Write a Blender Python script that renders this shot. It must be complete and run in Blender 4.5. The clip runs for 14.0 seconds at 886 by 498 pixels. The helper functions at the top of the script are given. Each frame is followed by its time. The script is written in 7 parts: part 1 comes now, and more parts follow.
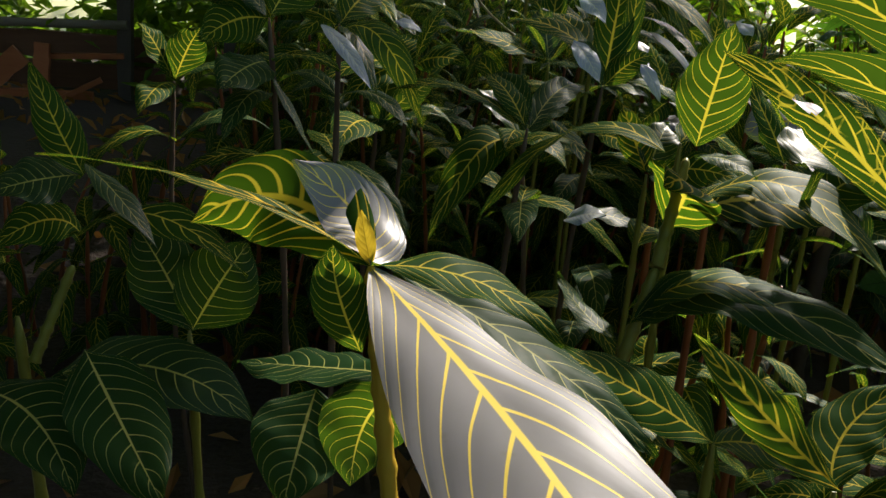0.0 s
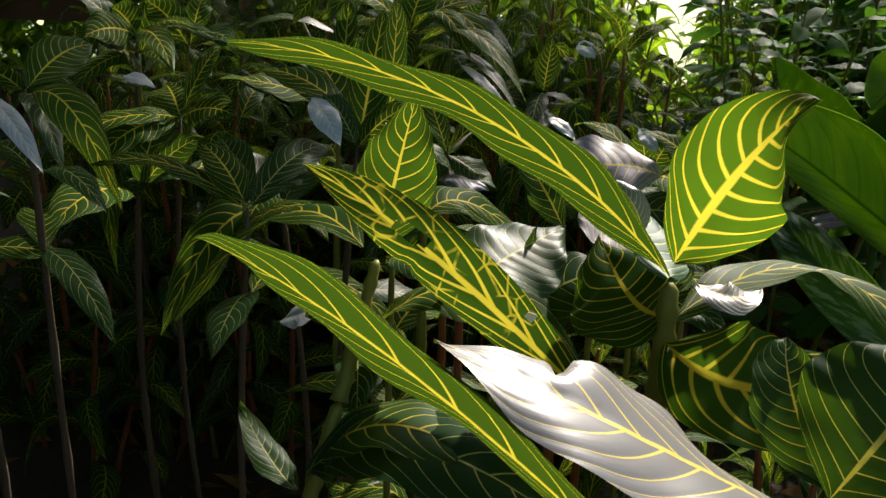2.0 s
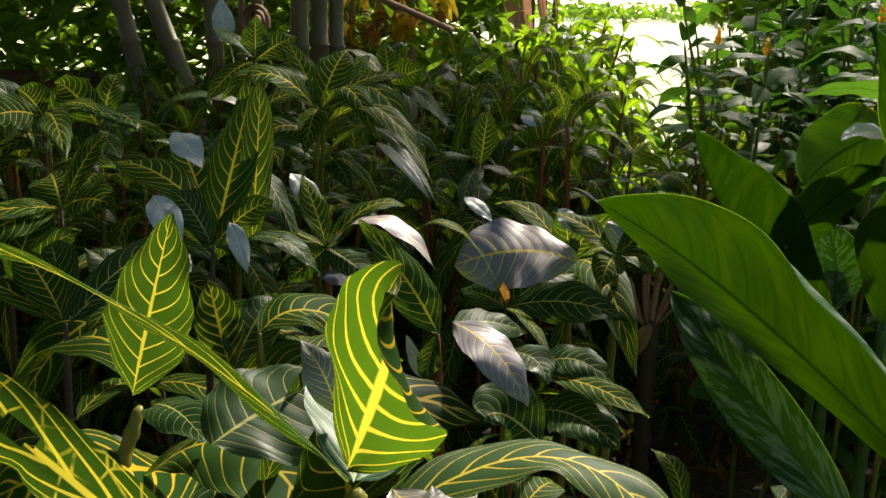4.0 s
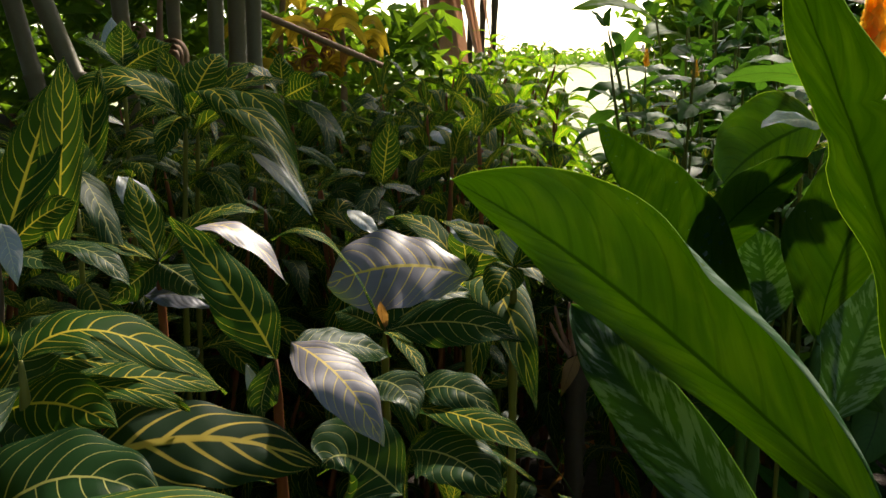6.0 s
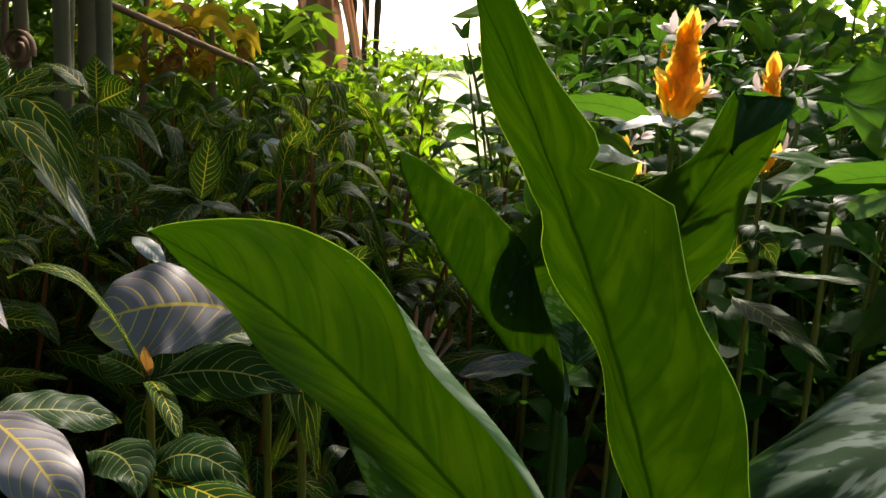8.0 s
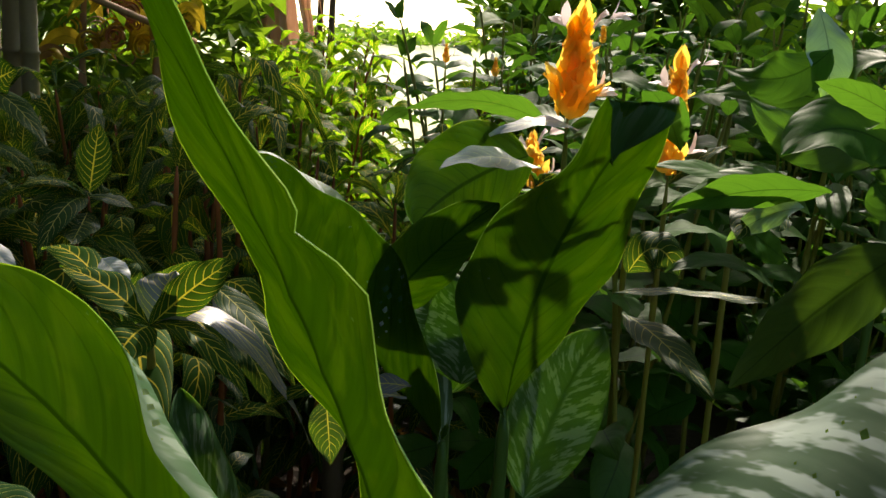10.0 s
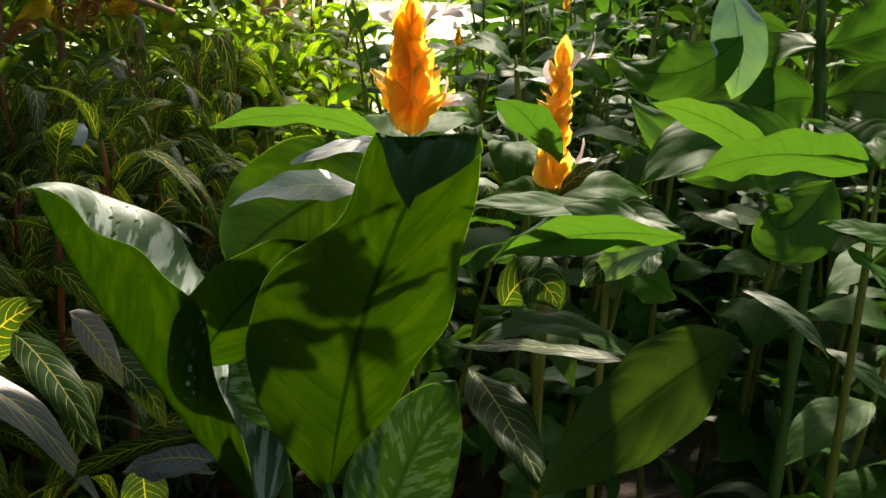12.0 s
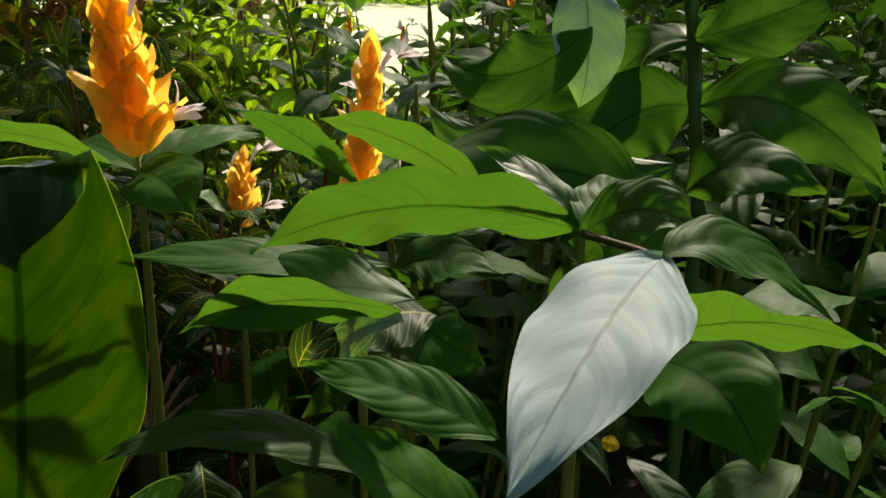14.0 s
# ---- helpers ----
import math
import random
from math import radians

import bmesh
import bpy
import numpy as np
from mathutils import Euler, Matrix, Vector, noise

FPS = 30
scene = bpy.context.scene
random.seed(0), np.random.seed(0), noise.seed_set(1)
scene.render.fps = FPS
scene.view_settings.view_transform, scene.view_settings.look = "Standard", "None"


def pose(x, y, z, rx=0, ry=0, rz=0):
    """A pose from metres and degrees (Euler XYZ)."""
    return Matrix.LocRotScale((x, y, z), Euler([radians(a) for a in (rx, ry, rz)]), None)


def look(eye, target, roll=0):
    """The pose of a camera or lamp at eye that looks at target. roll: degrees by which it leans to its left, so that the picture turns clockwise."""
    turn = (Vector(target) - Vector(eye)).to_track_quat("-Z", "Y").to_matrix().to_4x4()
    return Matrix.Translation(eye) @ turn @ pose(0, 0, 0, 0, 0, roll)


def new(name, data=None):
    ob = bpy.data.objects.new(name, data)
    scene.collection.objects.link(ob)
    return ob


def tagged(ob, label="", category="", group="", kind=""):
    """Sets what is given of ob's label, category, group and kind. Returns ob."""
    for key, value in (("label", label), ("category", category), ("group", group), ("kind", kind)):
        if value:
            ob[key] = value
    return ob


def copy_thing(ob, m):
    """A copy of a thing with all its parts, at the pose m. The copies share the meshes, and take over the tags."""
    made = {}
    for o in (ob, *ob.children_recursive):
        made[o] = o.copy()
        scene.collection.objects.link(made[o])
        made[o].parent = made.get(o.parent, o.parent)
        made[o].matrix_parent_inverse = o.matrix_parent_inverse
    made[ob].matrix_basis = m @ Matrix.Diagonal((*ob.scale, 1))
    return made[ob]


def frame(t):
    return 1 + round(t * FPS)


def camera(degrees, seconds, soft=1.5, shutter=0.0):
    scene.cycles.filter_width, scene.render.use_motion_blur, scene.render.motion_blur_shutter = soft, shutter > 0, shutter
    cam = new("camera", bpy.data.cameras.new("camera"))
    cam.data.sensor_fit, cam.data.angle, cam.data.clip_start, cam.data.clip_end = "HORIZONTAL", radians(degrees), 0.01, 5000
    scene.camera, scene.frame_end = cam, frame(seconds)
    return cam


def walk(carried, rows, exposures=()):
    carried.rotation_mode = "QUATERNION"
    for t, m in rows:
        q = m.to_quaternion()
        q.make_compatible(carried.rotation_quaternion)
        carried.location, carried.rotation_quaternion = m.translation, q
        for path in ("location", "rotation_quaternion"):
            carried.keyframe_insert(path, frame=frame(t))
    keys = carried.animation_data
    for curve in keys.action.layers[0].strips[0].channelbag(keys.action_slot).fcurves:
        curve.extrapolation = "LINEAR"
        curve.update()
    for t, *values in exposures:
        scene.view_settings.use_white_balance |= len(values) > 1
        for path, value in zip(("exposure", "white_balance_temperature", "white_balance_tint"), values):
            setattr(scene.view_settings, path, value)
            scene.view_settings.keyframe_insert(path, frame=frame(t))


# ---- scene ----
cam = camera(52.5, 14.0)
METRES, EYE, TILT, LEAN, TURN = 1.4, 0.95, -18.0, -4.5, 0.0
ROWS = [
    (0.0, 0.0, 0.0, 0.0, 0.0, 0.0, -0.0),
    (0.5, 0.0436, 0.0291, 0.0207, -2.34, 0.19, 1.27),
    (1.0, 0.0842, 0.058, 0.0359, -3.52, 0.25, 2.16),
    (1.5, 0.1231, 0.0857, 0.0486, -4.21, 0.25, 2.79),
    (2.0, 0.1582, 0.11, 0.0601, -4.1, 0.29, 3.04),
    (2.5, 0.1833, 0.1233, 0.0737, -3.91, 0.47, 3.51),
    (3.0, 0.2159, 0.1301, 0.095, -3.22, 1.12, 3.98),
    (5.5, 0.3244, 0.2631, 0.07, -3.85, 7.02, 5.45),
    (6.0, 0.3387, 0.2852, 0.0677, -6.07, 6.68, 5.85),
    (6.5, 0.3552, 0.2958, 0.0706, -7.29, 6.52, 5.62),
    (7.0, 0.3704, 0.3071, 0.0744, -8.29, 6.36, 5.76),
    (7.5, 0.3908, 0.3192, 0.0804, -9.53, 6.25, 5.72),
    (8.0, 0.4219, 0.3294, 0.0918, -13.07, 6.13, 5.75),
    (8.5, 0.4449, 0.3364, 0.0973, -14.83, 6.35, 5.13),
    (11.0, 0.551, 0.3877, 0.1321, -14.78, 2.26, 6.15),
    (11.5, 0.5909, 0.4025, 0.144, -13.98, 1.74, 6.27),
    (12.0, 0.6432, 0.4215, 0.1566, -13.31, 1.83, 6.74),
    (12.5, 0.6863, 0.436, 0.1569, -12.81, 1.98, 6.77),
    (13.0, 0.726, 0.4546, 0.1618, -12.69, 2.0, 6.79),
    (13.5, 0.7559, 0.4753, 0.1649, -12.49, 2.12, 6.93),
    (14.0, 0.7917, 0.5071, 0.1683, -12.29, 2.15, 6.85),
]
walk(cam, [(t, pose(0, 0, EYE, TILT, LEAN, TURN) @ pose(METRES * x, METRES * y, METRES * z, 90 + pitch, roll, yaw)) for t, x, y, z, yaw, pitch, roll in ROWS],
     exposures=[(0.0, 1.5, 6700.0, 14.0), (1.0, 1.78, 6700.0, 15.0), (2.0, 1.55, 6700.0, 15.0), (2.5, 1.68, 6700.0, 15.0), (3.0, 1.8, 6800.0, 14.0), (5.5, 1.4, 7000.0, 12.0), (7.2, 1.65, 7000.0, 12.0), (8.5, 1.58, 7000.0, 12.0), (11.0, 1.87, 7300.0, 14.0), (11.6, 1.95, 7300.0, 14.0), (12.5, 1.83, 7400.0, 15.0), (14.0, 1.35, 7300.0, 13.0)])

# ---- light ----
SUN_ELEV, SUN_TURN = 40.0, 31.0          # degrees; the turn runs from straight ahead to the right
world = bpy.data.worlds.new("sky")
scene.world = world
world.use_nodes = True
wt = world.node_tree
sky = wt.nodes.new("ShaderNodeTexSky")
sky.sky_type, sky.sun_disc = "NISHITA", False
sky.sun_elevation, sky.sun_rotation = radians(SUN_ELEV), radians(SUN_TURN)
sky.dust_density, sky.air_density = 2.0, 1.0
wt.nodes["Background"].inputs["Strength"].default_value = 0.15
wt.links.new(sky.outputs["Color"], wt.nodes["Background"].inputs["Color"])
sun = new("sun", bpy.data.lights.new("sun", "SUN"))
sun.data.energy, sun.data.angle, sun.data.color = 3.0, radians(2.0), (1.0, 0.94, 0.84)
sun_dir = Vector((math.sin(radians(SUN_TURN)) * math.cos(radians(SUN_ELEV)), math.cos(radians(SUN_TURN)) * math.cos(radians(SUN_ELEV)), math.sin(radians(SUN_ELEV))))
sun.matrix_world = look(sun_dir * 20, (0, 0, 0))


# ---- materials ----
class Nodes:
    """Short-hand for node trees."""
    def __init__(self, name):
        self.mat = bpy.data.materials.new(name)
        self.mat.use_nodes = True
        self.nt = self.mat.node_tree
        self.nt.nodes.clear()

    def put(self, sock, v):
        if isinstance(v, bpy.types.NodeSocket):
            self.nt.links.new(v, sock)
        elif v is not None:
            if sock.type == "RGBA" and len(v) == 3:
                v = (*v, 1)
            sock.default_value = v

    def node(self, kind, out=0, **ins):
        n = self.nt.nodes.new("ShaderNode" + kind)
        for k, v in ins.items():
            if k[0].isupper():
                self.put(n.inputs[k.replace("_", " ")], v)
        return n.outputs[out], n

    def m(self, op, a, b=None, c=None, clamp=False):
        n = self.nt.nodes.new("ShaderNodeMath")
        n.operation, n.use_clamp = op, clamp
        for i, v in enumerate((a, b, c)):
            self.put(n.inputs[i], v)
        return n.outputs[0]

    def step(self, x, lo, hi, a=0.0, b=1.0):
        n = self.nt.nodes.new("ShaderNodeMapRange")
        n.interpolation_type = "SMOOTHSTEP"
        for i, v in enumerate((x, lo, hi, a, b)):
            self.put(n.inputs[i], v)
        return n.outputs[0]

    def mix(self, f, a, b):
        n = self.nt.nodes.new("ShaderNodeMix")
        n.data_type = "RGBA"
        self.put(n.inputs[0], f), self.put(n.inputs[6], a), self.put(n.inputs[7], b)
        return n.outputs[2]

    def noise(self, scale, detail=3.0, co=None, rough=0.55):
        n = self.nt.nodes.new("ShaderNodeTexNoise")
        n.inputs["Scale"].default_value, n.inputs["Detail"].default_value, n.inputs["Roughness"].default_value = scale, detail, rough
        self.put(n.inputs["Vector"], co if co is not None else self.co("Object"))
        return n.outputs["Fac"]

    def co(self, name):
        return self.nt.nodes.new("ShaderNodeTexCoord").outputs[name]

    def xyz(self, v):
        n = self.nt.nodes.new("ShaderNodeSeparateXYZ")
        self.put(n.inputs[0], v)
        return n.outputs

    def rand(self):
        return self.m("FRACT", self.m("ADD", self.nt.nodes.new("ShaderNodeObjectInfo").outputs["Random"], self.nt.nodes.new("ShaderNodeNewGeometry").outputs["Random Per Island"]))

    def scale(self, v, s):
        n = self.nt.nodes.new("ShaderNodeVectorMath")
        n.operation = "MULTIPLY"
        self.put(n.inputs[0], v)
        n.inputs[1].default_value = s
        return n.outputs[0]

    def bump(self, h, strength=0.4, dist=0.002):
        n = self.nt.nodes.new("ShaderNodeBump")
        n.inputs["Strength"].default_value, n.inputs["Distance"].default_value = strength, dist
        self.put(n.inputs["Height"], h)
        return n.outputs[0]

    def surface(self, col, rough=0.5, normal=None, metal=0.0, spec=0.5, trans=None, fac=0.4):
        p = self.nt.nodes.new("ShaderNodeBsdfPrincipled")
        self.put(p.inputs["Base Color"], col), self.put(p.inputs["Roughness"], rough)
        self.put(p.inputs["Metallic"], metal), self.put(p.inputs["Specular IOR Level"], spec)
        if normal is not None:
            self.put(p.inputs["Normal"], normal)
        shader = p.outputs[0]
        if trans is not None:
            t = self.nt.nodes.new("ShaderNodeBsdfTranslucent")
            self.put(t.inputs["Color"], trans)
            if normal is not None:
                self.put(t.inputs["Normal"], normal)
            x = self.nt.nodes.new("ShaderNodeMixShader")
            self.put(x.inputs[0], fac), self.put(x.inputs[1], shader), self.put(x.inputs[2], t.outputs[0])
            shader = x.outputs[0]
        o = self.nt.nodes.new("ShaderNodeOutputMaterial")
        self.put(o.inputs[0], shader)
        return self.mat


def leaf_veins(k, count, slope, curve, lat, rib, wobble=0.02):
    """Vein mask, distance to the nearest side vein, u and v of a leaf laid out in its UV map."""
    x, y, _ = k.xyz(k.co("UV"))
    n = k.noise(14.0, 2.0)
    u = k.m("ABSOLUTE", k.m("MULTIPLY_ADD", x, 2.0, -1.0))
    v = k.m("ADD", y, k.m("MULTIPLY", k.m("SUBTRACT", n, 0.5), wobble))
    side = k.m("MULTIPLY", k.m("GREATER_THAN", x, 0.5), 0.45)
    ph = k.m("SUBTRACT", v, k.m("MULTIPLY_ADD", k.m("POWER", u, 4.0), curve, k.m("MULTIPLY_ADD", k.m("MULTIPLY", u, u), 0.04, k.m("MULTIPLY", u, slope))))
    f = k.m("FRACT", k.m("ADD", k.m("MULTIPLY_ADD", ph, count, 10.0), side))
    d = k.m("MINIMUM", f, k.m("SUBTRACT", 1.0, f))
    w = k.m("MULTIPLY", k.m("MULTIPLY_ADD", u, -0.55, 1.0), lat)
    lateral = k.m("SUBTRACT", 1.0, k.step(d, k.m("MULTIPLY", w, 0.45), w))
    wm = k.m("MULTIPLY", k.m("MULTIPLY_ADD", y, -0.6, 1.0), rib)
    mid = k.m("SUBTRACT", 1.0, k.step(u, k.m("MULTIPLY", wm, 0.55), wm))
    return k.m("MAXIMUM", lateral, mid), d, u, y


def zebra_leaf(name, lat, rib, dark, light, vein, gloss, fac=0.52, glow=0.55, count=10.0, spec=(0.03, 0.22), slope=0.12, net=0.0, relief=0.12):
    k = Nodes(name)
    mask, d, u, v = leaf_veins(k, count, slope, 0.13, lat, rib, 0.02 + 0.25 * (lat - 0.05))
    if net:
        # short side branches that join the veins into a net
        cell = k.nt.nodes.new("ShaderNodeTexVoronoi")
        cell.feature = "DISTANCE_TO_EDGE"
        cell.inputs["Scale"].default_value = 95.0
        k.put(cell.inputs["Vector"], k.co("Object"))
        twig = k.m("MULTIPLY", k.step(cell.outputs["Distance"], 0.07, 0.02), k.step(k.noise(55.0, 2.0), 0.47, 0.60))
        mask = k.m("MAXIMUM", mask, k.m("MULTIPLY", twig, net))
    tone = k.m("ADD", k.m("MULTIPLY", k.noise(9.0, 3.0), 0.7), k.m("MULTIPLY", k.rand(), 0.45))
    green = k.mix(tone, dark, light)
    fleck = k.step(k.noise(60.0, 2.0), 0.66, 0.74)
    green = k.mix(k.m("MULTIPLY", fleck, 0.35), green, (0.11, 0.10, 0.035))
    strength = k.m("MULTIPLY", mask, k.m("MULTIPLY_ADD", k.rand(), 0.22, 0.78))
    col = k.mix(strength, green, vein)
    tg = k.mix(tone, (0.048 * glow, 0.135 * glow, 0.004), (0.12 * glow, 0.25 * glow, 0.008))
    tr = k.mix(strength, tg, (0.72, 0.62, 0.05))
    fine = k.noise(220.0, 2.0)
    h = k.m("ADD", k.m("MULTIPLY", k.step(d, 0.0, 0.42), 1.0), k.m("MULTIPLY", fine, 0.10))
    rough = k.m("MULTIPLY_ADD", k.noise(40.0, 3.0), 0.22, gloss)
    waxy = k.m("MULTIPLY_ADD", k.step(k.rand(), 0.74, 0.92), spec[1] - spec[0], spec[0])
    return k.surface(col, rough, k.bump(h, relief, 0.0010), spec=waxy, trans=tr, fac=fac)


M = {}
M["zebra"] = zebra_leaf("zebra_leaf", 0.075, 0.07, (0.012, 0.045, 0.010), (0.035, 0.105, 0.016), (0.78, 0.62, 0.06), 0.44)
M["bold"] = zebra_leaf("zebra_leaf_bold", 0.155, 0.12, (0.016, 0.060, 0.012), (0.026, 0.080, 0.012), (0.88, 0.58, 0.035), 0.44, glow=0.75, count=9.0)
M["netted"] = zebra_leaf("zebra_leaf_netted", 0.15, 0.15, (0.012, 0.042, 0.010), (0.020, 0.060, 0.010), (0.88, 0.52, 0.03), 0.44, glow=0.45, count=8.0, slope=0.2, net=0.7)
# brighter, yellower copy of zebra for sunlit shrubs; the sunlight is in its colour
M["sun_copy"] = zebra_leaf("zebra_leaf_sun_copy", 0.11, 0.09, (0.030, 0.090, 0.010), (0.065, 0.150, 0.014), (0.80, 0.66, 0.08), 0.42, fac=0.66, glow=2.0)
M["looped"] = zebra_leaf("zebra_leaf_looped", 0.15, 0.13, (0.010, 0.034, 0.012), (0.024, 0.048, 0.026), (0.66, 0.50, 0.09), 0.40, glow=0.45, count=6.0, slope=0.26, spec=(0.05, 0.05))
M["soft"] = zebra_leaf("zebra_leaf_soft", 0.11, 0.10, (0.030, 0.090, 0.050), (0.065, 0.140, 0.080), (0.42, 0.50, 0.14), 0.40, fac=0.3, spec=(0.32, 0.32))
# bluish base paints the sky's sheen on two glossy leaves
M["blue_sheen"] = zebra_leaf("zebra_leaf_blue_sheen", 0.04, 0.05, (0.085, 0.092, 0.125), (0.17, 0.175, 0.23), (0.26, 0.27, 0.28), 0.34, fac=0.15, spec=(0.6, 0.6))
# grey base carries part of the sheen of the sky on these leaves
M["sheen"] = zebra_leaf("zebra_leaf_grey_sheen", 0.075, 0.075, (0.105, 0.115, 0.112), (0.23, 0.222, 0.225), (0.80, 0.62, 0.10), 0.26, fac=0.2, spec=(0.7, 0.7), slope=0.18, relief=0.12)
# bright base paints the glint of sky on small leaves
M["glint"] = zebra_leaf("zebra_leaf_painted_glint", 0.05, 0.05, (0.28, 0.31, 0.31), (0.44, 0.46, 0.46), (0.70, 0.66, 0.40), 0.32, fac=0.15, spec=(0.6, 0.6))
M["deep"] = zebra_leaf("zebra_leaf_deep", 0.06, 0.10, (0.014, 0.055, 0.012), (0.030, 0.090, 0.016), (0.80, 0.62, 0.06), 0.42, fac=0.38, glow=0.5, spec=(0.03, 0.03))
# lilac-grey base stands for sky reflected on these leaves
M["lilac_sheen"] = zebra_leaf("zebra_leaf_lilac_sheen", 0.07, 0.07, (0.120, 0.112, 0.130), (0.26, 0.235, 0.275), (0.74, 0.54, 0.09), 0.42, fac=0.15, spec=(0.5, 0.5))
M["old"] = zebra_leaf("zebra_leaf_old", 0.05, 0.05, (0.010, 0.036, 0.012), (0.024, 0.066, 0.020), (0.48, 0.48, 0.14), 0.34, fac=0.42, spec=(0.05, 0.4))


def plain_leaf(name, dark, light, trans_a, trans_b, gloss, count, fac=0.42, rib=0.05, spots=None, rib_col=None, spec=(0.05, 0.5), relief=0.14):
    k = Nodes(name)
    mask, d, u, v = leaf_veins(k, count, 0.14, 0.16, 0.09, rib, 0.03)
    tone = k.m("ADD", k.m("MULTIPLY", k.noise(7.0, 4.0), 0.7), k.m("MULTIPLY", k.rand(), 0.4))
    sx, sy, _ = k.xyz(k.co("UV"))
    sv = k.nt.nodes.new("ShaderNodeCombineXYZ")
    k.put(sv.inputs[0], k.m("MULTIPLY", sx, 3.0))
    k.put(sv.inputs[1], k.m("MULTIPLY", k.m("SUBTRACT", sy, k.m("MULTIPLY", u, 0.2)), 42.0))
    streak = k.noise(1.0, 3.0, sv.outputs[0], 0.6)
    tone = k.m("ADD", tone, k.m("MULTIPLY", k.m("SUBTRACT", streak, 0.5), 0.9), clamp=True)
    col = k.mix(tone, dark, light)
    tr = k.mix(tone, trans_a, trans_b)
    if spots:
        # silvery blotches drawn out along the side veins
        x, y, _ = k.xyz(k.co("UV"))
        cv = k.nt.nodes.new("ShaderNodeCombineXYZ")
        k.put(cv.inputs[0], k.m("MULTIPLY", x, 4.2))
        k.put(cv.inputs[1], k.m("MULTIPLY", k.m("SUBTRACT", y, k.m("MULTIPLY", u, 0.22)), 17.0))
        blot = k.noise(1.0, 3.0, cv.outputs[0], 0.6)
        blot = k.step(blot, 0.48, 0.57)
        edge = k.m("MULTIPLY", k.step(u, 1.0, 0.90), k.step(u, 0.03, 0.12))
        blot = k.m("MULTIPLY", blot, k.m("MULTIPLY", edge, k.step(y, 0.97, 0.78)))
        col = k.mix(blot, col, spots)
        tr = k.mix(blot, tr, (0.26, 0.4, 0.1))
    else:
        col = k.mix(k.m("MULTIPLY", mask, 0.3), col, rib_col or dark)
        tr = k.mix(k.m("MULTIPLY", mask, 0.32), tr, k.mix(0.45, trans_a, (0.02, 0.06, 0.0)))
        midrib = k.m("MULTIPLY", k.step(u, 0.05, 0.018), 0.7)
        col = k.mix(midrib, col, k.mix(0.5, dark, (0.006, 0.016, 0.003)))
        tr = k.mix(midrib, tr, k.mix(0.7, trans_a, (0.01, 0.03, 0.0)))
        hole = k.step(k.noise(38.0, 2.0), 0.70, 0.74)
        col = k.mix(k.m("MULTIPLY", hole, 0.6), col, (0.12, 0.11, 0.03))
    h = k.m("ADD", k.m("ADD", k.step(d, 0.0, 0.40), k.m("MULTIPLY", streak, 0.22)), k.m("MULTIPLY", k.noise(180.0, 2.0), 0.3))
    rough = k.m("MULTIPLY_ADD", k.noise(35.0, 3.0), 0.2, gloss)
    waxy = k.m("MULTIPLY_ADD", k.step(k.rand(), 0.68, 0.92), spec[1] - spec[0], spec[0])
    return k.surface(col, rough, k.bump(h, relief, 0.0012), spec=waxy, trans=tr, fac=fac)


M["broad_under"] = plain_leaf("broad_leaf_underside", (0.012, 0.048, 0.008), (0.028, 0.085, 0.012), (0.115, 0.220, 0.009), (0.28, 0.42, 0.018), 0.42, 11.0, 0.58, 0.05, relief=0.28)
M["broad_top"] = plain_leaf("broad_leaf_top", (0.024, 0.080, 0.028), (0.045, 0.120, 0.042), (0.12, 0.25, 0.03), (0.18, 0.34, 0.05), 0.42, 11.0, 0.42, 0.04, spots=(0.22, 0.30, 0.21), spec=(0.08, 0.12))
# glossier copy of broad_top; its paler blotches carry part of the white sheen
M["broad_sheen"] = plain_leaf("broad_leaf_sheen_top", (0.022, 0.065, 0.026), (0.045, 0.105, 0.045), (0.12, 0.25, 0.03), (0.18, 0.34, 0.05), 0.36, 11.0, 0.35, 0.04, spots=(0.33, 0.41, 0.36), spec=(0.36, 0.36))
M["shrimp"] = plain_leaf("shrimp_plant_leaf", (0.022, 0.095, 0.012), (0.050, 0.155, 0.020), (0.038, 0.125, 0.008), (0.082, 0.195, 0.012), 0.44, 7.0, 0.52, 0.06, spec=(0.06, 0.4), relief=0.15)
# shade put into the colour: darker, duller copy of shrimp for low leaves
M["shrimp_shaded"] = plain_leaf("shrimp_plant_leaf_shaded", (0.016, 0.050, 0.014), (0.034, 0.085, 0.022), (0.03, 0.08, 0.005), (0.07, 0.14, 0.008), 0.40, 7.0, 0.4, 0.06, spec=(0.1, 0.4), relief=0.15)
# sky sheen put into the colour: blue-white base, hardly specular
M["pale"] = plain_leaf("shrimp_plant_leaf_pale_sheen", (0.17, 0.24, 0.25), (0.27, 0.37, 0.385), (0.16, 0.38, 0.03), (0.27, 0.5, 0.05), 0.50, 8.0, 0.3, 0.05, spec=(0.12, 0.12), relief=0.15)
M["far"] = plain_leaf("background_leaf", (0.022, 0.065, 0.018), (0.060, 0.140, 0.030), (0.14, 0.30, 0.012), (0.28, 0.44, 0.02), 0.48, 8.0, 0.48, 0.05)
M["dry_leaf"] = plain_leaf("dry_leaf", (0.20, 0.09, 0.03), (0.36, 0.19, 0.06), (0.35, 0.14, 0.02), (0.5, 0.25, 0.05), 0.55, 8.0, 0.35, 0.06)
M["gold_leaf"] = plain_leaf("yellowed_leaf", (0.42, 0.24, 0.02), (0.55, 0.36, 0.03), (0.7, 0.45, 0.02), (0.8, 0.6, 0.05), 0.45, 8.0, 0.45, 0.06)


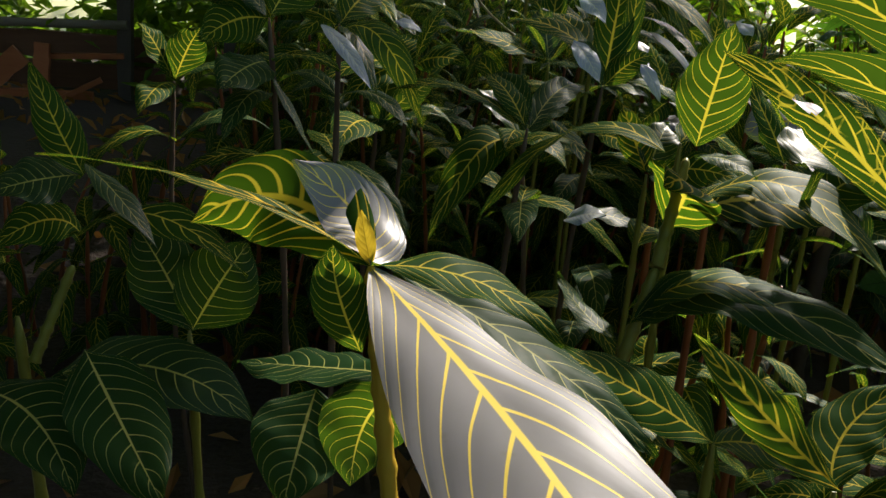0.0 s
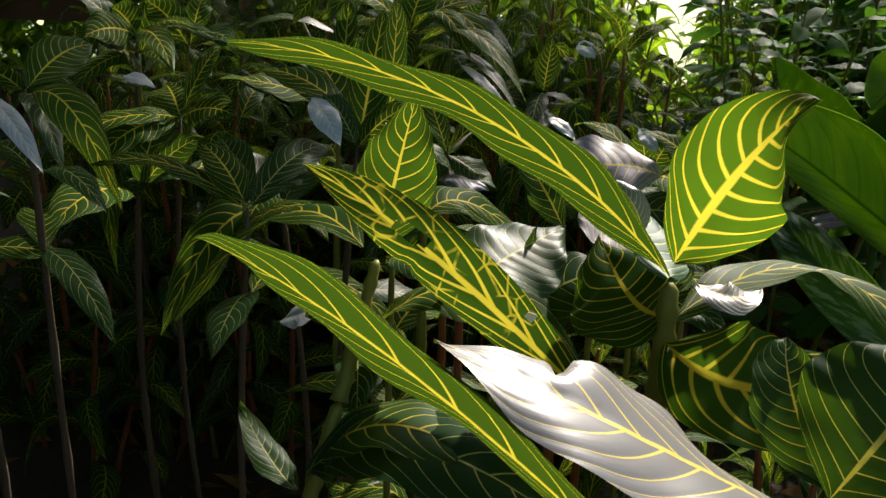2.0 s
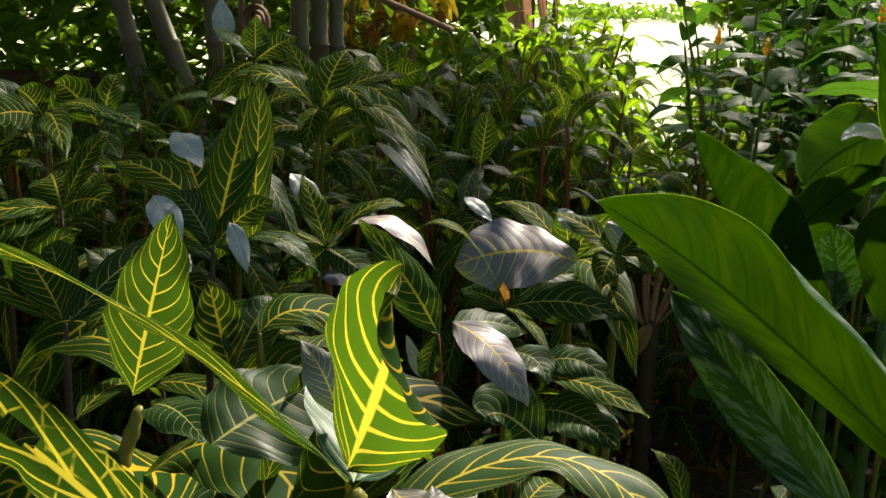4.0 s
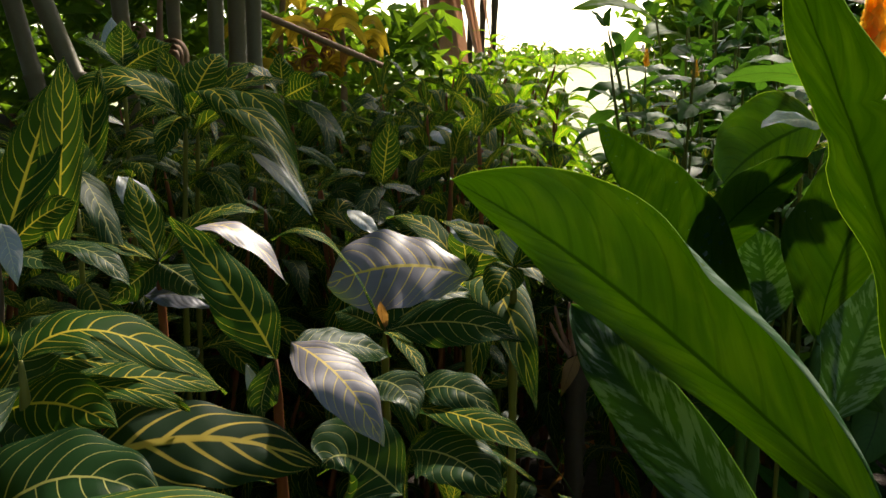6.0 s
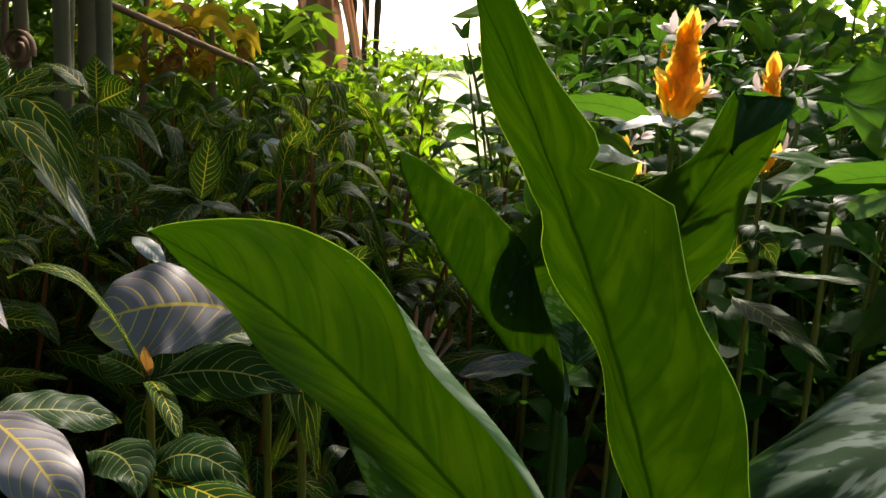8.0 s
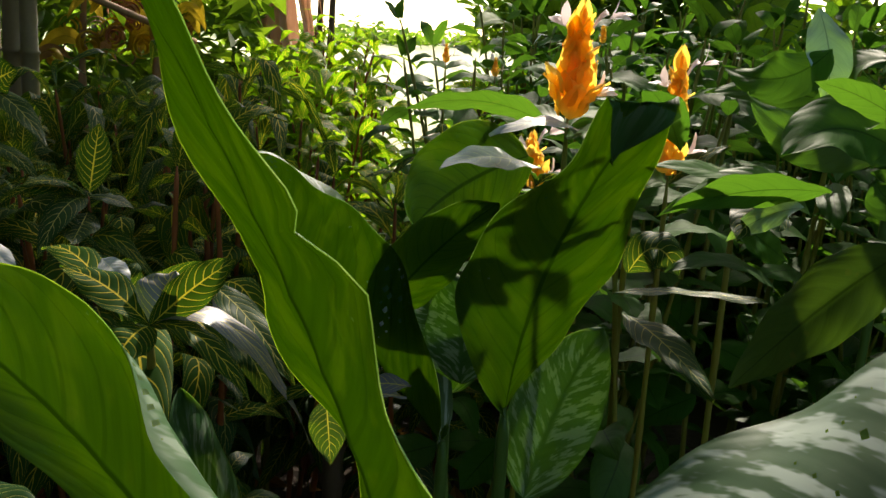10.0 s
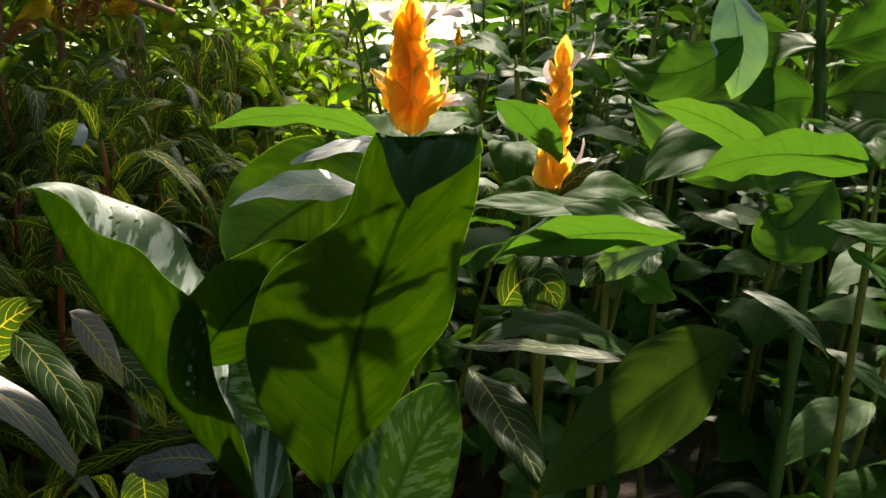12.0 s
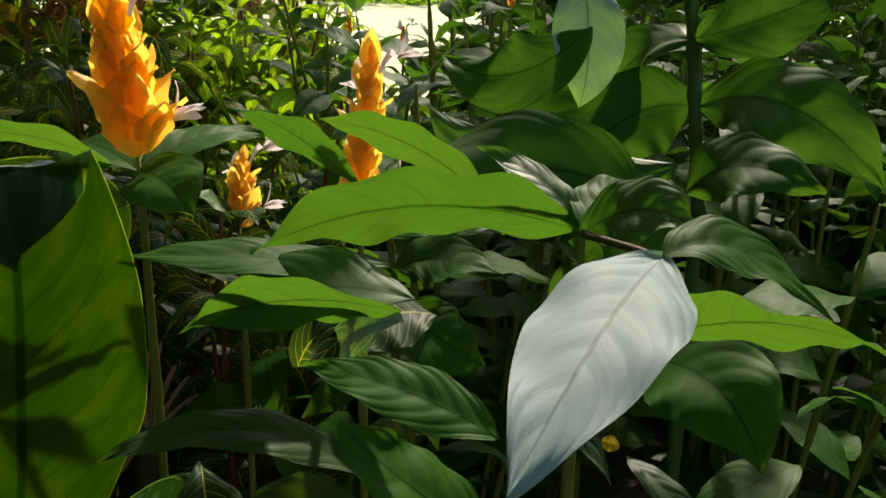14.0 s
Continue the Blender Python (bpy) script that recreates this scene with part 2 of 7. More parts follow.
def bark(name, a, b, rough, scale=(30, 30, 6), trans=None):
    k = Nodes(name)
    n = k.noise(1.0, 4.0, k.scale(k.co("Object"), scale))
    f = k.noise(90.0, 3.0)
    col = k.mix(k.m("ADD", k.m("MULTIPLY", n, 0.8), k.m("MULTIPLY", f, 0.3)), a, b)
    return k.surface(col, rough, k.bump(k.m("ADD", n, k.m("MULTIPLY", f, 0.3)), 0.5, 0.003), spec=0.2, trans=trans, fac=0.2)


M["stem_green"] = bark("green_stem", (0.10, 0.13, 0.02), (0.22, 0.19, 0.03), 0.45)
M["stem_gold"] = bark("golden_stem", (0.34, 0.20, 0.02), (0.50, 0.32, 0.03), 0.45)
M["stem_red"] = bark("reddish_stem", (0.13, 0.035, 0.012), (0.26, 0.085, 0.025), 0.5)
M["stem_brown"] = bark("woody_stem", (0.045, 0.032, 0.02), (0.12, 0.08, 0.05), 0.7)
M["petiole"] = bark("petiole", (0.030, 0.080, 0.015), (0.060, 0.130, 0.025), 0.4)
M["bamboo"] = bark("bamboo_culm", (0.085, 0.066, 0.032), (0.20, 0.160, 0.080), 0.5, (8, 8, 2.5))
M["trunk"] = bark("tree_bark", (0.03, 0.026, 0.02), (0.10, 0.085, 0.06), 0.85, (14, 14, 3))
M["dry"] = bark("dry_fibre", (0.16, 0.085, 0.045), (0.34, 0.20, 0.11), 0.75, (60, 60, 4))
M["timber"] = bark("orange_timber", (0.26, 0.075, 0.025), (0.42, 0.15, 0.055), 0.65, (4, 40, 40))
M["brown_timber"] = bark("brown_timber", (0.07, 0.035, 0.018), (0.15, 0.075, 0.035), 0.7, (4, 40, 40))
M["frond"] = bark("dry_frond", (0.30, 0.13, 0.07), (0.52, 0.30, 0.19), 0.7, (60, 60, 4), trans=(0.5, 0.25, 0.14))
M["grey_timber"] = bark("grey_timber", (0.10, 0.085, 0.055), (0.22, 0.19, 0.13), 0.75, (4, 40, 40))


def flower_mats():
    k = Nodes("orange_bract")
    x, y, _ = k.xyz(k.co("UV"))
    n = k.noise(60.0, 3.0)
    t = k.m("ADD", k.m("MULTIPLY", y, 0.6), k.m("MULTIPLY", n, 0.5))
    col = k.mix(t, (0.95, 0.49, 0.03), (0.98, 0.63, 0.10))
    tr = k.mix(t, (0.98, 0.57, 0.04), (0.99, 0.71, 0.12))
    lines = k.m("SINE", k.m("MULTIPLY", x, 60.0))
    M["bract"] = k.surface(col, 0.5, k.bump(k.m("ADD", k.m("MULTIPLY", lines, 0.3), n), 0.35, 0.0008), spec=0.35, trans=tr, fac=0.6)
    k = Nodes("white_petal")
    M["petal"] = k.surface(k.mix(k.noise(40.0), (0.70, 0.62, 0.62), (0.85, 0.80, 0.80)), 0.5, trans=(0.8, 0.7, 0.7), fac=0.4)


flower_mats()


def ground_mat():
    k = Nodes("ground")
    p = k.co("Object")
    x, y, _ = k.xyz(p)
    n = k.noise(3.0, 5.0, p)
    f = k.noise(45.0, 4.0, p)
    soil = k.mix(k.m("ADD", k.m("MULTIPLY", n, 0.6), k.m("MULTIPLY", f, 0.5)), (0.018, 0.012, 0.008), (0.075, 0.050, 0.032))
    lawn = k.mix(k.m("ADD", k.m("MULTIPLY", n, 0.5), k.m("MULTIPLY", f, 0.5)), (0.30, 0.33, 0.12), (0.52, 0.50, 0.30))
    edge = k.step(k.m("ADD", y, k.m("MULTIPLY", n, 1.5)), 8.2, 9.2)
    M["ground"] = k.surface(k.mix(edge, soil, lawn), 0.9, k.bump(k.m("ADD", f, n), 0.7, 0.02))


ground_mat()

# ---- builders ----
def mesh_object(name, bm, material, parent=None, label=""):
    me = bpy.data.meshes.new(name)
    bm.to_mesh(me)
    bm.free()
    for mt in material if isinstance(material, (tuple, list)) else (material,):
        me.materials.append(mt)
    ob = new(name, me)
    if parent is not None:
        ob.parent = parent
    return tagged(ob, label)


def part(name, bm, material, parent, label=""):
    return mesh_object(name, bm, material, parent, label)


def thing(name, label, category, group="", kind=""):
    return tagged(new(name), label, category, group, kind)


# outline exponents: base side, tip side, fold (rise of the edges), curl (drop of the edges), quilting between veins, veins a side
SHAPES = {
    "zebra": (0.85, 1.05, 0.16, 0.16, 0.005, 9.0),
    "broad": (0.62, 0.80, 0.22, 0.10, 0.006, 11.0),
    "oval": (0.90, 0.70, 0.20, 0.10, 0.007, 11.0),
    "waisted": (0.90, 0.90, 0.20, 0.10, 0.005, 11.0),
    "bract": (0.50, 0.85, 0.20, 0.10, 0.004, 9.0),
    "shrimp": (0.85, 1.10, 0.18, 0.14, 0.003, 7.0),
    "strap": (0.35, 0.60, 0.30, 0.05, 0.0, 9.0),
}


def blade(bm, centre, frame_at, length, width, shape, nv, nu, seed=0, layer=0, drop=0.0, flip=False, fold=None, notch=(), hook=None, vee=(0, 0), roll=None, sides=(1, 1), torn=None, holes=(), waist=None):
    """Adds one leaf blade to bm. centre(v): midrib; frame_at(v): tangent, side, normal. notch: (v, side, depth) bites;
    waist: (v, side, depth) of a soft narrowing; vee: degrees by which either half is folded up; roll: (side, from, to v, degrees) of a margin rolled under."""
    a, b, fd, cu, q, n = SHAPES[shape]
    fd = fd if fold is None else fold
    fl, fr = fd if isinstance(fd, tuple) else (fd, fd)
    peak = (a / (a + b)) ** a * (b / (a + b)) ** b
    rng = random.Random(seed)
    p1, p2, p3 = rng.uniform(0, 6), rng.uniform(0, 6), rng.uniform(0.6, 1.4)
    uv = bm.loops.layers.uv.verify()
    rows = []
    if hook:
        # the tip is folded over across the blade
        h0, (th, ax, nh) = centre(hook[0]), frame_at(hook[0])
        skew = Matrix.Rotation(radians(hook[2]), 3, nh)
        ax, past = skew @ ax, skew @ th
        bend = Matrix.Translation(h0) @ Matrix.Rotation(radians(hook[3]), 4, nh) @ Matrix.Rotation(radians(hook[1]), 4, ax) @ Matrix.Translation(-h0)
    for i in range(nv + 1):
        v = i / nv
        w = max(v ** a * (1 - v) ** b / peak, 0.028 * (1 - v)) * width / 2
        c = centre(v)
        t, s, nn = frame_at(v)
        row = []
        for j in range(nu + 1):
            u = 2 * j / nu - 1
            au = abs(u)
            ww = w * sides[u > 0]
            if torn and torn[1] * u > 0 and v > torn[0]:
                ww *= torn[2]
            for nvv, side, deep in notch:
                if side * u > 0 and abs(v - nvv) < 0.035:
                    ww = ww * (1 - deep * (1 - abs(v - nvv) / 0.035))
            if waist and waist[1] * u > 0:
                ww *= 1 - waist[2] * math.exp(-((v - waist[0]) / 0.11) ** 2)
            z = w * ((fr if u > 0 else fl) * au - cu * au * au)
            ph = (v - 0.12 * au - 0.04 * au * au - 0.12 * au ** 4) * n
            z += q * width * abs(math.sin(math.pi * ph)) * (1 - au ** 3) * min(1, 5 * v) if w > 0.004 else 0
            z += 0.045 * width * p3 * math.sin(9 * v + p1 + 2 * u) * au + 0.026 * width * math.sin(23 * v + p2) * au * au
            x = au * ww
            if roll and roll[0] * u > 0 and au > roll[1]:
                turn = radians(roll[3]) * max(0.0, min(1.0, (roll[2] - v) / 0.25)) + 1e-4
                th_, r_ = turn * (au - roll[1]) / (1 - roll[1]), ww * (1 - roll[1]) / turn
                x, z = roll[1] * ww + (r_ - drop) * math.sin(th_), z - r_ + (r_ - drop) * math.cos(th_) + drop
            tilt = radians(vee[0] if u < 0 else vee[1])
            x, z = x * math.cos(tilt) - z * math.sin(tilt), x * math.sin(tilt) + z * math.cos(tilt)
            p = c + s * math.copysign(x, u) + nn * (z - drop) if tilt < 1.6 else c + s * math.copysign(1, u) * (x + drop * math.sin(tilt)) + nn * (z - drop * math.cos(tilt))
            if hook and (p - h0).dot(past) > 0:
                p = bend @ p
            row.append(bm.verts.new(p))
        rows.append(row)
    for i in range(nv):
        for j in range(nu):
            if any(a0 <= 2 * j / nu - 1 < a1 and b0 <= i / nv < b1 for a0, a1, b0, b1 in holes):
                continue
            vs = (rows[i][j], rows[i][j + 1], rows[i + 1][j + 1], rows[i + 1][j])
            f = bm.faces.new(vs[::-1] if flip else vs)
            f.smooth, f.material_index = True, layer
            for lp in f.loops:
                for ii in (i, i + 1):
                    for jj in (j, j + 1):
                        if rows[ii][jj] is lp.vert:
                            lp[uv].uv = (jj / nu, ii / nv)


def bent(base, mid, tip, facing):
    """Midrib and frames of a leaf that leaves base, passes mid half-way and ends at tip; facing: the way its upper side looks."""
    b, m, t, n = Vector(base), Vector(mid), Vector(tip), Vector(facing).normalized()
    c = 2 * m - (b + t) / 2

    def centre(v):
        return b * (1 - v) ** 2 + c * (2 * v * (1 - v)) + t * v * v

    def frame_at(v):
        d = ((c - b) * (1 - v) + (t - c) * v).normalized()
        k = n if abs(d.dot(n)) < 0.97 else Vector((0.1, -0.4, 1)).normalized()
        s = d.cross(k).normalized()
        return d, s, s.cross(d)

    return centre, frame_at, ((m - b).length + (t - m).length)


def leaf(plant, look_, base, mid, tip, width, facing, fold=None, notch=(), hook=None, vee=(0, 0), roll=None, sides=(1, 1), torn=None, holes=(), outline=None, waist=None, label="", name="leaf"):
    """One leaf of a plant as a part of its own. look_: a key of M for the material."""
    shape = {"shrimp": "shrimp", "shrimp_shaded": "shrimp", "far": "shrimp", "pale": "shrimp", "broad": "broad", "broad_sheen": "broad", "gold_leaf": "broad"}.get(look_, "zebra")
    shape = outline or shape
    centre, frame_at, length = bent(base, mid, tip, facing)
    bm = bmesh.new()
    seed = int(abs(base[0] * 7919 + tip[1] * 104729 + tip[2] * 1299709)) % 99991
    if look_ in ("broad", "broad_sheen"):
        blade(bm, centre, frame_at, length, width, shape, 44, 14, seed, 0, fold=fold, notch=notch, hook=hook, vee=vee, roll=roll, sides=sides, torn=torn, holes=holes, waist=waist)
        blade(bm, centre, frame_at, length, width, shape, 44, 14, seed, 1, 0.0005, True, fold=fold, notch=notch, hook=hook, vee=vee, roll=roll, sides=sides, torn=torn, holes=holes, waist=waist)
        mats = (M["broad_sheen" if look_ == "broad_sheen" else "broad_top"], M["broad_under"])
    else:
        blade(bm, centre, frame_at, length, width, shape, 48, 12, seed, fold=fold, notch=notch, hook=hook, vee=vee, roll=roll, sides=sides, torn=torn, holes=holes, waist=waist)
        mats = M[look_]
    return part(name, bm, mats, plant, label)


def tube(bm, points, radii, sides=8, cap=True):
    rings = []
    pts = [Vector(p) for p in points]
    for i, p in enumerate(pts):
        d = (pts[min(i + 1, len(pts) - 1)] - pts[max(i - 1, 0)]).normalized()
        s = d.cross(Vector((0.31, 0.95, 0.05))).normalized() if abs(d.z) > 0.6 else d.cross(Vector((0, 0, 1))).normalized()
        t = s.cross(d)
        rings.append([bm.verts.new(p + (s * math.cos(6.2832 * k / sides) + t * math.sin(6.2832 * k / sides)) * radii[i]) for k in range(sides)])
    for r0, r1 in zip(rings, rings[1:]):
        for k in range(sides):
            bm.faces.new((r0[k], r0[(k + 1) % sides], r1[(k + 1) % sides], r1[k])).smooth = True
    if cap:
        bm.faces.new(rings[-1])
        bm.faces.new(rings[0][::-1])
    return rings


def stem(plant, p0, p1, r0=0.006, r1=0.004, material="stem_green", bow=0.0, nodes=6, name="stem", label=""):
    """A slightly knotted, bowed stem from p0 to p1."""
    a, b = Vector(p0), Vector(p1)
    side = (b - a).cross(Vector((0.3, 1, 0.2))).normalized() * bow
    pts, rad = [], []
    steps = nodes * 4
    for i in range(steps + 1):
        v = i / steps
        pts.append(a.lerp(b, v) + side * math.sin(math.pi * v))
        rad.append((r0 + (r1 - r0) * v) * (1.28 if i % 4 == 0 else 1.0))
    rad[-1] *= 0.3
    bm = bmesh.new()
    tube(bm, pts, rad, 8)
    return part(name, bm, M[material], plant, label)


def rough_leaf_mesh(name, material, length, width, droop, shape, seed, nv=16, nu=6):
    """A leaf along +Y from the origin, drooping; shared by the many leaves of a hedge."""
    centre, frame_at, ln = bent((0, 0, 0), (0, length * 0.5, length * droop * 0.45), (0, length * 0.94, -length * droop * 0.55), (0, 0, 1))
    bm = bmesh.new()
    blade(bm, centre, frame_at, ln, width, shape, nv, nu, seed)
    me = bpy.data.meshes.new(name)
    bm.to_mesh(me)
    bm.free()
    me.materials.append(material)
    return me


def bush(name, rng, height, meshes, pairs, category, label, group, stem_mat, size=1.0, stems=1, spread=0.1, up=30, bare=0.25, kind="", joined=False):
    """A shrub of one or more stems with crossed pairs of leaves; far shrubs carry their leaves as one foliage part."""
    plant = thing(name, label, category, group, kind)
    mass = []
    for k in range(stems):
        a = rng.uniform(0, 6.28)
        top = Vector((math.cos(a) * spread, math.sin(a) * spread, height * rng.uniform(0.8, 1.0))) if stems > 1 else Vector((rng.uniform(-spread, spread), rng.uniform(-spread, spread), height))
        foot = Vector((math.cos(a), math.sin(a), 0)) * 0.03 * (stems > 1) + Vector((0, 0, -0.03))
        stem(plant, foot, top, 0.006 * size, 0.0035 * size, stem_mat, rng.uniform(-0.03, 0.03), pairs)
        turn = rng.uniform(0, 180)
        for i in range(pairs):
            v = bare + (1 - bare) * (i + 1) / pairs
            p = foot.lerp(top, v)
            turn += 90 + rng.uniform(-18, 18)
            grow = size * (1.0 if i < pairs - 1 else 0.55) * rng.uniform(0.72, 1.15)
            lift = up - 38 * (1 - (i + 1) / pairs) + (28 if i == pairs - 1 else 0)
            for s in (0, 180):
                m = pose(*p, 0, 0, turn + s + rng.uniform(-10, 10)) @ pose(0, 0.006, 0, lift + rng.uniform(-24, 18), rng.uniform(-30, 30), 0) @ Matrix.Scale(grow, 4)
                me = rng.choice(meshes)
                if joined:
                    mass.append((me, m))
                    continue
                ob = new("leaf", me)
                ob.parent = plant
                ob.matrix_basis = m
    if joined:
        bm = bmesh.new()
        mats = []
        for me, m in mass:
            if me.materials[0] not in mats:
                mats.append(me.materials[0])
            n0, f0 = len(bm.verts), len(bm.faces)
            bm.from_mesh(me)
            bm.verts.ensure_lookup_table(), bm.faces.ensure_lookup_table()
            bmesh.ops.transform(bm, matrix=m, verts=bm.verts[n0:])
            for f in bm.faces[f0:]:
                f.material_index = mats.index(me.materials[0])
        part("foliage", bm, mats, plant)
    return plant


def bract_mesh(lift, width, seed):
    """One orange bract: a cupped, pointed scale along +Y, its tip turned out by lift."""
    centre, frame_at, ln = bent((0, 0, 0), (0, 0.5, 0.13), (0, 0.95, 0.02 - lift), (0, 0, 1))
    bm = bmesh.new()
    blade(bm, centre, frame_at, ln, width, "bract", 12, 6, seed, fold=-0.30)
    me = bpy.data.meshes.new("bract")
    bm.to_mesh(me)
    bm.free()
    me.materials.append(M["bract"])
    return me


BRACTS = [bract_mesh(0.0, 0.74, 3), bract_mesh(0.14, 0.66, 5), bract_mesh(-0.04, 0.78, 8)]


def spike(plant, base, top, radius, tiers, seed, gap=(2, 2), plump=1.0):
    """An upright flower spike: overlapping bracts in four ranks, with white lipped flowers."""
    r = random.Random(seed)
    a, b = Vector(base), Vector(top)
    ln = (b - a).length
    turn = (b - a).to_track_quat("Z", "Y").to_matrix().to_4x4()
    bm = bmesh.new()
    tube(bm, [a, a.lerp(b, 0.5), a.lerp(b, 0.9)], [0.003, 0.003, 0.0015], 6)
    core = part("flower_spike", bm, M["bract"], plant, "orange flower spike of overlapping bracts")
    for i in range(tiers):
        v = i / tiers
        if gap[0] < v < gap[1]:
            continue
        for k in range(4):
            ang = k * 90 + 45 * (i % 2) + r.uniform(-14, 14)
            size = plump * ln * 0.36 * (1 - 0.40 * v) * r.uniform(0.85, 1.12)
            ob = new("bract", r.choice(BRACTS))
            ob.parent = core
            open_ = (74 + 9 * v + r.uniform(-5, 6)) if r.random() < 0.72 else r.uniform(52, 66)
            ob.matrix_basis = Matrix.Translation(a.lerp(b, 0.01 + 0.74 * v)) @ turn @ pose(0, 0, 0, 0, 0, ang) @ pose(0, radius * 0.42 * (1 - 0.55 * v), 0, open_, r.uniform(-12, 12), 0) @ Matrix.Diagonal((size * 0.95, size, size, 1))
    for ang in (20, 200):
        ob = new("bract", BRACTS[0])
        ob.parent = core
        ob.matrix_basis = Matrix.Translation(a.lerp(b, 0.76)) @ turn @ pose(0, 0, 0, 0, 0, ang) @ pose(0, 0.002, 0, 85, 0, 0) @ Matrix.Diagonal((ln * 0.15, ln * 0.24, ln * 0.2, 1))
    out_ = turn.to_3x3().inverted() @ Vector((0.85, -0.5, 0))
    for v, ang in ((0.76, 0), (0.10, 25), (0.6, 130)):
        p = a.lerp(b, v)
        ang += math.degrees(math.atan2(-out_.x, out_.y))
        m = Matrix.Translation(p) @ turn @ pose(0, 0, 0, 0, 0, ang) @ pose(0, radius * 0.5, 0, 40, 0, 0) @ Matrix.Scale(1.5, 4)
        bm = bmesh.new()
        tube(bm, [m @ Vector((0, y, 0.004 * math.sin(y * 150))) for y in (0, 0.004, 0.008, 0.012)], [0.0012, 0.0016, 0.0022, 0.003], 7, False)
        for side, bend in ((-50, -0.3), (0, -0.5), (50, -0.3), (180, 0.25)):
            q = m @ pose(0, 0.0115, 0, 0, 0, side * 0.6 if side != 180 else 0)
            tipz = 0.010 if side == 180 else -0.006
            c_, f_, l_ = bent(q @ Vector((0, 0, 0)), q @ Vector((0, 0.007, tipz * 0.3)), q @ Vector((0, 0.013, tipz)), q.to_3x3() @ Vector((0, 0, 1)))
            blade(bm, c_, f_, l_, 0.011, "broad", 6, 4, 1)
        part("flower", bm, M["petal"], core, "small white two-lipped flower")
    return core

# ---- ground, far end, added leaf cover ----
def ground():
    bm = bmesh.new()
    xs = sorted({-400, -120, -40, -15, -6, *[i * 0.25 - 4 for i in range(41)], 10, 20, 60, 150, 400})
    ys = sorted({-300, -60, -15, -5, *[i * 0.25 - 3 for i in range(61)], 16, 20, 26, 40, 80, 160, 400, 900})
    grid = [[bm.verts.new((x, y, (0.025 * noise.noise((x * 1.7, y * 1.7, 0)) if abs(x) < 7 and -4 < y < 13 else 0) + 0.083 * max(0.0, min(y, 26.0) - 8.5))) for y in ys] for x in xs]
    for a, b in zip(grid, grid[1:]):
        for j in range(len(ys) - 1):
            bm.faces.new((a[j], b[j], b[j + 1], a[j + 1])).smooth = True
    tagged(mesh_object("ground", bm, M["ground"]), "dark leaf-strewn garden soil with sunlit pale lawn beyond", "ground", kind="structure")


ground()
rng = random.Random(5)
ZEBRA = [rough_leaf_mesh("zebra_leaf", M["zebra"], rng.uniform(0.13, 0.21), rng.uniform(0.042, 0.060), rng.uniform(0.2, 0.8), "zebra", i) for i in range(8)]
ZEBRA += [rough_leaf_mesh("zebra_leaf", M["old"], rng.uniform(0.12, 0.18), rng.uniform(0.042, 0.056), rng.uniform(0.2, 0.8), "zebra", 20 + i) for i in range(5)]
SHRIMP = [rough_leaf_mesh("shrimp_leaf", M["shrimp"], rng.uniform(0.13, 0.20), rng.uniform(0.05, 0.075), rng.uniform(0.05, 0.45), "shrimp", 40 + i) for i in range(7)]
LOW_SHRIMP = SHRIMP[:2] + [rough_leaf_mesh("shrimp_leaf", M["shrimp_shaded"], rng.uniform(0.13, 0.19), rng.uniform(0.05, 0.07), rng.uniform(0.2, 0.7), "shrimp", 120 + i) for i in range(5)]
FAR_ZEBRA = [rough_leaf_mesh("zebra_leaf", M[k], rng.uniform(0.15, 0.23), rng.uniform(0.042, 0.056), rng.uniform(0.5, 1.1), "zebra", 80 + i, 9, 4) for i, k in enumerate(("zebra", "zebra", "old", "zebra", "zebra", "old"))]
SUN_LEAVES = [rough_leaf_mesh("zebra_leaf", M["sun_copy"], rng.uniform(0.13, 0.20), rng.uniform(0.042, 0.056), rng.uniform(0.3, 0.9), "zebra", 140 + i, 9, 4) for i in range(4)]
FAR_SHRIMP = [rough_leaf_mesh("shrimp_leaf", M["shrimp"], rng.uniform(0.13, 0.20), rng.uniform(0.05, 0.075), rng.uniform(0.05, 0.45), "shrimp", 100 + i, 8, 4) for i in range(5)]


def scatter_leaves(name, count, place, size, seed, material, label, category, kind="stuff", parent=None):
    """A mass of small folded leaves at the places that place(rng) gives."""
    r = random.Random(seed)
    verts, faces = [], []
    while len(faces) < count * 2:
        at = place(r)
        if at is None:
            continue
        m = pose(*at, r.uniform(-55, 55), r.uniform(-40, 40), r.uniform(0, 360))
        s = r.uniform(*size)
        k = len(verts)
        verts += [m @ Vector(p) for p in ((0, -s, 0), (s * 0.42, -s * 0.1, s * 0.12), (0, s * 1.1, -s * 0.25), (-s * 0.42, -s * 0.1, s * 0.12))]
        faces += [(k, k + 1, k + 2), (k, k + 2, k + 3)]
    me = bpy.data.meshes.new(name)
    me.from_pydata(verts, [], faces)
    me.materials.append(material)
    ob = new(name, me)
    if parent is not None:
        ob.parent = parent
    return tagged(ob, label, category, kind=kind)


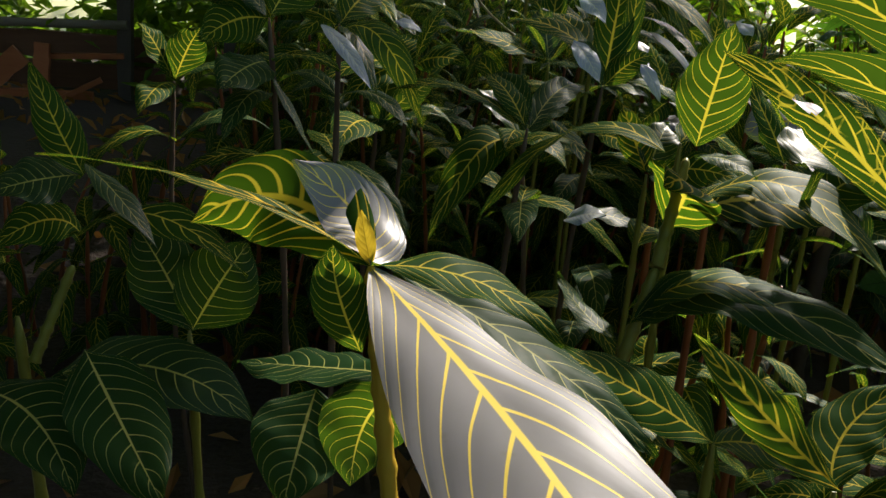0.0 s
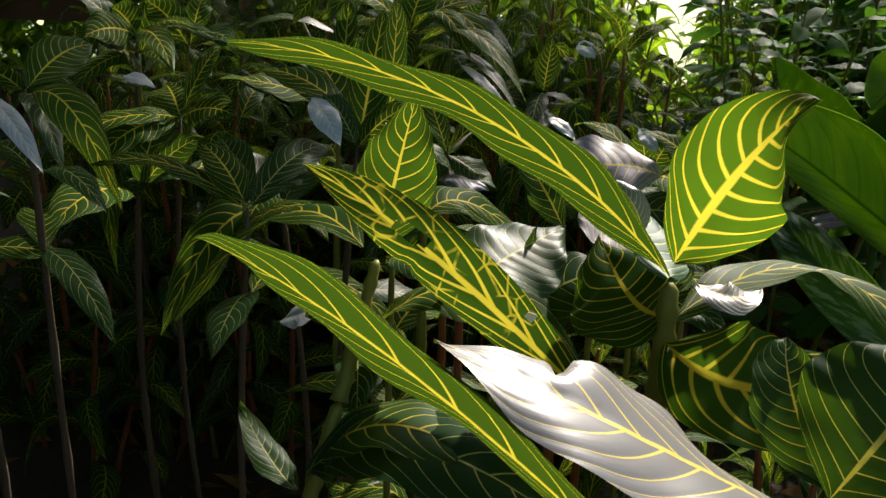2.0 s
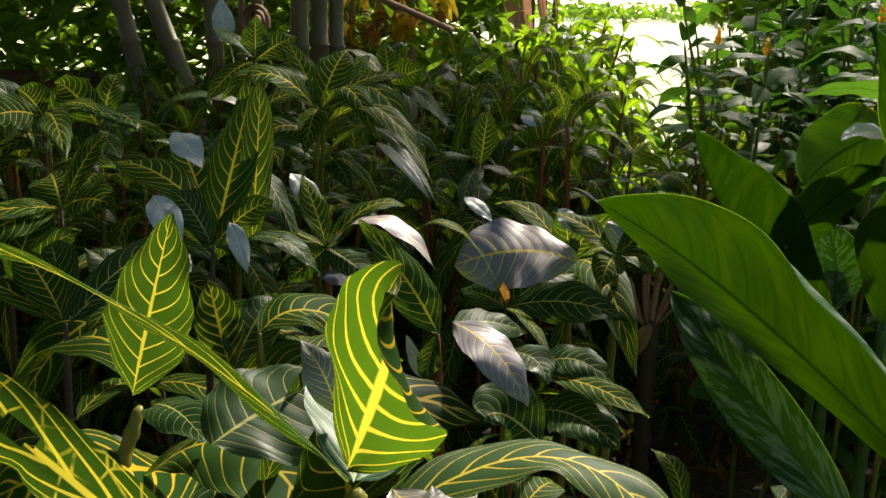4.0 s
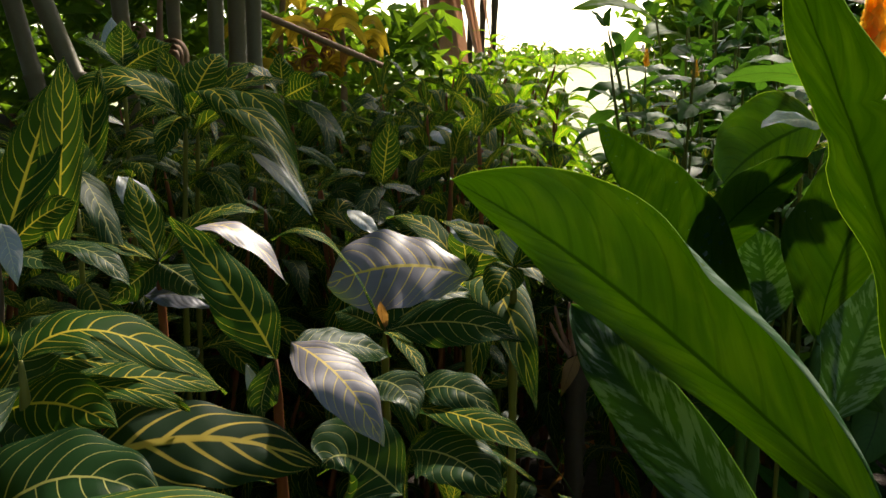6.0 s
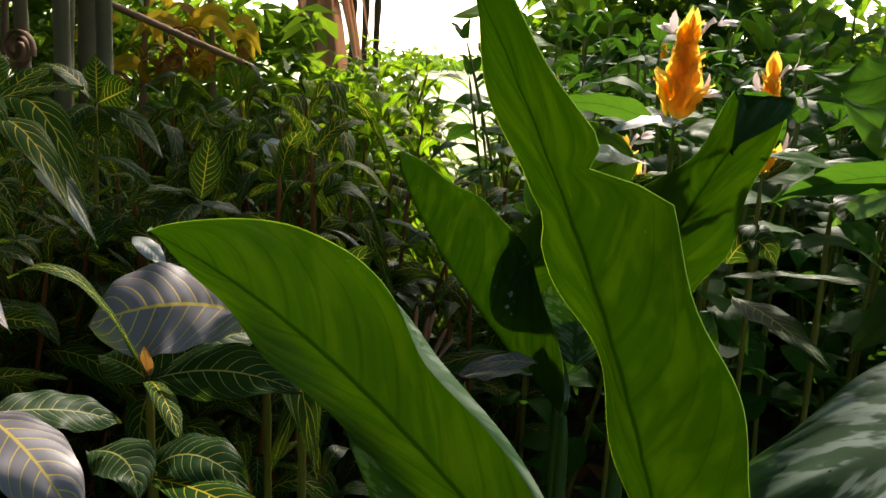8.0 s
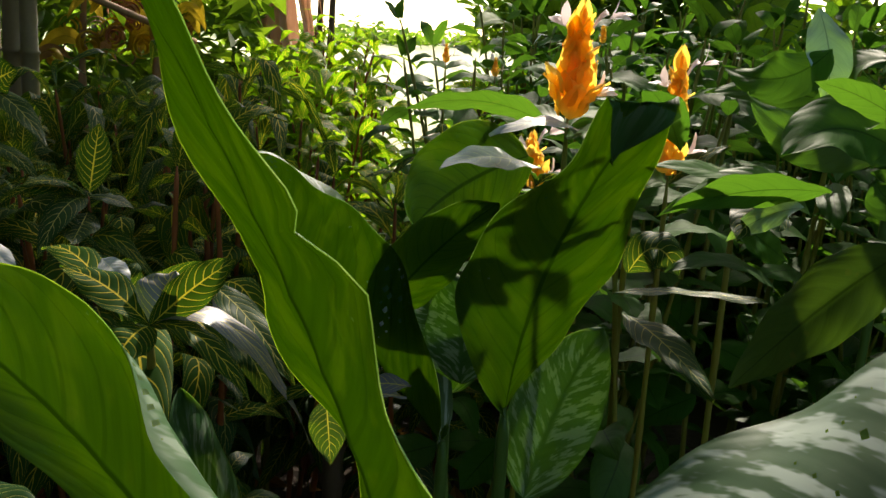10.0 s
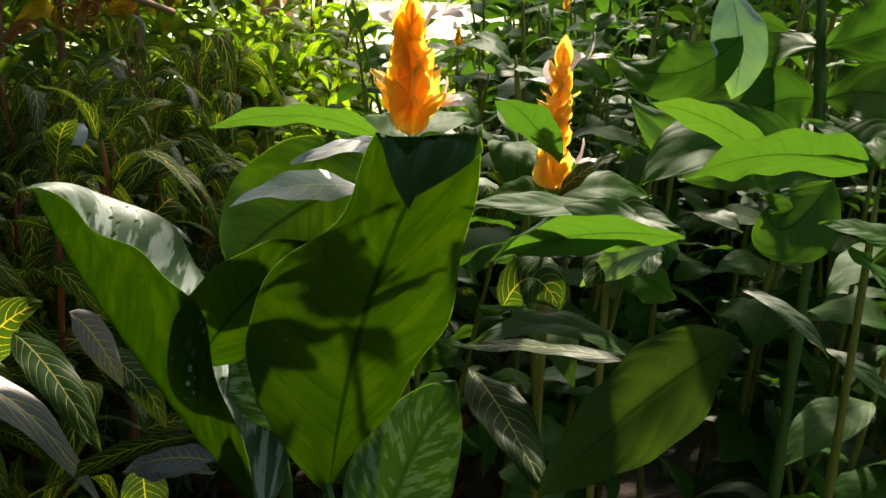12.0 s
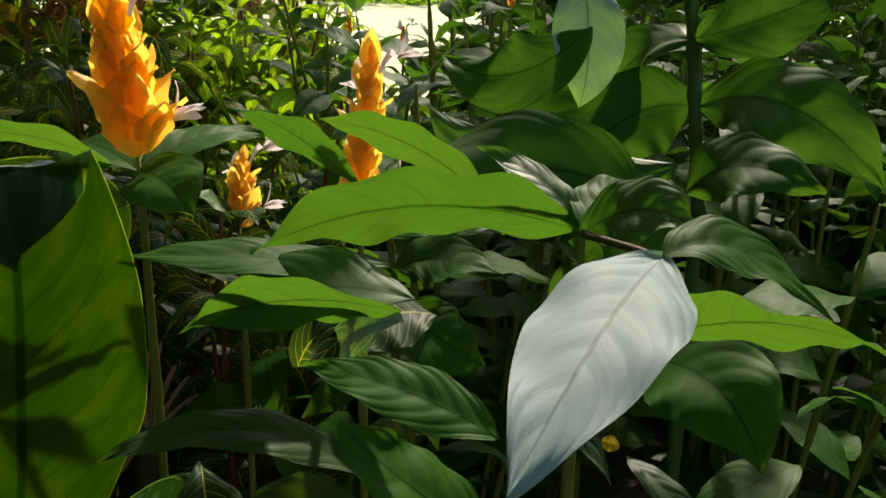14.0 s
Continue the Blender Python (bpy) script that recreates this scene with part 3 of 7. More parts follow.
def over(r):
    """Unseen leaves added overhead for shade, open towards the sunlit clearing ahead on the right."""
    x, y, z = r.uniform(-8, 8), r.uniform(-8, 9.5), r.uniform(3.6, 4.5)
    edge = 3.3 + 3.5 * min(1, max(0, (2.95 - x) / 0.5)) + 2.0 * min(1, max(0, (2.3 - x) / 0.4)) + 0.5 * noise.noise((x * 0.8, 0, 7))
    shade = x < 4.3 and 5.3 < y < (6.9 if x < 2.85 else 6.25)
    if not shade and (y > edge + 1.0 or (y > edge and noise.noise((x * 2.2, y * 2.2, 5)) < 0.12)):
        return None
    # added dim and open patches steer which plants the sun reaches
    dim = 3.9 < y < 4.2 and x < 2.0 + 0.55 * (y - 4.1)
    dim = dim or (x > 2.85 and y > 4.55)
    gaps = -0.34 if dim and x > 1.2 and y < 5.2 else 0.7 if 1.2 < x < 3.6 and 2.8 < y < 5.2 else 0.08 if y > 5.2 else 0.2 if y < 2.6 and x > 1.6 else 0.35 if y < -1.0 else -0.34
    if noise.noise((x * 2.4, y * 2.4, 3)) < gaps:
        return None
    return x, y, z


def back(r):
    """Unseen foliage added to close off light behind and beside the camera, lower towards the back right."""
    a = r.uniform(80, 395)
    d = r.uniform(3.6, 5.2)
    if 60 < a % 360 < 118:
        return None
    return 0.5 + d * math.cos(radians(a)), 0.6 + d * math.sin(radians(a)), r.uniform(0.0, 1.5 if 245 < a % 360 < 350 else 3.6)


scatter_leaves("tree_canopy", 22000, over, (0.13, 0.28), 11, M["far"], "unseen leaf cover added overhead to shade the bed", "tree canopy")
scatter_leaves("surrounding_foliage", 14000, lambda r: (lambda q: q if q and (q[1] < 0.4 or abs(q[0]) > 3.2) else None)(back(r)), (0.14, 0.3), 12, M["far"], "unseen dark green foliage added to close in the garden bed", "foliage")


def tree(x, y, height, crown, seed, leaves=900):
    r = random.Random(seed)
    t = thing("garden_tree", "leafy garden tree standing beyond the bed", "tree", "trees beyond the bed")
    bm = bmesh.new()
    lean = r.uniform(-0.3, 0.3)
    tube(bm, [(x + lean * k * k, y, height * 0.75 * k) for k in (0, 0.15, 0.4, 0.7, 1)], [0.17, 0.13, 0.11, 0.08, 0.04], 9)
    part("trunk", bm, M["trunk"], t)
    for k in range(5):
        a = r.uniform(0, 6.28)
        z0 = height * r.uniform(0.35, 0.65)
        bm = bmesh.new()
        tube(bm, [(x + lean * 0.4, y, z0), (x + math.cos(a) * crown * 0.4, y + math.sin(a) * crown * 0.4, z0 + 0.5), (x + math.cos(a) * crown * 0.8, y + math.sin(a) * crown * 0.8, z0 + 0.8)], [0.05, 0.035, 0.012], 6)
        part("limb", bm, M["trunk"], t)
    clumps = [(x + r.gauss(0, crown * 0.5), y + r.gauss(0, crown * 0.5), height * r.uniform(0.12, 1.0)) for _ in range(26)]

    def place(q):
        c = q.choice(clumps)
        return c[0] + q.gauss(0, crown * 0.22), c[1] + q.gauss(0, crown * 0.22), max(0.1, c[2] + q.gauss(0, 0.35))
    ob = scatter_leaves("crown", leaves, place, (0.1, 0.22), seed, M["far"], "", "", "", t)
    return t


# trees left and right of the bright clearing, and a few far behind it
for i, (x, y, h_, c_) in enumerate(((-7.5, 7.0, 5.5, 2.2), (-4.6, 9.5, 6, 2.3), (-1.9, 10.5, 6, 2.0), (-0.2, 13.0, 6.5, 1.5), (7.4, 10.5, 6.5, 2.0), (8.4, 8.0, 6, 2.3), (9.0, 5.0, 5.5, 2.2), (-9, 4, 5, 2), (11, 12, 7, 2.6))):
    tree(x, y, h_, c_, 300 + i)
scatter_leaves("distant_shrubs", 2600, lambda r: (r.uniform(-2, 16), 26 + r.gauss(0, 1.2), 1.4 + abs(r.gauss(0, 0.22))), (0.1, 0.22), 41, M["far"], "low sunlit shrubs across the lawn", "shrubs")
scatter_leaves("distant_trees", 7000, lambda r: (lambda x: (x, 70 + r.gauss(0, 2), 1.4 + abs(r.gauss(0, 1.6))) if not 5 < x < 34 else None)(r.uniform(-40, 60)), (0.3, 0.8), 42, M["far"], "hazy far tree line across the lawn", "trees")


def wall_left(r):
    x, y = r.uniform(-7.5, 1.2), 6.0 + r.gauss(0, 0.35)
    z = r.uniform(0, 4.2)
    # gap added above eye level so that sun reaches the dry plant and hedge
    if (x > 0.25 and 1.35 < z < 2.3 + 0.2 * noise.noise((x * 3, 2, 4))) or (x > 0.75 and z > 1.5):
        return None
    if noise.noise((x * 1.5, z * 1.5, 9)) < (-0.28 if x < -0.6 or z > 1.4 else -2):
        return None
    return x, y - 0.25 * min(0, x + 1), z


def wall_right(r):
    x = r.uniform(2.75, 8.5)
    # unseen top cut low beside the clearing to let the sun pass
    z = r.uniform(0, 3.6 if x > 4.2 else 2.4)
    if noise.noise((x * 1.5, z * 1.5, 29)) < -0.30:
        return None
    return x, 6.6 - 0.42 * (x - 2.75) + r.gauss(0, 0.35), z


scatter_leaves("background_thicket", 32000, wall_left, (0.05, 0.12), 51, M["far"], "dark thicket with light filtering through behind the bamboo", "thicket")
scatter_leaves("background_thicket", 20000, wall_right, (0.05, 0.12), 52, M["far"], "dark green thicket beyond the shrimp plants", "thicket")

# ---- plants close to the camera ----

s1 = thing("zebra_shrub", "yellow-veined shrub with a glossy leaf coloured pale for sheen and reddish new tip", "shrub", "yellow-veined shrubs in the bed")
stem(s1, (-0.006, 0.399, 0.679), (-0.024, 0.418, 0.803), 0.0048, 0.004, "stem_gold", 0.0, 6)
stem(s1, (0.014, 0.429, 0), (-0.006, 0.399, 0.679), 0.0055, 0.005, "stem_brown", 0.0, 6)
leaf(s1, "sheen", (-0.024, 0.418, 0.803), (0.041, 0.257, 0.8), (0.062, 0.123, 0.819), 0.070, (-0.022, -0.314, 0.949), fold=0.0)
leaf(s1, "bold", (-0.024, 0.418, 0.803), (-0.1, 0.439, 0.831), (-0.203, 0.457, 0.837), 0.026, (0.048, 0.211, 0.976))
leaf(s1, "bold", (-0.024, 0.418, 0.803), (-0.076, 0.463, 0.822), (-0.128, 0.476, 0.8), 0.06, (0.134, -0.789, 0.599))
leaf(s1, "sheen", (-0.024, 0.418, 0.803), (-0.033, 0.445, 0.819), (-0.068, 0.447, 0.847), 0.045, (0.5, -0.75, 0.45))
leaf(s1, "gold_leaf", (-0.024, 0.418, 0.803), (-0.028, 0.423, 0.816), (-0.031, 0.427, 0.829), 0.01, (0.058, -0.883, 0.466), outline="zebra")
leaf(s1, "zebra", (-0.026, 0.41, 0.76), (-0.038, 0.405, 0.792), (-0.042, 0.408, 0.816), 0.028, (0.07, -0.851, 0.521))
leaf(s1, "zebra", (-0.024, 0.418, 0.803), (0.031, 0.425, 0.796), (0.074, 0.406, 0.773), 0.035, (-0.01, -0.171, 0.985))
leaf(s1, "old", (-0.013, 0.455, 0.788), (0.067, 0.422, 0.757), (0.123, 0.389, 0.724), 0.045, (0.139, -0.229, 0.964))
leaf(s1, "old", (-0.014, 0.42, 0.745), (-0.051, 0.439, 0.736), (-0.098, 0.459, 0.726), 0.05, (0, 0, 1))
leaf(s1, "old", (-0.011, 0.426, 0.729), (-0.025, 0.438, 0.701), (-0.029, 0.428, 0.671), 0.05, (0.273, -0.694, 0.666))

s1b = thing("zebra_shrub", "shaded dark green shrub with pale-veined drooping leaves", "shrub", "yellow-veined shrubs in the bed")
stem(s1b, (-0.334, 0.772, 0), (-0.354, 0.742, 0.617), 0.007, 0.005, "stem_green", 0.0, 6)
stem(s1b, (-0.336, 0.73, 0.58), (-0.308, 0.756, 0.664), 0.005, 0.004, "stem_green", 0.0, 6)
leaf(s1b, "old", (-0.318, 0.745, 0.563), (-0.22, 0.728, 0.582), (-0.133, 0.695, 0.553), 0.075, (0.155, -0.495, 0.855))
leaf(s1b, "old", (-0.255, 0.641, 0.638), (-0.212, 0.589, 0.61), (-0.158, 0.517, 0.586), 0.07, (0.217, -0.608, 0.764))
leaf(s1b, "old", (-0.337, 0.632, 0.602), (-0.274, 0.589, 0.605), (-0.226, 0.537, 0.577), 0.07, (0.235, -0.487, 0.841))
leaf(s1b, "old", (-0.065, 0.56, 0.66), (-0.071, 0.531, 0.636), (-0.077, 0.5, 0.604), 0.068, (0.102, -0.764, 0.637))
leaf(s1b, "old", (-0.21, 0.785, 0.597), (-0.185, 0.789, 0.645), (-0.161, 0.801, 0.682), 0.08, (0.196, -0.837, 0.512))
leaf(s1b, "old", (-0.21, 0.785, 0.597), (-0.241, 0.802, 0.648), (-0.268, 0.806, 0.689), 0.07, (0.225, -0.749, 0.623))
leaf(s1b, "zebra", (-0.304, 0.781, 0.741), (-0.324, 0.775, 0.786), (-0.343, 0.772, 0.838), 0.04, (0.697, -0.632, 0.339))
leaf(s1b, "old", (-0.309, 0.781, 0.741), (-0.34, 0.76, 0.738), (-0.368, 0.738, 0.731), 0.06, (0.184, -0.412, 0.892))
leaf(s1b, "old", (-0.304, 0.784, 0.751), (-0.265, 0.756, 0.73), (-0.222, 0.723, 0.697), 0.03, (0.458, -0.21, 0.864))
leaf(s1b, "zebra", (-0.312, 0.783, 0.682), (-0.241, 0.77, 0.712), (-0.148, 0.734, 0.674), 0.055, (0.051, -0.167, 0.985))
leaf(s1b, "zebra", (-0.312, 0.785, 0.686), (-0.336, 0.769, 0.7), (-0.374, 0.742, 0.679), 0.06, (0.179, -0.397, 0.9))
stem(s1b, (-0.193, 0.815, 0), (-0.213, 0.785, 0.596), 0.005, 0.004, "stem_green", 0.0, 6)

s2 = thing("zebra_shrub", "tall shrub with arching bold yellow-veined leaves and a bitten leaf", "shrub", "yellow-veined shrubs in the bed")
stem(s2, (0.369, 0.566, 0.778), (0.369, 0.57, 0.861), 0.006, 0.0045, "stem_green", 0.0, 6)
stem(s2, (0.389, 0.596, 0), (0.369, 0.566, 0.778), 0.007, 0.006, "stem_green", 0.0, 6)
leaf(s2, "deep", (0.366, 0.565, 0.866), (0.271, 0.575, 0.938), (0.158, 0.595, 0.964), 0.058, (0.427, 0.433, 0.794))
leaf(s2, "netted", (0.345, 0.567, 0.788), (0.257, 0.583, 0.866), (0.191, 0.611, 0.905), 0.036, (-0.24, -0.93, 0.26), notch=((0.55, -1, 0.2),), sides=(0.8, 1), holes=((-0.10, 0.24, 0.53, 0.555), (-0.28, 0.24, 0.555, 0.615), (-0.28, 0.10, 0.615, 0.64), (0.40, 0.72, 0.24, 0.262)))
leaf(s2, "bold", (0.366, 0.561, 0.874), (0.379, 0.535, 0.923), (0.378, 0.478, 0.963), 0.056, (-0.322, -0.808, 0.493))
leaf(s2, "zebra", (0.373, 0.565, 0.846), (0.45, 0.584, 0.864), (0.491, 0.528, 0.831), 0.042, (0.045, 0.084, 0.995))
leaf(s2, "soft", (0.368, 0.571, 0.863), (0.37, 0.626, 0.871), (0.367, 0.682, 0.881), 0.05, (0.342, 0.154, 0.927))
leaf(s2, "zebra", (0.367, 0.566, 0.846), (0.365, 0.616, 0.837), (0.359, 0.665, 0.856), 0.07, (-0.244, -0.838, 0.488))
leaf(s2, "bold", (0.368, 0.562, 0.833), (0.407, 0.534, 0.822), (0.509, 0.602, 0.803), 0.062, (-0.284, -0.56, 0.778), vee=(22, 0))
leaf(s2, "sheen", (0.361, 0.597, 0.878), (0.356, 0.602, 0.892), (0.346, 0.616, 0.902), 0.016, (-0.098, -0.664, 0.741))
leaf(s2, "sheen", (0.382, 0.57, 0.861), (0.395, 0.557, 0.859), (0.413, 0.566, 0.86), 0.022, (-0.108, -0.375, 0.921))

s3 = thing("zebra_shrub", "yellow-veined shrub with long glossy leaves reaching forward", "shrub", "yellow-veined shrubs in the bed")
leaf(s3, "deep", (0.32, 0.388, 0.817), (0.231, 0.4, 0.894), (0.166, 0.457, 0.913), 0.042, (0.57, 0.62, 0.58), sides=(1.1, 0.5))
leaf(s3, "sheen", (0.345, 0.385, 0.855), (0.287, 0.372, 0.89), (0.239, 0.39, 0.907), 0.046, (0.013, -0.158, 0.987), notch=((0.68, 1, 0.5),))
stem(s3, (0.37, 0.42, 0), (0.346, 0.386, 0.854), 0.006, 0.005, "stem_green", 0.0, 6)
stem(s3, (0.34, 0.418, 0), (0.32, 0.388, 0.817), 0.006, 0.005, "stem_green", 0.0, 6)
leaf(s3, "old", (0.399, 0.46, 0.817), (0.386, 0.472, 0.85), (0.388, 0.488, 0.868), 0.04, (0.162, -0.693, 0.703))
leaf(s3, "old", (0.385, 0.434, 0.829), (0.41, 0.441, 0.859), (0.435, 0.456, 0.881), 0.07, (-0.371, -0.558, 0.742))

s4 = thing("zebra_shrub", "yellow-veined shrub low among taller ones", "shrub", "yellow-veined shrubs in the bed")
leaf(s4, "zebra", (0.22, 0.571, 0.634), (0.157, 0.574, 0.67), (0.094, 0.565, 0.702), 0.05, (-0.112, -0.408, 0.906))
leaf(s4, "bold", (0.273, 0.486, 0.653), (0.212, 0.484, 0.705), (0.164, 0.489, 0.751), 0.034, (-0.25, -0.559, 0.791))
leaf(s4, "zebra", (0.277, 0.504, 0.642), (0.298, 0.543, 0.667), (0.349, 0.57, 0.692), 0.045, (-0.345, -0.591, 0.729))
leaf(s4, "zebra", (0.226, 0.588, 0.624), (0.263, 0.588, 0.625), (0.31, 0.573, 0.614), 0.04, (-0.142, -0.308, 0.941))
leaf(s4, "old", (0.253, 0.617, 0.617), (0.267, 0.64, 0.625), (0.258, 0.66, 0.621), 0.03, (0.202, -0.146, 0.968))
stem(s4, (0.293, 0.525, 0), (0.273, 0.495, 0.648), 0.006, 0.004, "stem_green", 0.0, 6)
stem(s4, (0.243, 0.61, 0), (0.223, 0.58, 0.629), 0.006, 0.004, "stem_green", 0.0, 6)

s5 = thing("zebra_shrub", "yellow-veined shrub with a leaf curled to show its pale veins", "shrub", "yellow-veined shrubs in the bed")
stem(s5, (0.208, 0.749, 0.705), (0.233, 0.797, 0.795), 0.006, 0.004, "stem_green", 0.0, 6)
stem(s5, (0.176, 0.717, 0.596), (0.208, 0.749, 0.705), 0.006, 0.005, "stem_green", 0.0, 6)
stem(s5, (0.196, 0.747, 0), (0.176, 0.717, 0.596), 0.006, 0.006, "stem_green", 0.0, 6)
leaf(s5, "zebra", (0.234, 0.778, 0.81), (0.245, 0.789, 0.862), (0.257, 0.799, 0.915), 0.062, (-0.45, -0.87, 0.2))
leaf(s5, "zebra", (0.223, 0.838, 0.792), (0.148, 0.927, 0.789), (0.061, 0.925, 0.692), 0.06, (-0.007, -0.093, 0.996))
leaf(s5, "bold", (0.249, 0.881, 0.703), (0.219, 0.739, 0.782), (0.188, 0.693, 0.791), 0.075, (0.086, -0.638, 0.765))
leaf(s5, "zebra", (0.237, 0.783, 0.754), (0.31, 0.746, 0.787), (0.372, 0.66, 0.73), 0.065, (0.007, -0.242, 0.97))
leaf(s5, "old", (0.24, 0.796, 0.796), (0.261, 0.773, 0.801), (0.282, 0.749, 0.791), 0.035, (-0.045, -0.176, 0.983))
leaf(s5, "old", (0.189, 0.718, 0.668), (0.263, 0.682, 0.707), (0.374, 0.601, 0.676), 0.08, (-0.074, -0.22, 0.973))
leaf(s5, "zebra", (0.186, 0.726, 0.659), (0.246, 0.706, 0.71), (0.33, 0.65, 0.688), 0.07, (-0.023, -0.083, 0.996))
leaf(s5, "old", (0.18, 0.74, 0.637), (0.153, 0.778, 0.649), (0.131, 0.808, 0.674), 0.03, (0.517, -0.552, 0.654))

m1 = thing("zebra_shrub", "dark green shrub with yellow-veined leaves in the bed", "shrub", "yellow-veined shrubs in the bed")
stem(m1, (-0.178, 1.115, 0), (-0.198, 1.085, 0.867), 0.0048, 0.0033, "stem_brown", -0.0193, 6)
leaf(m1, "zebra", (-0.196, 1.087, 0.777), (-0.207, 1.168, 0.815), (-0.219, 1.249, 0.778), 0.043, (-0.025, -0.219, 0.975))
leaf(m1, "old", (-0.196, 1.087, 0.777), (-0.209, 1.019, 0.783), (-0.222, 0.952, 0.745), 0.041, (0.09, -0.217, 0.972))
leaf(m1, "zebra", (-0.194, 1.09, 0.697), (-0.251, 1.071, 0.701), (-0.308, 1.052, 0.67), 0.039, (-0.06, -0.204, 0.977))
leaf(m1, "zebra", (-0.194, 1.09, 0.697), (-0.14, 1.114, 0.697), (-0.085, 1.139, 0.675), 0.045, (-0.033, -0.213, 0.976))
leaf(m1, "old", (-0.195, 1.085, 0.871), (-0.172, 1.093, 0.909), (-0.148, 1.1, 0.93), 0.071, (0.217, -0.878, 0.427))
leaf(m1, "old", (-0.2, 1.084, 0.869), (-0.227, 1.077, 0.896), (-0.253, 1.07, 0.906), 0.05, (0.094, -0.307, 0.947))
leaf(m1, "zebra", (-0.201, 1.082, 0.866), (-0.232, 1.055, 0.863), (-0.263, 1.028, 0.84), 0.063, (0.258, -0.809, 0.528))
leaf(m1, "old", (-0.199, 1.077, 0.817), (-0.21, 1.008, 0.816), (-0.222, 0.939, 0.801), 0.063, (0.214, -0.69, 0.692))
leaf(m1, "zebra", (-0.193, 1.081, 0.818), (-0.149, 1.046, 0.831), (-0.105, 1.01, 0.822), 0.046, (0.043, -0.183, 0.982))
leaf(m1, "old", (-0.194, 1.08, 0.803), (-0.162, 1.042, 0.765), (-0.13, 1.003, 0.726), 0.021, (0.841, -0.337, 0.423))
leaf(m1, "zebra", (-0.203, 1.084, 0.868), (-0.257, 1.074, 0.886), (-0.312, 1.065, 0.877), 0.042, (0.102, -0.303, 0.948))

m2 = thing("zebra_shrub", "dark green shrub with yellow-veined leaves in the bed", "shrub", "yellow-veined shrubs in the bed")
stem(m2, (-0.099, 1.149, 0), (-0.119, 1.119, 0.863), 0.0048, 0.0033, "stem_brown", 0.0044, 6)
leaf(m2, "old", (-0.117, 1.122, 0.773), (-0.16, 1.156, 0.797), (-0.203, 1.191, 0.78), 0.041, (0.124, -0.226, 0.966))
leaf(m2, "old", (-0.117, 1.122, 0.773), (-0.07, 1.08, 0.788), (-0.023, 1.039, 0.755), 0.034, (0.119, -0.226, 0.967))
leaf(m2, "zebra", (-0.116, 1.124, 0.693), (-0.14, 1.186, 0.712), (-0.163, 1.248, 0.695), 0.046, (0.234, -0.221, 0.947))
leaf(m2, "old", (-0.116, 1.124, 0.693), (-0.065, 1.065, 0.683), (-0.014, 1.005, 0.634), 0.039, (0.094, -0.217, 0.972))
leaf(m2, "old", (-0.117, 1.116, 0.859), (-0.092, 1.083, 0.848), (-0.066, 1.051, 0.794), 0.034, (0.373, -0.263, 0.89))
leaf(m2, "zebra", (-0.114, 1.115, 0.858), (-0.061, 1.075, 0.85), (-0.008, 1.036, 0.759), 0.042, (-0.493, -0.139, 0.859))
leaf(m2, "old", (-0.119, 1.121, 0.864), (-0.112, 1.137, 0.87), (-0.106, 1.154, 0.877), 0.034, (0.166, -0.914, 0.37))
leaf(m2, "zebra", (-0.124, 1.123, 0.862), (-0.173, 1.166, 0.874), (-0.222, 1.209, 0.855), 0.042, (0.072, -0.31, 0.948))
leaf(m2, "zebra", (-0.117, 1.124, 0.865), (-0.096, 1.168, 0.895), (-0.075, 1.212, 0.901), 0.05, (0.144, -0.888, 0.436))

m3 = thing("zebra_shrub", "dark green shrub with yellow-veined leaves in the bed", "shrub", "yellow-veined shrubs in the bed")
stem(m3, (-0.064, 1.438, 0), (-0.084, 1.408, 0.687), 0.0056, 0.0039, "stem_brown", 0.0214, 6)
leaf(m3, "zebra", (-0.086, 1.395, 0.688), (-0.105, 1.273, 0.718), (-0.123, 1.152, 0.7), 0.067, (0.113, -0.729, 0.675))
leaf(m3, "old", (-0.08, 1.409, 0.691), (-0.037, 1.417, 0.74), (0.005, 1.424, 0.762), 0.05, (0.06, -0.679, 0.732))
leaf(m3, "old", (-0.083, 1.412, 0.692), (-0.07, 1.452, 0.758), (-0.057, 1.491, 0.792), 0.059, (0.099, -0.899, 0.426))
leaf(m3, "old", (-0.079, 1.405, 0.689), (-0.032, 1.382, 0.72), (0.015, 1.359, 0.724), 0.042, (0.027, -0.304, 0.952))

m4 = thing("zebra_shrub", "dark green shrub with yellow-veined leaves in the bed", "shrub", "yellow-veined shrubs in the bed")
stem(m4, (0.236, 1.189, 0), (0.216, 1.159, 0.808), 0.0048, 0.0033, "stem_brown", 0.0258, 6)
leaf(m4, "zebra", (0.218, 1.162, 0.718), (0.285, 1.187, 0.708), (0.353, 1.212, 0.658), 0.041, (-0.251, -0.204, 0.946))
leaf(m4, "zebra", (0.218, 1.162, 0.718), (0.149, 1.145, 0.743), (0.08, 1.129, 0.709), 0.035, (-0.282, -0.203, 0.938))
leaf(m4, "old", (0.22, 1.165, 0.638), (0.281, 1.18, 0.626), (0.341, 1.195, 0.591), 0.048, (0.135, -0.218, 0.967))
leaf(m4, "old", (0.221, 1.167, 0.558), (0.222, 1.09, 0.576), (0.222, 1.013, 0.536), 0.05, (-0.151, -0.197, 0.969))
leaf(m4, "old", (0.223, 1.169, 0.478), (0.249, 1.238, 0.505), (0.276, 1.306, 0.462), 0.034, (-0.059, -0.201, 0.978))
leaf(m4, "old", (0.223, 1.169, 0.478), (0.204, 1.09, 0.502), (0.185, 1.011, 0.485), 0.044, (-0.144, -0.191, 0.971))
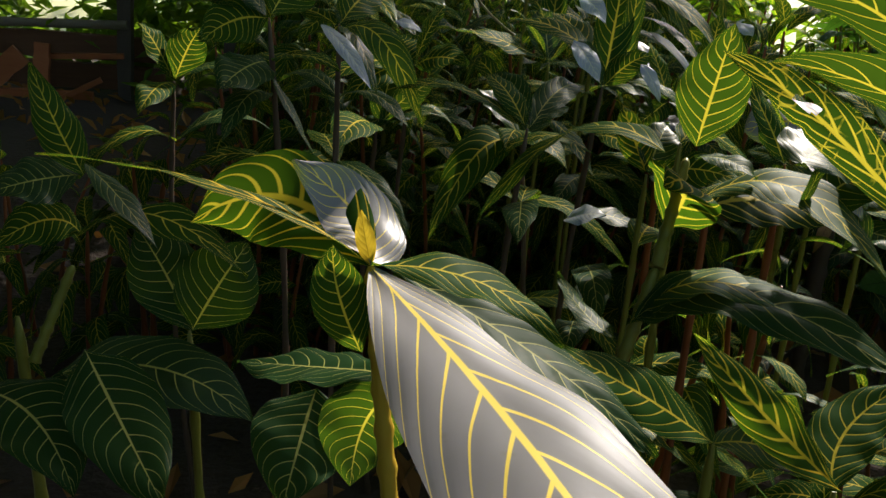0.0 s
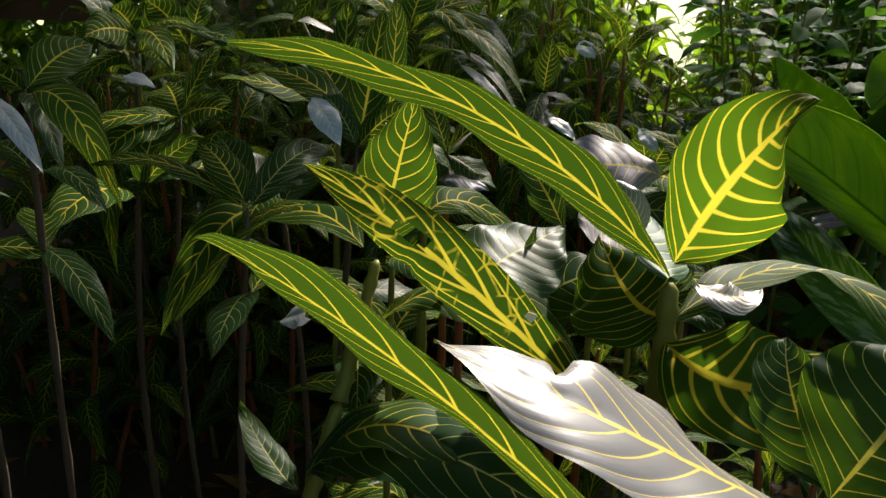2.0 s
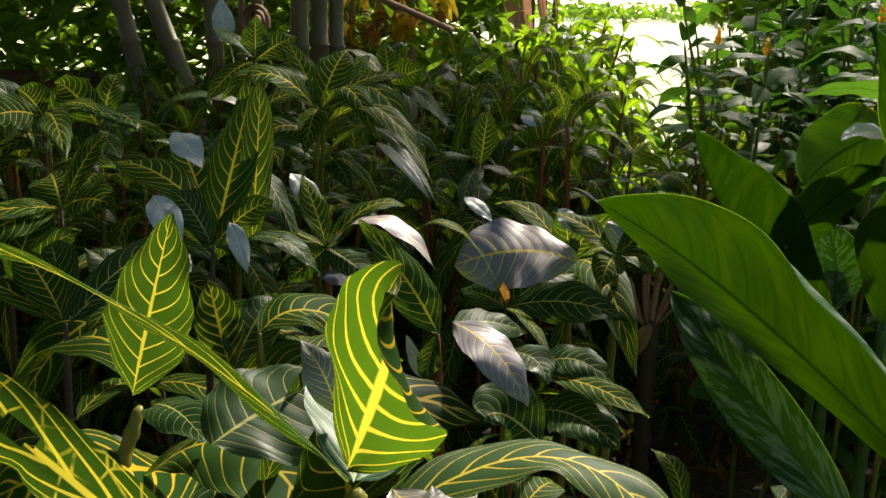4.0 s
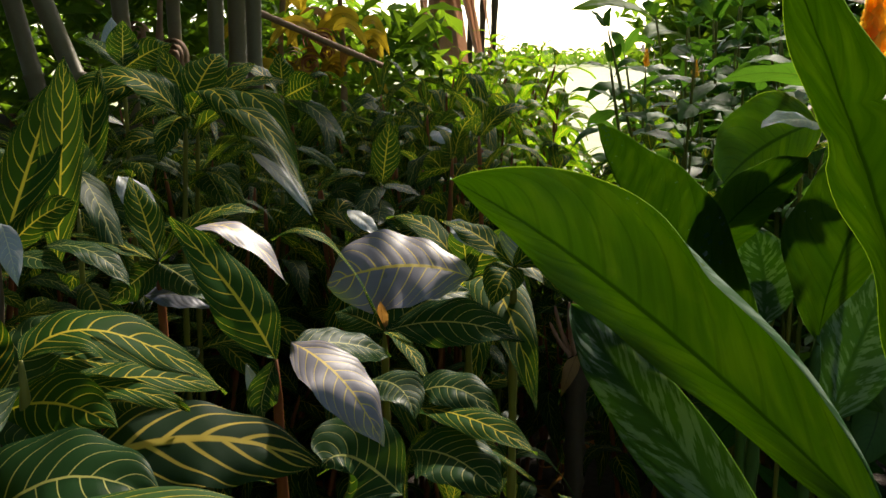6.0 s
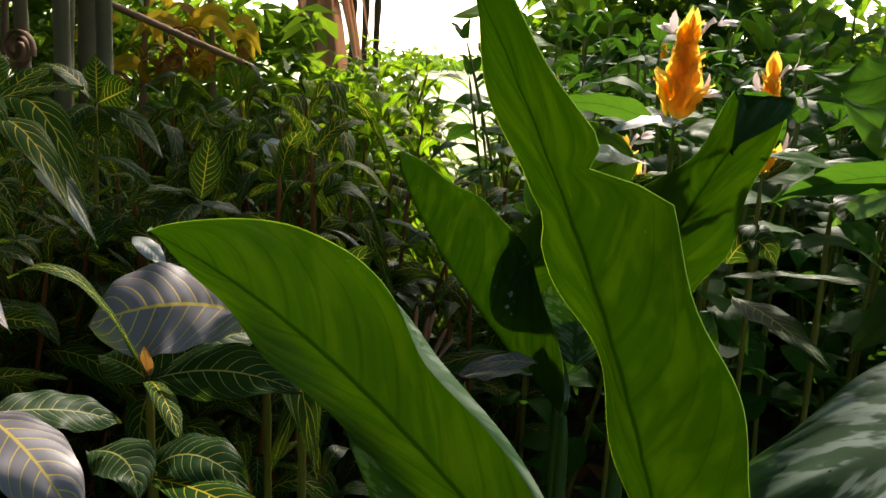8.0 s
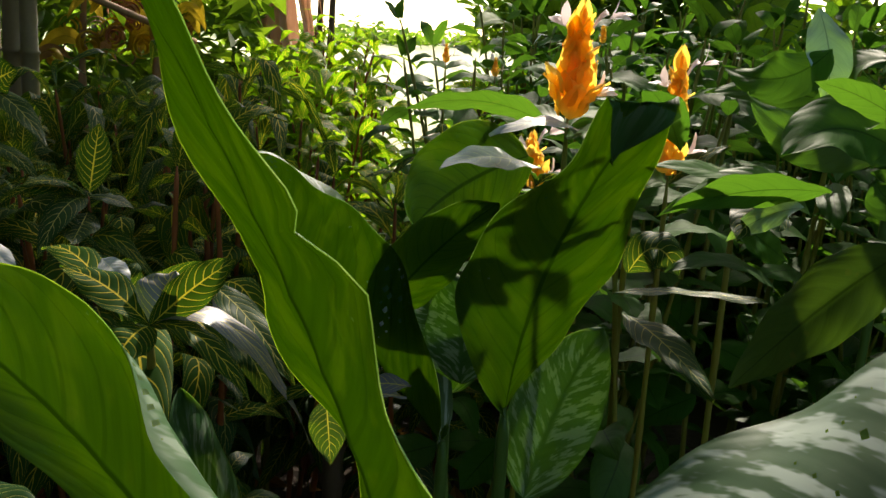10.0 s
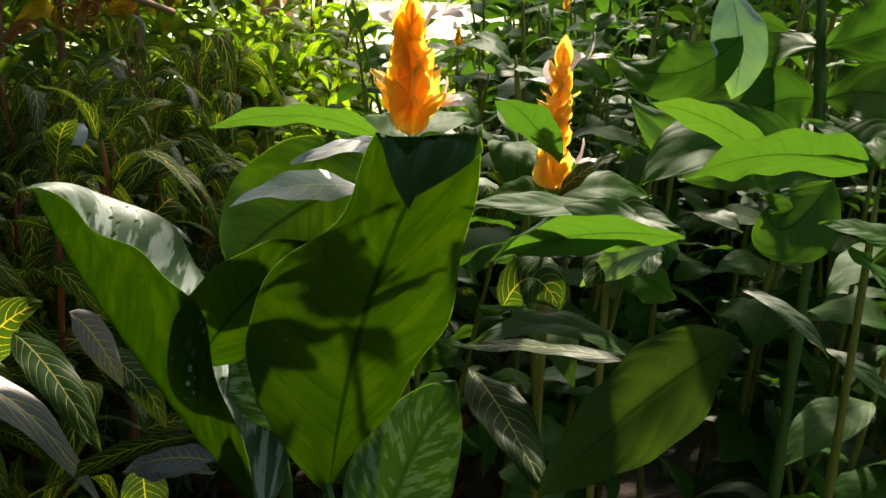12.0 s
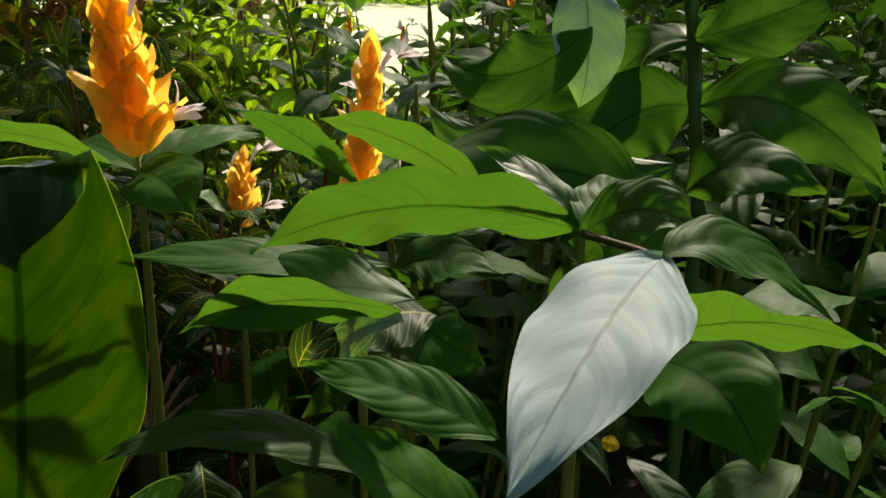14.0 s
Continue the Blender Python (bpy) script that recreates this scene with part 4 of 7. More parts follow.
leaf(m4, "deep", (0.218, 1.164, 0.815), (0.231, 1.21, 0.885), (0.244, 1.256, 0.954), 0.05, (-0.12, -0.927, 0.355))
leaf(m4, "old", (0.214, 1.159, 0.811), (0.196, 1.159, 0.845), (0.177, 1.159, 0.864), 0.034, (0.464, -0.741, 0.485))
leaf(m4, "zebra", (0.219, 1.16, 0.81), (0.248, 1.164, 0.84), (0.277, 1.169, 0.852), 0.042, (-0.092, -0.608, 0.789))
leaf(m4, "old", (0.219, 1.158, 0.808), (0.247, 1.144, 0.811), (0.276, 1.131, 0.799), 0.034, (0.223, -0.272, 0.936))
leaf(m4, "zebra", (0.213, 1.166, 0.812), (0.185, 1.231, 0.87), (0.156, 1.295, 0.889), 0.05, (-0.028, -0.317, 0.948))
leaf(m4, "zebra", (0.21, 1.164, 0.84), (0.153, 1.204, 0.874), (0.096, 1.244, 0.878), 0.05, (-0.017, -0.278, 0.961))
leaf(m4, "zebra", (0.219, 1.155, 0.747), (0.247, 1.116, 0.746), (0.274, 1.076, 0.725), 0.042, (-0.073, -0.467, 0.881))

m5 = thing("zebra_shrub", "dark green shrub with yellow-veined leaves in the bed", "shrub", "yellow-veined shrubs in the bed")
stem(m5, (0.132, 1.06, 0), (0.112, 1.03, 0.77), 0.0048, 0.0033, "stem_brown", 0.0232, 6)
leaf(m5, "zebra", (0.114, 1.032, 0.68), (0.131, 1.113, 0.68), (0.149, 1.193, 0.634), 0.034, (0.069, -0.22, 0.973))
leaf(m5, "old", (0.114, 1.032, 0.68), (0.106, 0.955, 0.694), (0.098, 0.877, 0.676), 0.041, (-0.227, -0.2, 0.953))
leaf(m5, "zebra", (0.109, 1.032, 0.773), (0.085, 1.051, 0.808), (0.06, 1.071, 0.823), 0.042, (0, -0.187, 0.982))
leaf(m5, "zebra", (0.104, 1.031, 0.772), (0.03, 1.041, 0.809), (-0.043, 1.052, 0.801), 0.042, (0.005, -0.096, 0.995))
leaf(m5, "old", (0.115, 1.033, 0.771), (0.14, 1.069, 0.79), (0.165, 1.104, 0.788), 0.042, (-0.018, -0.306, 0.952))
leaf(m5, "old", (0.11, 1.034, 0.773), (0.091, 1.078, 0.809), (0.072, 1.122, 0.819), 0.042, (-0.008, -0.935, 0.356))
leaf(m5, "old", (0.116, 1.036, 0.772), (0.152, 1.099, 0.807), (0.189, 1.161, 0.806), 0.042, (-0.049, -0.726, 0.686))

m6 = thing("zebra_shrub", "dark green shrub with yellow-veined leaves in the bed", "shrub", "yellow-veined shrubs in the bed")
stem(m6, (-0.157, 1.869, 0), (-0.177, 1.839, 0.864), 0.0048, 0.0033, "stem_brown", 0.0231, 6)
leaf(m6, "zebra", (-0.175, 1.842, 0.774), (-0.109, 1.839, 0.796), (-0.042, 1.836, 0.763), 0.04, (0.137, -0.236, 0.962))
leaf(m6, "old", (-0.175, 1.842, 0.774), (-0.237, 1.831, 0.792), (-0.298, 1.82, 0.782), 0.048, (-0.213, -0.216, 0.953))
leaf(m6, "old", (-0.174, 1.844, 0.694), (-0.228, 1.809, 0.701), (-0.281, 1.773, 0.671), 0.037, (0.282, -0.228, 0.932))
leaf(m6, "zebra", (-0.174, 1.844, 0.694), (-0.117, 1.857, 0.71), (-0.06, 1.87, 0.7), 0.035, (-0.052, -0.227, 0.973))
leaf(m6, "old", (-0.172, 1.847, 0.614), (-0.153, 1.775, 0.633), (-0.133, 1.702, 0.623), 0.05, (0.244, -0.227, 0.943))
leaf(m6, "old", (-0.172, 1.847, 0.614), (-0.205, 1.894, 0.628), (-0.238, 1.941, 0.598), 0.034, (0.29, -0.226, 0.93))
leaf(m6, "zebra", (-0.171, 1.849, 0.534), (-0.148, 1.931, 0.577), (-0.125, 2.012, 0.549), 0.039, (-0.129, -0.215, 0.968))
leaf(m6, "zebra", (-0.171, 1.849, 0.534), (-0.18, 1.786, 0.527), (-0.189, 1.722, 0.488), 0.039, (-0.006, -0.217, 0.976))
leaf(m6, "zebra", (-0.18, 1.834, 0.864), (-0.211, 1.786, 0.876), (-0.242, 1.738, 0.861), 0.067, (0.153, -0.894, 0.422))
leaf(m6, "zebra", (-0.179, 1.84, 0.867), (-0.201, 1.848, 0.894), (-0.222, 1.856, 0.907), 0.067, (0.148, -0.932, 0.33))
leaf(m6, "zebra", (-0.171, 1.834, 0.865), (-0.111, 1.782, 0.893), (-0.052, 1.73, 0.883), 0.05, (0.036, -0.322, 0.946))
leaf(m6, "zebra", (-0.172, 1.827, 0.862), (-0.12, 1.718, 0.873), (-0.069, 1.608, 0.824), 0.05, (0.1, -0.811, 0.577))
leaf(m6, "old", (-0.168, 1.833, 0.864), (-0.084, 1.775, 0.885), (0, 1.718, 0.858), 0.05, (0.031, -0.321, 0.946))

m7 = thing("zebra_shrub", "dark green shrub with yellow-veined leaves in the bed", "shrub", "yellow-veined shrubs in the bed")
stem(m7, (-0.364, 1.374, 0), (-0.384, 1.344, 0.744), 0.0048, 0.0033, "stem_brown", 0.0221, 6)
leaf(m7, "old", (-0.382, 1.347, 0.654), (-0.317, 1.381, 0.694), (-0.251, 1.415, 0.668), 0.04, (0.018, -0.214, 0.977))
leaf(m7, "zebra", (-0.382, 1.347, 0.654), (-0.436, 1.293, 0.671), (-0.49, 1.239, 0.612), 0.034, (0.03, -0.203, 0.979))
leaf(m7, "zebra", (-0.386, 1.343, 0.748), (-0.408, 1.332, 0.799), (-0.429, 1.322, 0.828), 0.059, (0.113, -0.293, 0.949))
leaf(m7, "zebra", (-0.382, 1.345, 0.748), (-0.365, 1.356, 0.795), (-0.349, 1.366, 0.821), 0.059, (0.244, -0.703, 0.668))
leaf(m7, "old", (-0.379, 1.342, 0.745), (-0.331, 1.317, 0.773), (-0.283, 1.293, 0.773), 0.042, (0.098, -0.295, 0.951))
leaf(m7, "zebra", (-0.385, 1.338, 0.742), (-0.394, 1.284, 0.74), (-0.402, 1.23, 0.711), 0.05, (0.112, -0.286, 0.952))

n1 = thing("zebra_shrub", "dark green shrub with yellow-veined leaves in the bed", "shrub", "yellow-veined shrubs in the bed")
stem(n1, (-0.159, 1.894, 0), (-0.179, 1.864, 0.827), 0.0048, 0.0033, "stem_green", 0.0250, 6)
leaf(n1, "zebra", (-0.177, 1.867, 0.737), (-0.2, 1.932, 0.752), (-0.223, 1.998, 0.703), 0.035, (0.244, -0.226, 0.943))
leaf(n1, "zebra", (-0.177, 1.867, 0.737), (-0.127, 1.818, 0.74), (-0.077, 1.769, 0.694), 0.036, (-0.106, -0.209, 0.972))
leaf(n1, "old", (-0.175, 1.87, 0.657), (-0.183, 1.804, 0.666), (-0.19, 1.739, 0.622), 0.045, (0.147, -0.218, 0.965))
leaf(n1, "old", (-0.175, 1.87, 0.657), (-0.151, 1.932, 0.659), (-0.127, 1.994, 0.61), 0.043, (0.236, -0.223, 0.946))
leaf(n1, "zebra", (-0.174, 1.872, 0.577), (-0.255, 1.876, 0.56), (-0.335, 1.881, 0.506), 0.035, (0.159, -0.212, 0.964))
leaf(n1, "zebra", (-0.174, 1.872, 0.577), (-0.107, 1.889, 0.616), (-0.04, 1.906, 0.586), 0.05, (0.282, -0.222, 0.933))
leaf(n1, "zebra", (-0.172, 1.874, 0.497), (-0.152, 1.796, 0.536), (-0.132, 1.718, 0.495), 0.045, (0.095, -0.208, 0.973))
leaf(n1, "zebra", (-0.172, 1.874, 0.497), (-0.197, 1.941, 0.528), (-0.221, 2.007, 0.491), 0.042, (0.227, -0.215, 0.95))
leaf(n1, "old", (-0.184, 1.861, 0.832), (-0.238, 1.831, 0.907), (-0.291, 1.801, 0.933), 0.067, (0.154, -0.467, 0.87))
leaf(n1, "zebra", (-0.18, 1.861, 0.828), (-0.189, 1.824, 0.835), (-0.198, 1.787, 0.841), 0.067, (0.265, -0.881, 0.392))
leaf(n1, "zebra", (-0.176, 1.867, 0.832), (-0.148, 1.888, 0.892), (-0.119, 1.909, 0.924), 0.067, (0.238, -0.898, 0.369))
leaf(n1, "zebra", (-0.183, 1.859, 0.825), (-0.225, 1.806, 0.819), (-0.266, 1.753, 0.778), 0.059, (0.097, -0.298, 0.95))
leaf(n1, "zebra", (-0.175, 1.859, 0.827), (-0.143, 1.805, 0.838), (-0.111, 1.752, 0.819), 0.042, (0.084, -0.303, 0.949))

n2 = thing("zebra_shrub", "dark green shrub with yellow-veined leaves in the bed", "shrub", "yellow-veined shrubs in the bed")
stem(n2, (-0.067, 1.872, 0), (-0.087, 1.842, 0.847), 0.0048, 0.0033, "stem_green", 0.0201, 6)
leaf(n2, "zebra", (-0.085, 1.844, 0.757), (-0.085, 1.917, 0.754), (-0.084, 1.99, 0.714), 0.045, (-0.04, -0.218, 0.975))
leaf(n2, "zebra", (-0.085, 1.844, 0.757), (-0.083, 1.777, 0.776), (-0.082, 1.71, 0.756), 0.038, (0.075, -0.224, 0.972))
leaf(n2, "zebra", (-0.083, 1.847, 0.677), (-0.131, 1.813, 0.695), (-0.179, 1.78, 0.683), 0.038, (-0.084, -0.208, 0.974))
leaf(n2, "zebra", (-0.083, 1.847, 0.677), (-0.041, 1.885, 0.674), (0.002, 1.922, 0.646), 0.038, (-0.202, -0.201, 0.959))
leaf(n2, "zebra", (-0.082, 1.849, 0.597), (-0.025, 1.819, 0.625), (0.032, 1.789, 0.606), 0.046, (-0.163, -0.201, 0.966))
leaf(n2, "zebra", (-0.082, 1.849, 0.597), (-0.143, 1.871, 0.603), (-0.204, 1.892, 0.565), 0.036, (0.097, -0.216, 0.972))
leaf(n2, "zebra", (-0.08, 1.852, 0.517), (-0.035, 1.921, 0.519), (0.01, 1.991, 0.449), 0.037, (-0.116, -0.2, 0.973))
leaf(n2, "zebra", (-0.08, 1.852, 0.517), (-0.12, 1.808, 0.502), (-0.16, 1.764, 0.465), 0.05, (0.059, -0.208, 0.976))
leaf(n2, "old", (-0.082, 1.835, 0.847), (-0.035, 1.768, 0.878), (0.011, 1.701, 0.861), 0.063, (0.164, -0.767, 0.62))
leaf(n2, "zebra", (-0.086, 1.845, 0.851), (-0.077, 1.877, 0.906), (-0.069, 1.908, 0.935), 0.05, (0.07, -0.313, 0.947))
leaf(n2, "old", (-0.085, 1.839, 0.844), (-0.063, 1.816, 0.822), (-0.042, 1.793, 0.8), 0.034, (0.43, -0.777, 0.46))
leaf(n2, "zebra", (-0.091, 1.844, 0.85), (-0.133, 1.868, 0.899), (-0.174, 1.891, 0.919), 0.067, (0.233, -0.9, 0.367))
leaf(n2, "zebra", (-0.08, 1.837, 0.846), (-0.013, 1.789, 0.859), (0.053, 1.742, 0.833), 0.042, (0.061, -0.31, 0.949))

n3 = thing("zebra_shrub", "dark green shrub with yellow-veined leaves in the bed", "shrub", "yellow-veined shrubs in the bed")
stem(n3, (-0.015, 1.502, 0), (-0.035, 1.472, 0.782), 0.0048, 0.0033, "stem_brown", 0.0267, 6)
leaf(n3, "zebra", (-0.033, 1.475, 0.692), (0.014, 1.537, 0.698), (0.062, 1.598, 0.63), 0.039, (0.293, -0.222, 0.93))
leaf(n3, "old", (-0.033, 1.475, 0.692), (-0.074, 1.421, 0.7), (-0.114, 1.367, 0.684), 0.041, (-0.12, -0.197, 0.973))
leaf(n3, "zebra", (-0.037, 1.476, 0.783), (-0.053, 1.507, 0.81), (-0.069, 1.538, 0.817), 0.067, (0.224, -0.832, 0.507))
leaf(n3, "zebra", (-0.031, 1.47, 0.782), (0.009, 1.443, 0.8), (0.05, 1.417, 0.794), 0.067, (0.153, -0.657, 0.739))
leaf(n3, "zebra", (-0.039, 1.47, 0.781), (-0.074, 1.446, 0.785), (-0.108, 1.422, 0.768), 0.05, (0.087, -0.292, 0.953))
leaf(n3, "zebra", (-0.033, 1.476, 0.786), (-0.01, 1.512, 0.845), (0.012, 1.549, 0.875), 0.034, (0.874, -0.369, 0.316))
leaf(n3, "zebra", (-0.04, 1.467, 0.779), (-0.087, 1.414, 0.772), (-0.134, 1.361, 0.729), 0.059, (0.177, -0.553, 0.814))
leaf(n3, "zebra", (-0.042, 1.467, 0.78), (-0.11, 1.419, 0.785), (-0.178, 1.37, 0.749), 0.05, (0.097, -0.287, 0.953))

n4 = thing("zebra_shrub", "dark green shrub with yellow-veined leaves in the bed", "shrub", "yellow-veined shrubs in the bed")
stem(n4, (0.208, 1.541, 0), (0.188, 1.511, 0.798), 0.0048, 0.0033, "stem_green", 0.0115, 6)
leaf(n4, "zebra", (0.19, 1.514, 0.708), (0.162, 1.582, 0.708), (0.135, 1.65, 0.665), 0.048, (0.192, -0.228, 0.955))
leaf(n4, "zebra", (0.19, 1.514, 0.708), (0.226, 1.442, 0.689), (0.262, 1.37, 0.638), 0.046, (0.265, -0.226, 0.937))
leaf(n4, "zebra", (0.191, 1.516, 0.628), (0.241, 1.563, 0.645), (0.292, 1.611, 0.636), 0.035, (0.148, -0.224, 0.963))
leaf(n4, "zebra", (0.193, 1.518, 0.548), (0.239, 1.486, 0.565), (0.285, 1.453, 0.552), 0.044, (0.074, -0.212, 0.974))
leaf(n4, "old", (0.184, 1.505, 0.802), (0.142, 1.446, 0.863), (0.101, 1.387, 0.883), 0.029, (0.369, -0.115, 0.922))
leaf(n4, "zebra", (0.188, 1.516, 0.806), (0.194, 1.564, 0.885), (0.199, 1.612, 0.964), 0.042, (0.072, -0.95, 0.304))
leaf(n4, "old", (0.187, 1.512, 0.802), (0.177, 1.525, 0.853), (0.167, 1.538, 0.883), 0.059, (0.081, -0.894, 0.44))
leaf(n4, "zebra", (0.18, 1.507, 0.8), (0.103, 1.47, 0.831), (0.027, 1.434, 0.844), 0.067, (0.052, -0.342, 0.938))
leaf(n4, "old", (0.193, 1.508, 0.797), (0.237, 1.477, 0.803), (0.282, 1.446, 0.783), 0.042, (0.014, -0.305, 0.952))
leaf(n4, "old", (0.191, 1.512, 0.801), (0.215, 1.518, 0.839), (0.24, 1.524, 0.858), 0.025, (0.019, -0.31, 0.951))

n5 = thing("zebra_shrub", "dark green shrub with yellow-veined leaves in the bed", "shrub", "yellow-veined shrubs in the bed")
stem(n5, (0.313, 1.699, 0), (0.293, 1.669, 0.901), 0.0048, 0.0033, "stem_green", 0.0233, 6)
leaf(n5, "old", (0.295, 1.672, 0.811), (0.232, 1.706, 0.842), (0.17, 1.741, 0.813), 0.036, (-0.067, -0.226, 0.972))
leaf(n5, "zebra", (0.295, 1.672, 0.811), (0.338, 1.607, 0.829), (0.382, 1.542, 0.784), 0.039, (0.212, -0.238, 0.948))
leaf(n5, "zebra", (0.296, 1.674, 0.731), (0.22, 1.701, 0.737), (0.143, 1.728, 0.696), 0.046, (0.093, -0.23, 0.969))
leaf(n5, "old", (0.296, 1.674, 0.731), (0.344, 1.644, 0.753), (0.391, 1.614, 0.736), 0.034, (0.058, -0.23, 0.972))
leaf(n5, "zebra", (0.298, 1.677, 0.651), (0.353, 1.642, 0.668), (0.408, 1.608, 0.663), 0.048, (-0.209, -0.203, 0.957))
leaf(n5, "zebra", (0.298, 1.677, 0.651), (0.248, 1.735, 0.649), (0.199, 1.794, 0.6), 0.035, (-0.256, -0.196, 0.947))
leaf(n5, "zebra", (0.299, 1.679, 0.571), (0.349, 1.715, 0.573), (0.4, 1.751, 0.553), 0.04, (0.045, -0.219, 0.975))
leaf(n5, "old", (0.299, 1.679, 0.571), (0.264, 1.626, 0.569), (0.229, 1.573, 0.529), 0.05, (0.242, -0.222, 0.945))
leaf(n5, "zebra", (0.286, 1.666, 0.902), (0.222, 1.634, 0.953), (0.157, 1.601, 0.918), 0.059, (0.028, -0.529, 0.848))
leaf(n5, "old", (0.288, 1.671, 0.904), (0.247, 1.693, 0.944), (0.206, 1.714, 0.958), 0.05, (0.016, -0.496, 0.868))
leaf(n5, "zebra", (0.297, 1.662, 0.9), (0.338, 1.59, 0.937), (0.379, 1.518, 0.874), 0.05, (-0.011, -0.355, 0.935))
leaf(n5, "zebra", (0.295, 1.674, 0.906), (0.315, 1.719, 0.961), (0.334, 1.764, 0.986), 0.059, (-0.01, -0.775, 0.632))
leaf(n5, "zebra", (0.3, 1.673, 0.904), (0.364, 1.709, 0.945), (0.429, 1.745, 0.948), 0.05, (-0.015, -0.321, 0.947))
leaf(n5, "zebra", (0.292, 1.662, 0.899), (0.287, 1.59, 0.893), (0.281, 1.519, 0.851), 0.042, (0.002, -0.316, 0.949))
leaf(n5, "zebra", (0.301, 1.658, 0.869), (0.378, 1.551, 0.914), (0.454, 1.445, 0.826), 0.05, (0.236, -0.452, 0.86))

n6 = thing("zebra_shrub", "dark green shrub with yellow-veined leaves in the bed", "shrub", "yellow-veined shrubs in the bed")
stem(n6, (0.147, 1.261, 0), (0.127, 1.231, 0.719), 0.0048, 0.0033, "stem_brown", -0.0254, 6)
leaf(n6, "zebra", (0.129, 1.234, 0.629), (0.059, 1.264, 0.665), (-0.01, 1.294, 0.644), 0.037, (-0.105, -0.194, 0.975))
leaf(n6, "zebra", (0.129, 1.234, 0.629), (0.206, 1.206, 0.629), (0.283, 1.178, 0.564), 0.049, (0.249, -0.211, 0.945))
leaf(n6, "zebra", (0.132, 1.238, 0.469), (0.209, 1.22, 0.492), (0.287, 1.201, 0.459), 0.047, (0.051, -0.191, 0.98))
leaf(n6, "old", (0.124, 1.232, 0.722), (0.092, 1.243, 0.762), (0.061, 1.255, 0.78), 0.05, (0.057, -0.289, 0.956))
leaf(n6, "zebra", (0.13, 1.228, 0.718), (0.158, 1.197, 0.723), (0.186, 1.166, 0.694), 0.042, (0.024, -0.173, 0.985))
leaf(n6, "zebra", (0.126, 1.226, 0.719), (0.111, 1.177, 0.74), (0.096, 1.129, 0.72), 0.042, (0.033, -0.173, 0.984))
leaf(n6, "zebra", (0.121, 1.224, 0.713), (0.064, 1.163, 0.708), (0.007, 1.102, 0.603), 0.059, (0.162, -0.664, 0.73))
leaf(n6, "old", (0.129, 1.234, 0.721), (0.148, 1.264, 0.753), (0.167, 1.293, 0.765), 0.05, (0.059, -0.417, 0.907))

n7 = thing("zebra_shrub", "dark green shrub with yellow-veined leaves in the bed", "shrub", "yellow-veined shrubs in the bed")
stem(n7, (0.273, 1.044, 0), (0.253, 1.014, 0.73), 0.0048, 0.0033, "stem_green", 0.0048, 6)
leaf(n7, "zebra", (0.255, 1.017, 0.64), (0.284, 1.083, 0.649), (0.314, 1.149, 0.609), 0.049, (0.086, -0.204, 0.975))
leaf(n7, "zebra", (0.256, 1.019, 0.56), (0.33, 1.05, 0.58), (0.403, 1.08, 0.521), 0.034, (0.118, -0.193, 0.974))
leaf(n7, "zebra", (0.258, 1.022, 0.48), (0.325, 1.012, 0.495), (0.392, 1.002, 0.477), 0.05, (0.169, -0.185, 0.968))
leaf(n7, "zebra", (0.26, 1.024, 0.4), (0.323, 0.99, 0.401), (0.386, 0.956, 0.345), 0.039, (0.187, -0.171, 0.967))
leaf(n7, "zebra", (0.26, 1.024, 0.4), (0.22, 1.087, 0.411), (0.181, 1.15, 0.392), 0.037, (0.16, -0.179, 0.971))
leaf(n7, "bold", (0.252, 1.017, 0.733), (0.239, 1.043, 0.767), (0.226, 1.069, 0.8), 0.042, (0.06, -0.876, 0.478))
leaf(n7, "old", (0.255, 1.017, 0.732), (0.271, 1.048, 0.766), (0.287, 1.079, 0.78), 0.05, (0.019, -0.618, 0.786))
leaf(n7, "zebra", (0.258, 1.011, 0.73), (0.303, 0.984, 0.747), (0.348, 0.957, 0.739), 0.05, (-0.007, -0.707, 0.707))
leaf(n7, "old", (0.256, 1.011, 0.729), (0.287, 0.981, 0.732), (0.318, 0.952, 0.714), 0.042, (0.003, -0.273, 0.962))
leaf(n7, "zebra", (0.26, 1.014, 0.73), (0.322, 1.009, 0.749), (0.384, 1.004, 0.731), 0.038, (-0.006, -0.171, 0.985))

h1 = thing("zebra_shrub", "shrub with a large pale sheen leaf showing yellow veins", "shrub", "yellow-veined shrubs in the bed")
stem(h1, (0.67, 1.496, 0), (0.65, 1.466, 0.71), 0.006, 0.004, "stem_green", 0.0, 6)
leaf(h1, "lilac_sheen", (0.632, 1.35, 0.744), (0.556, 1.352, 0.757), (0.478, 1.36, 0.735), 0.112, (-0.05, -0.62, 0.78), fold=0.0, outline="oval")
leaf(h1, "old", (0.65, 1.466, 0.71), (0.646, 1.484, 0.76), (0.643, 1.501, 0.779), 0.042, (-0.373, -0.273, 0.887))
leaf(h1, "zebra", (0.65, 1.466, 0.71), (0.67, 1.479, 0.746), (0.69, 1.491, 0.766), 0.042, (-0.127, -0.782, 0.61))
leaf(h1, "zebra", (0.65, 1.466, 0.71), (0.698, 1.418, 0.745), (0.747, 1.369, 0.711), 0.042, (-0.036, -0.179, 0.983))
leaf(h1, "zebra", (0.65, 1.466, 0.71), (0.665, 1.344, 0.726), (0.68, 1.221, 0.638), 0.059, (-0.121, -0.667, 0.735))
leaf(h1, "old", (0.65, 1.466, 0.71), (0.663, 1.369, 0.718), (0.677, 1.272, 0.687), 0.042, (-0.098, -0.559, 0.823))
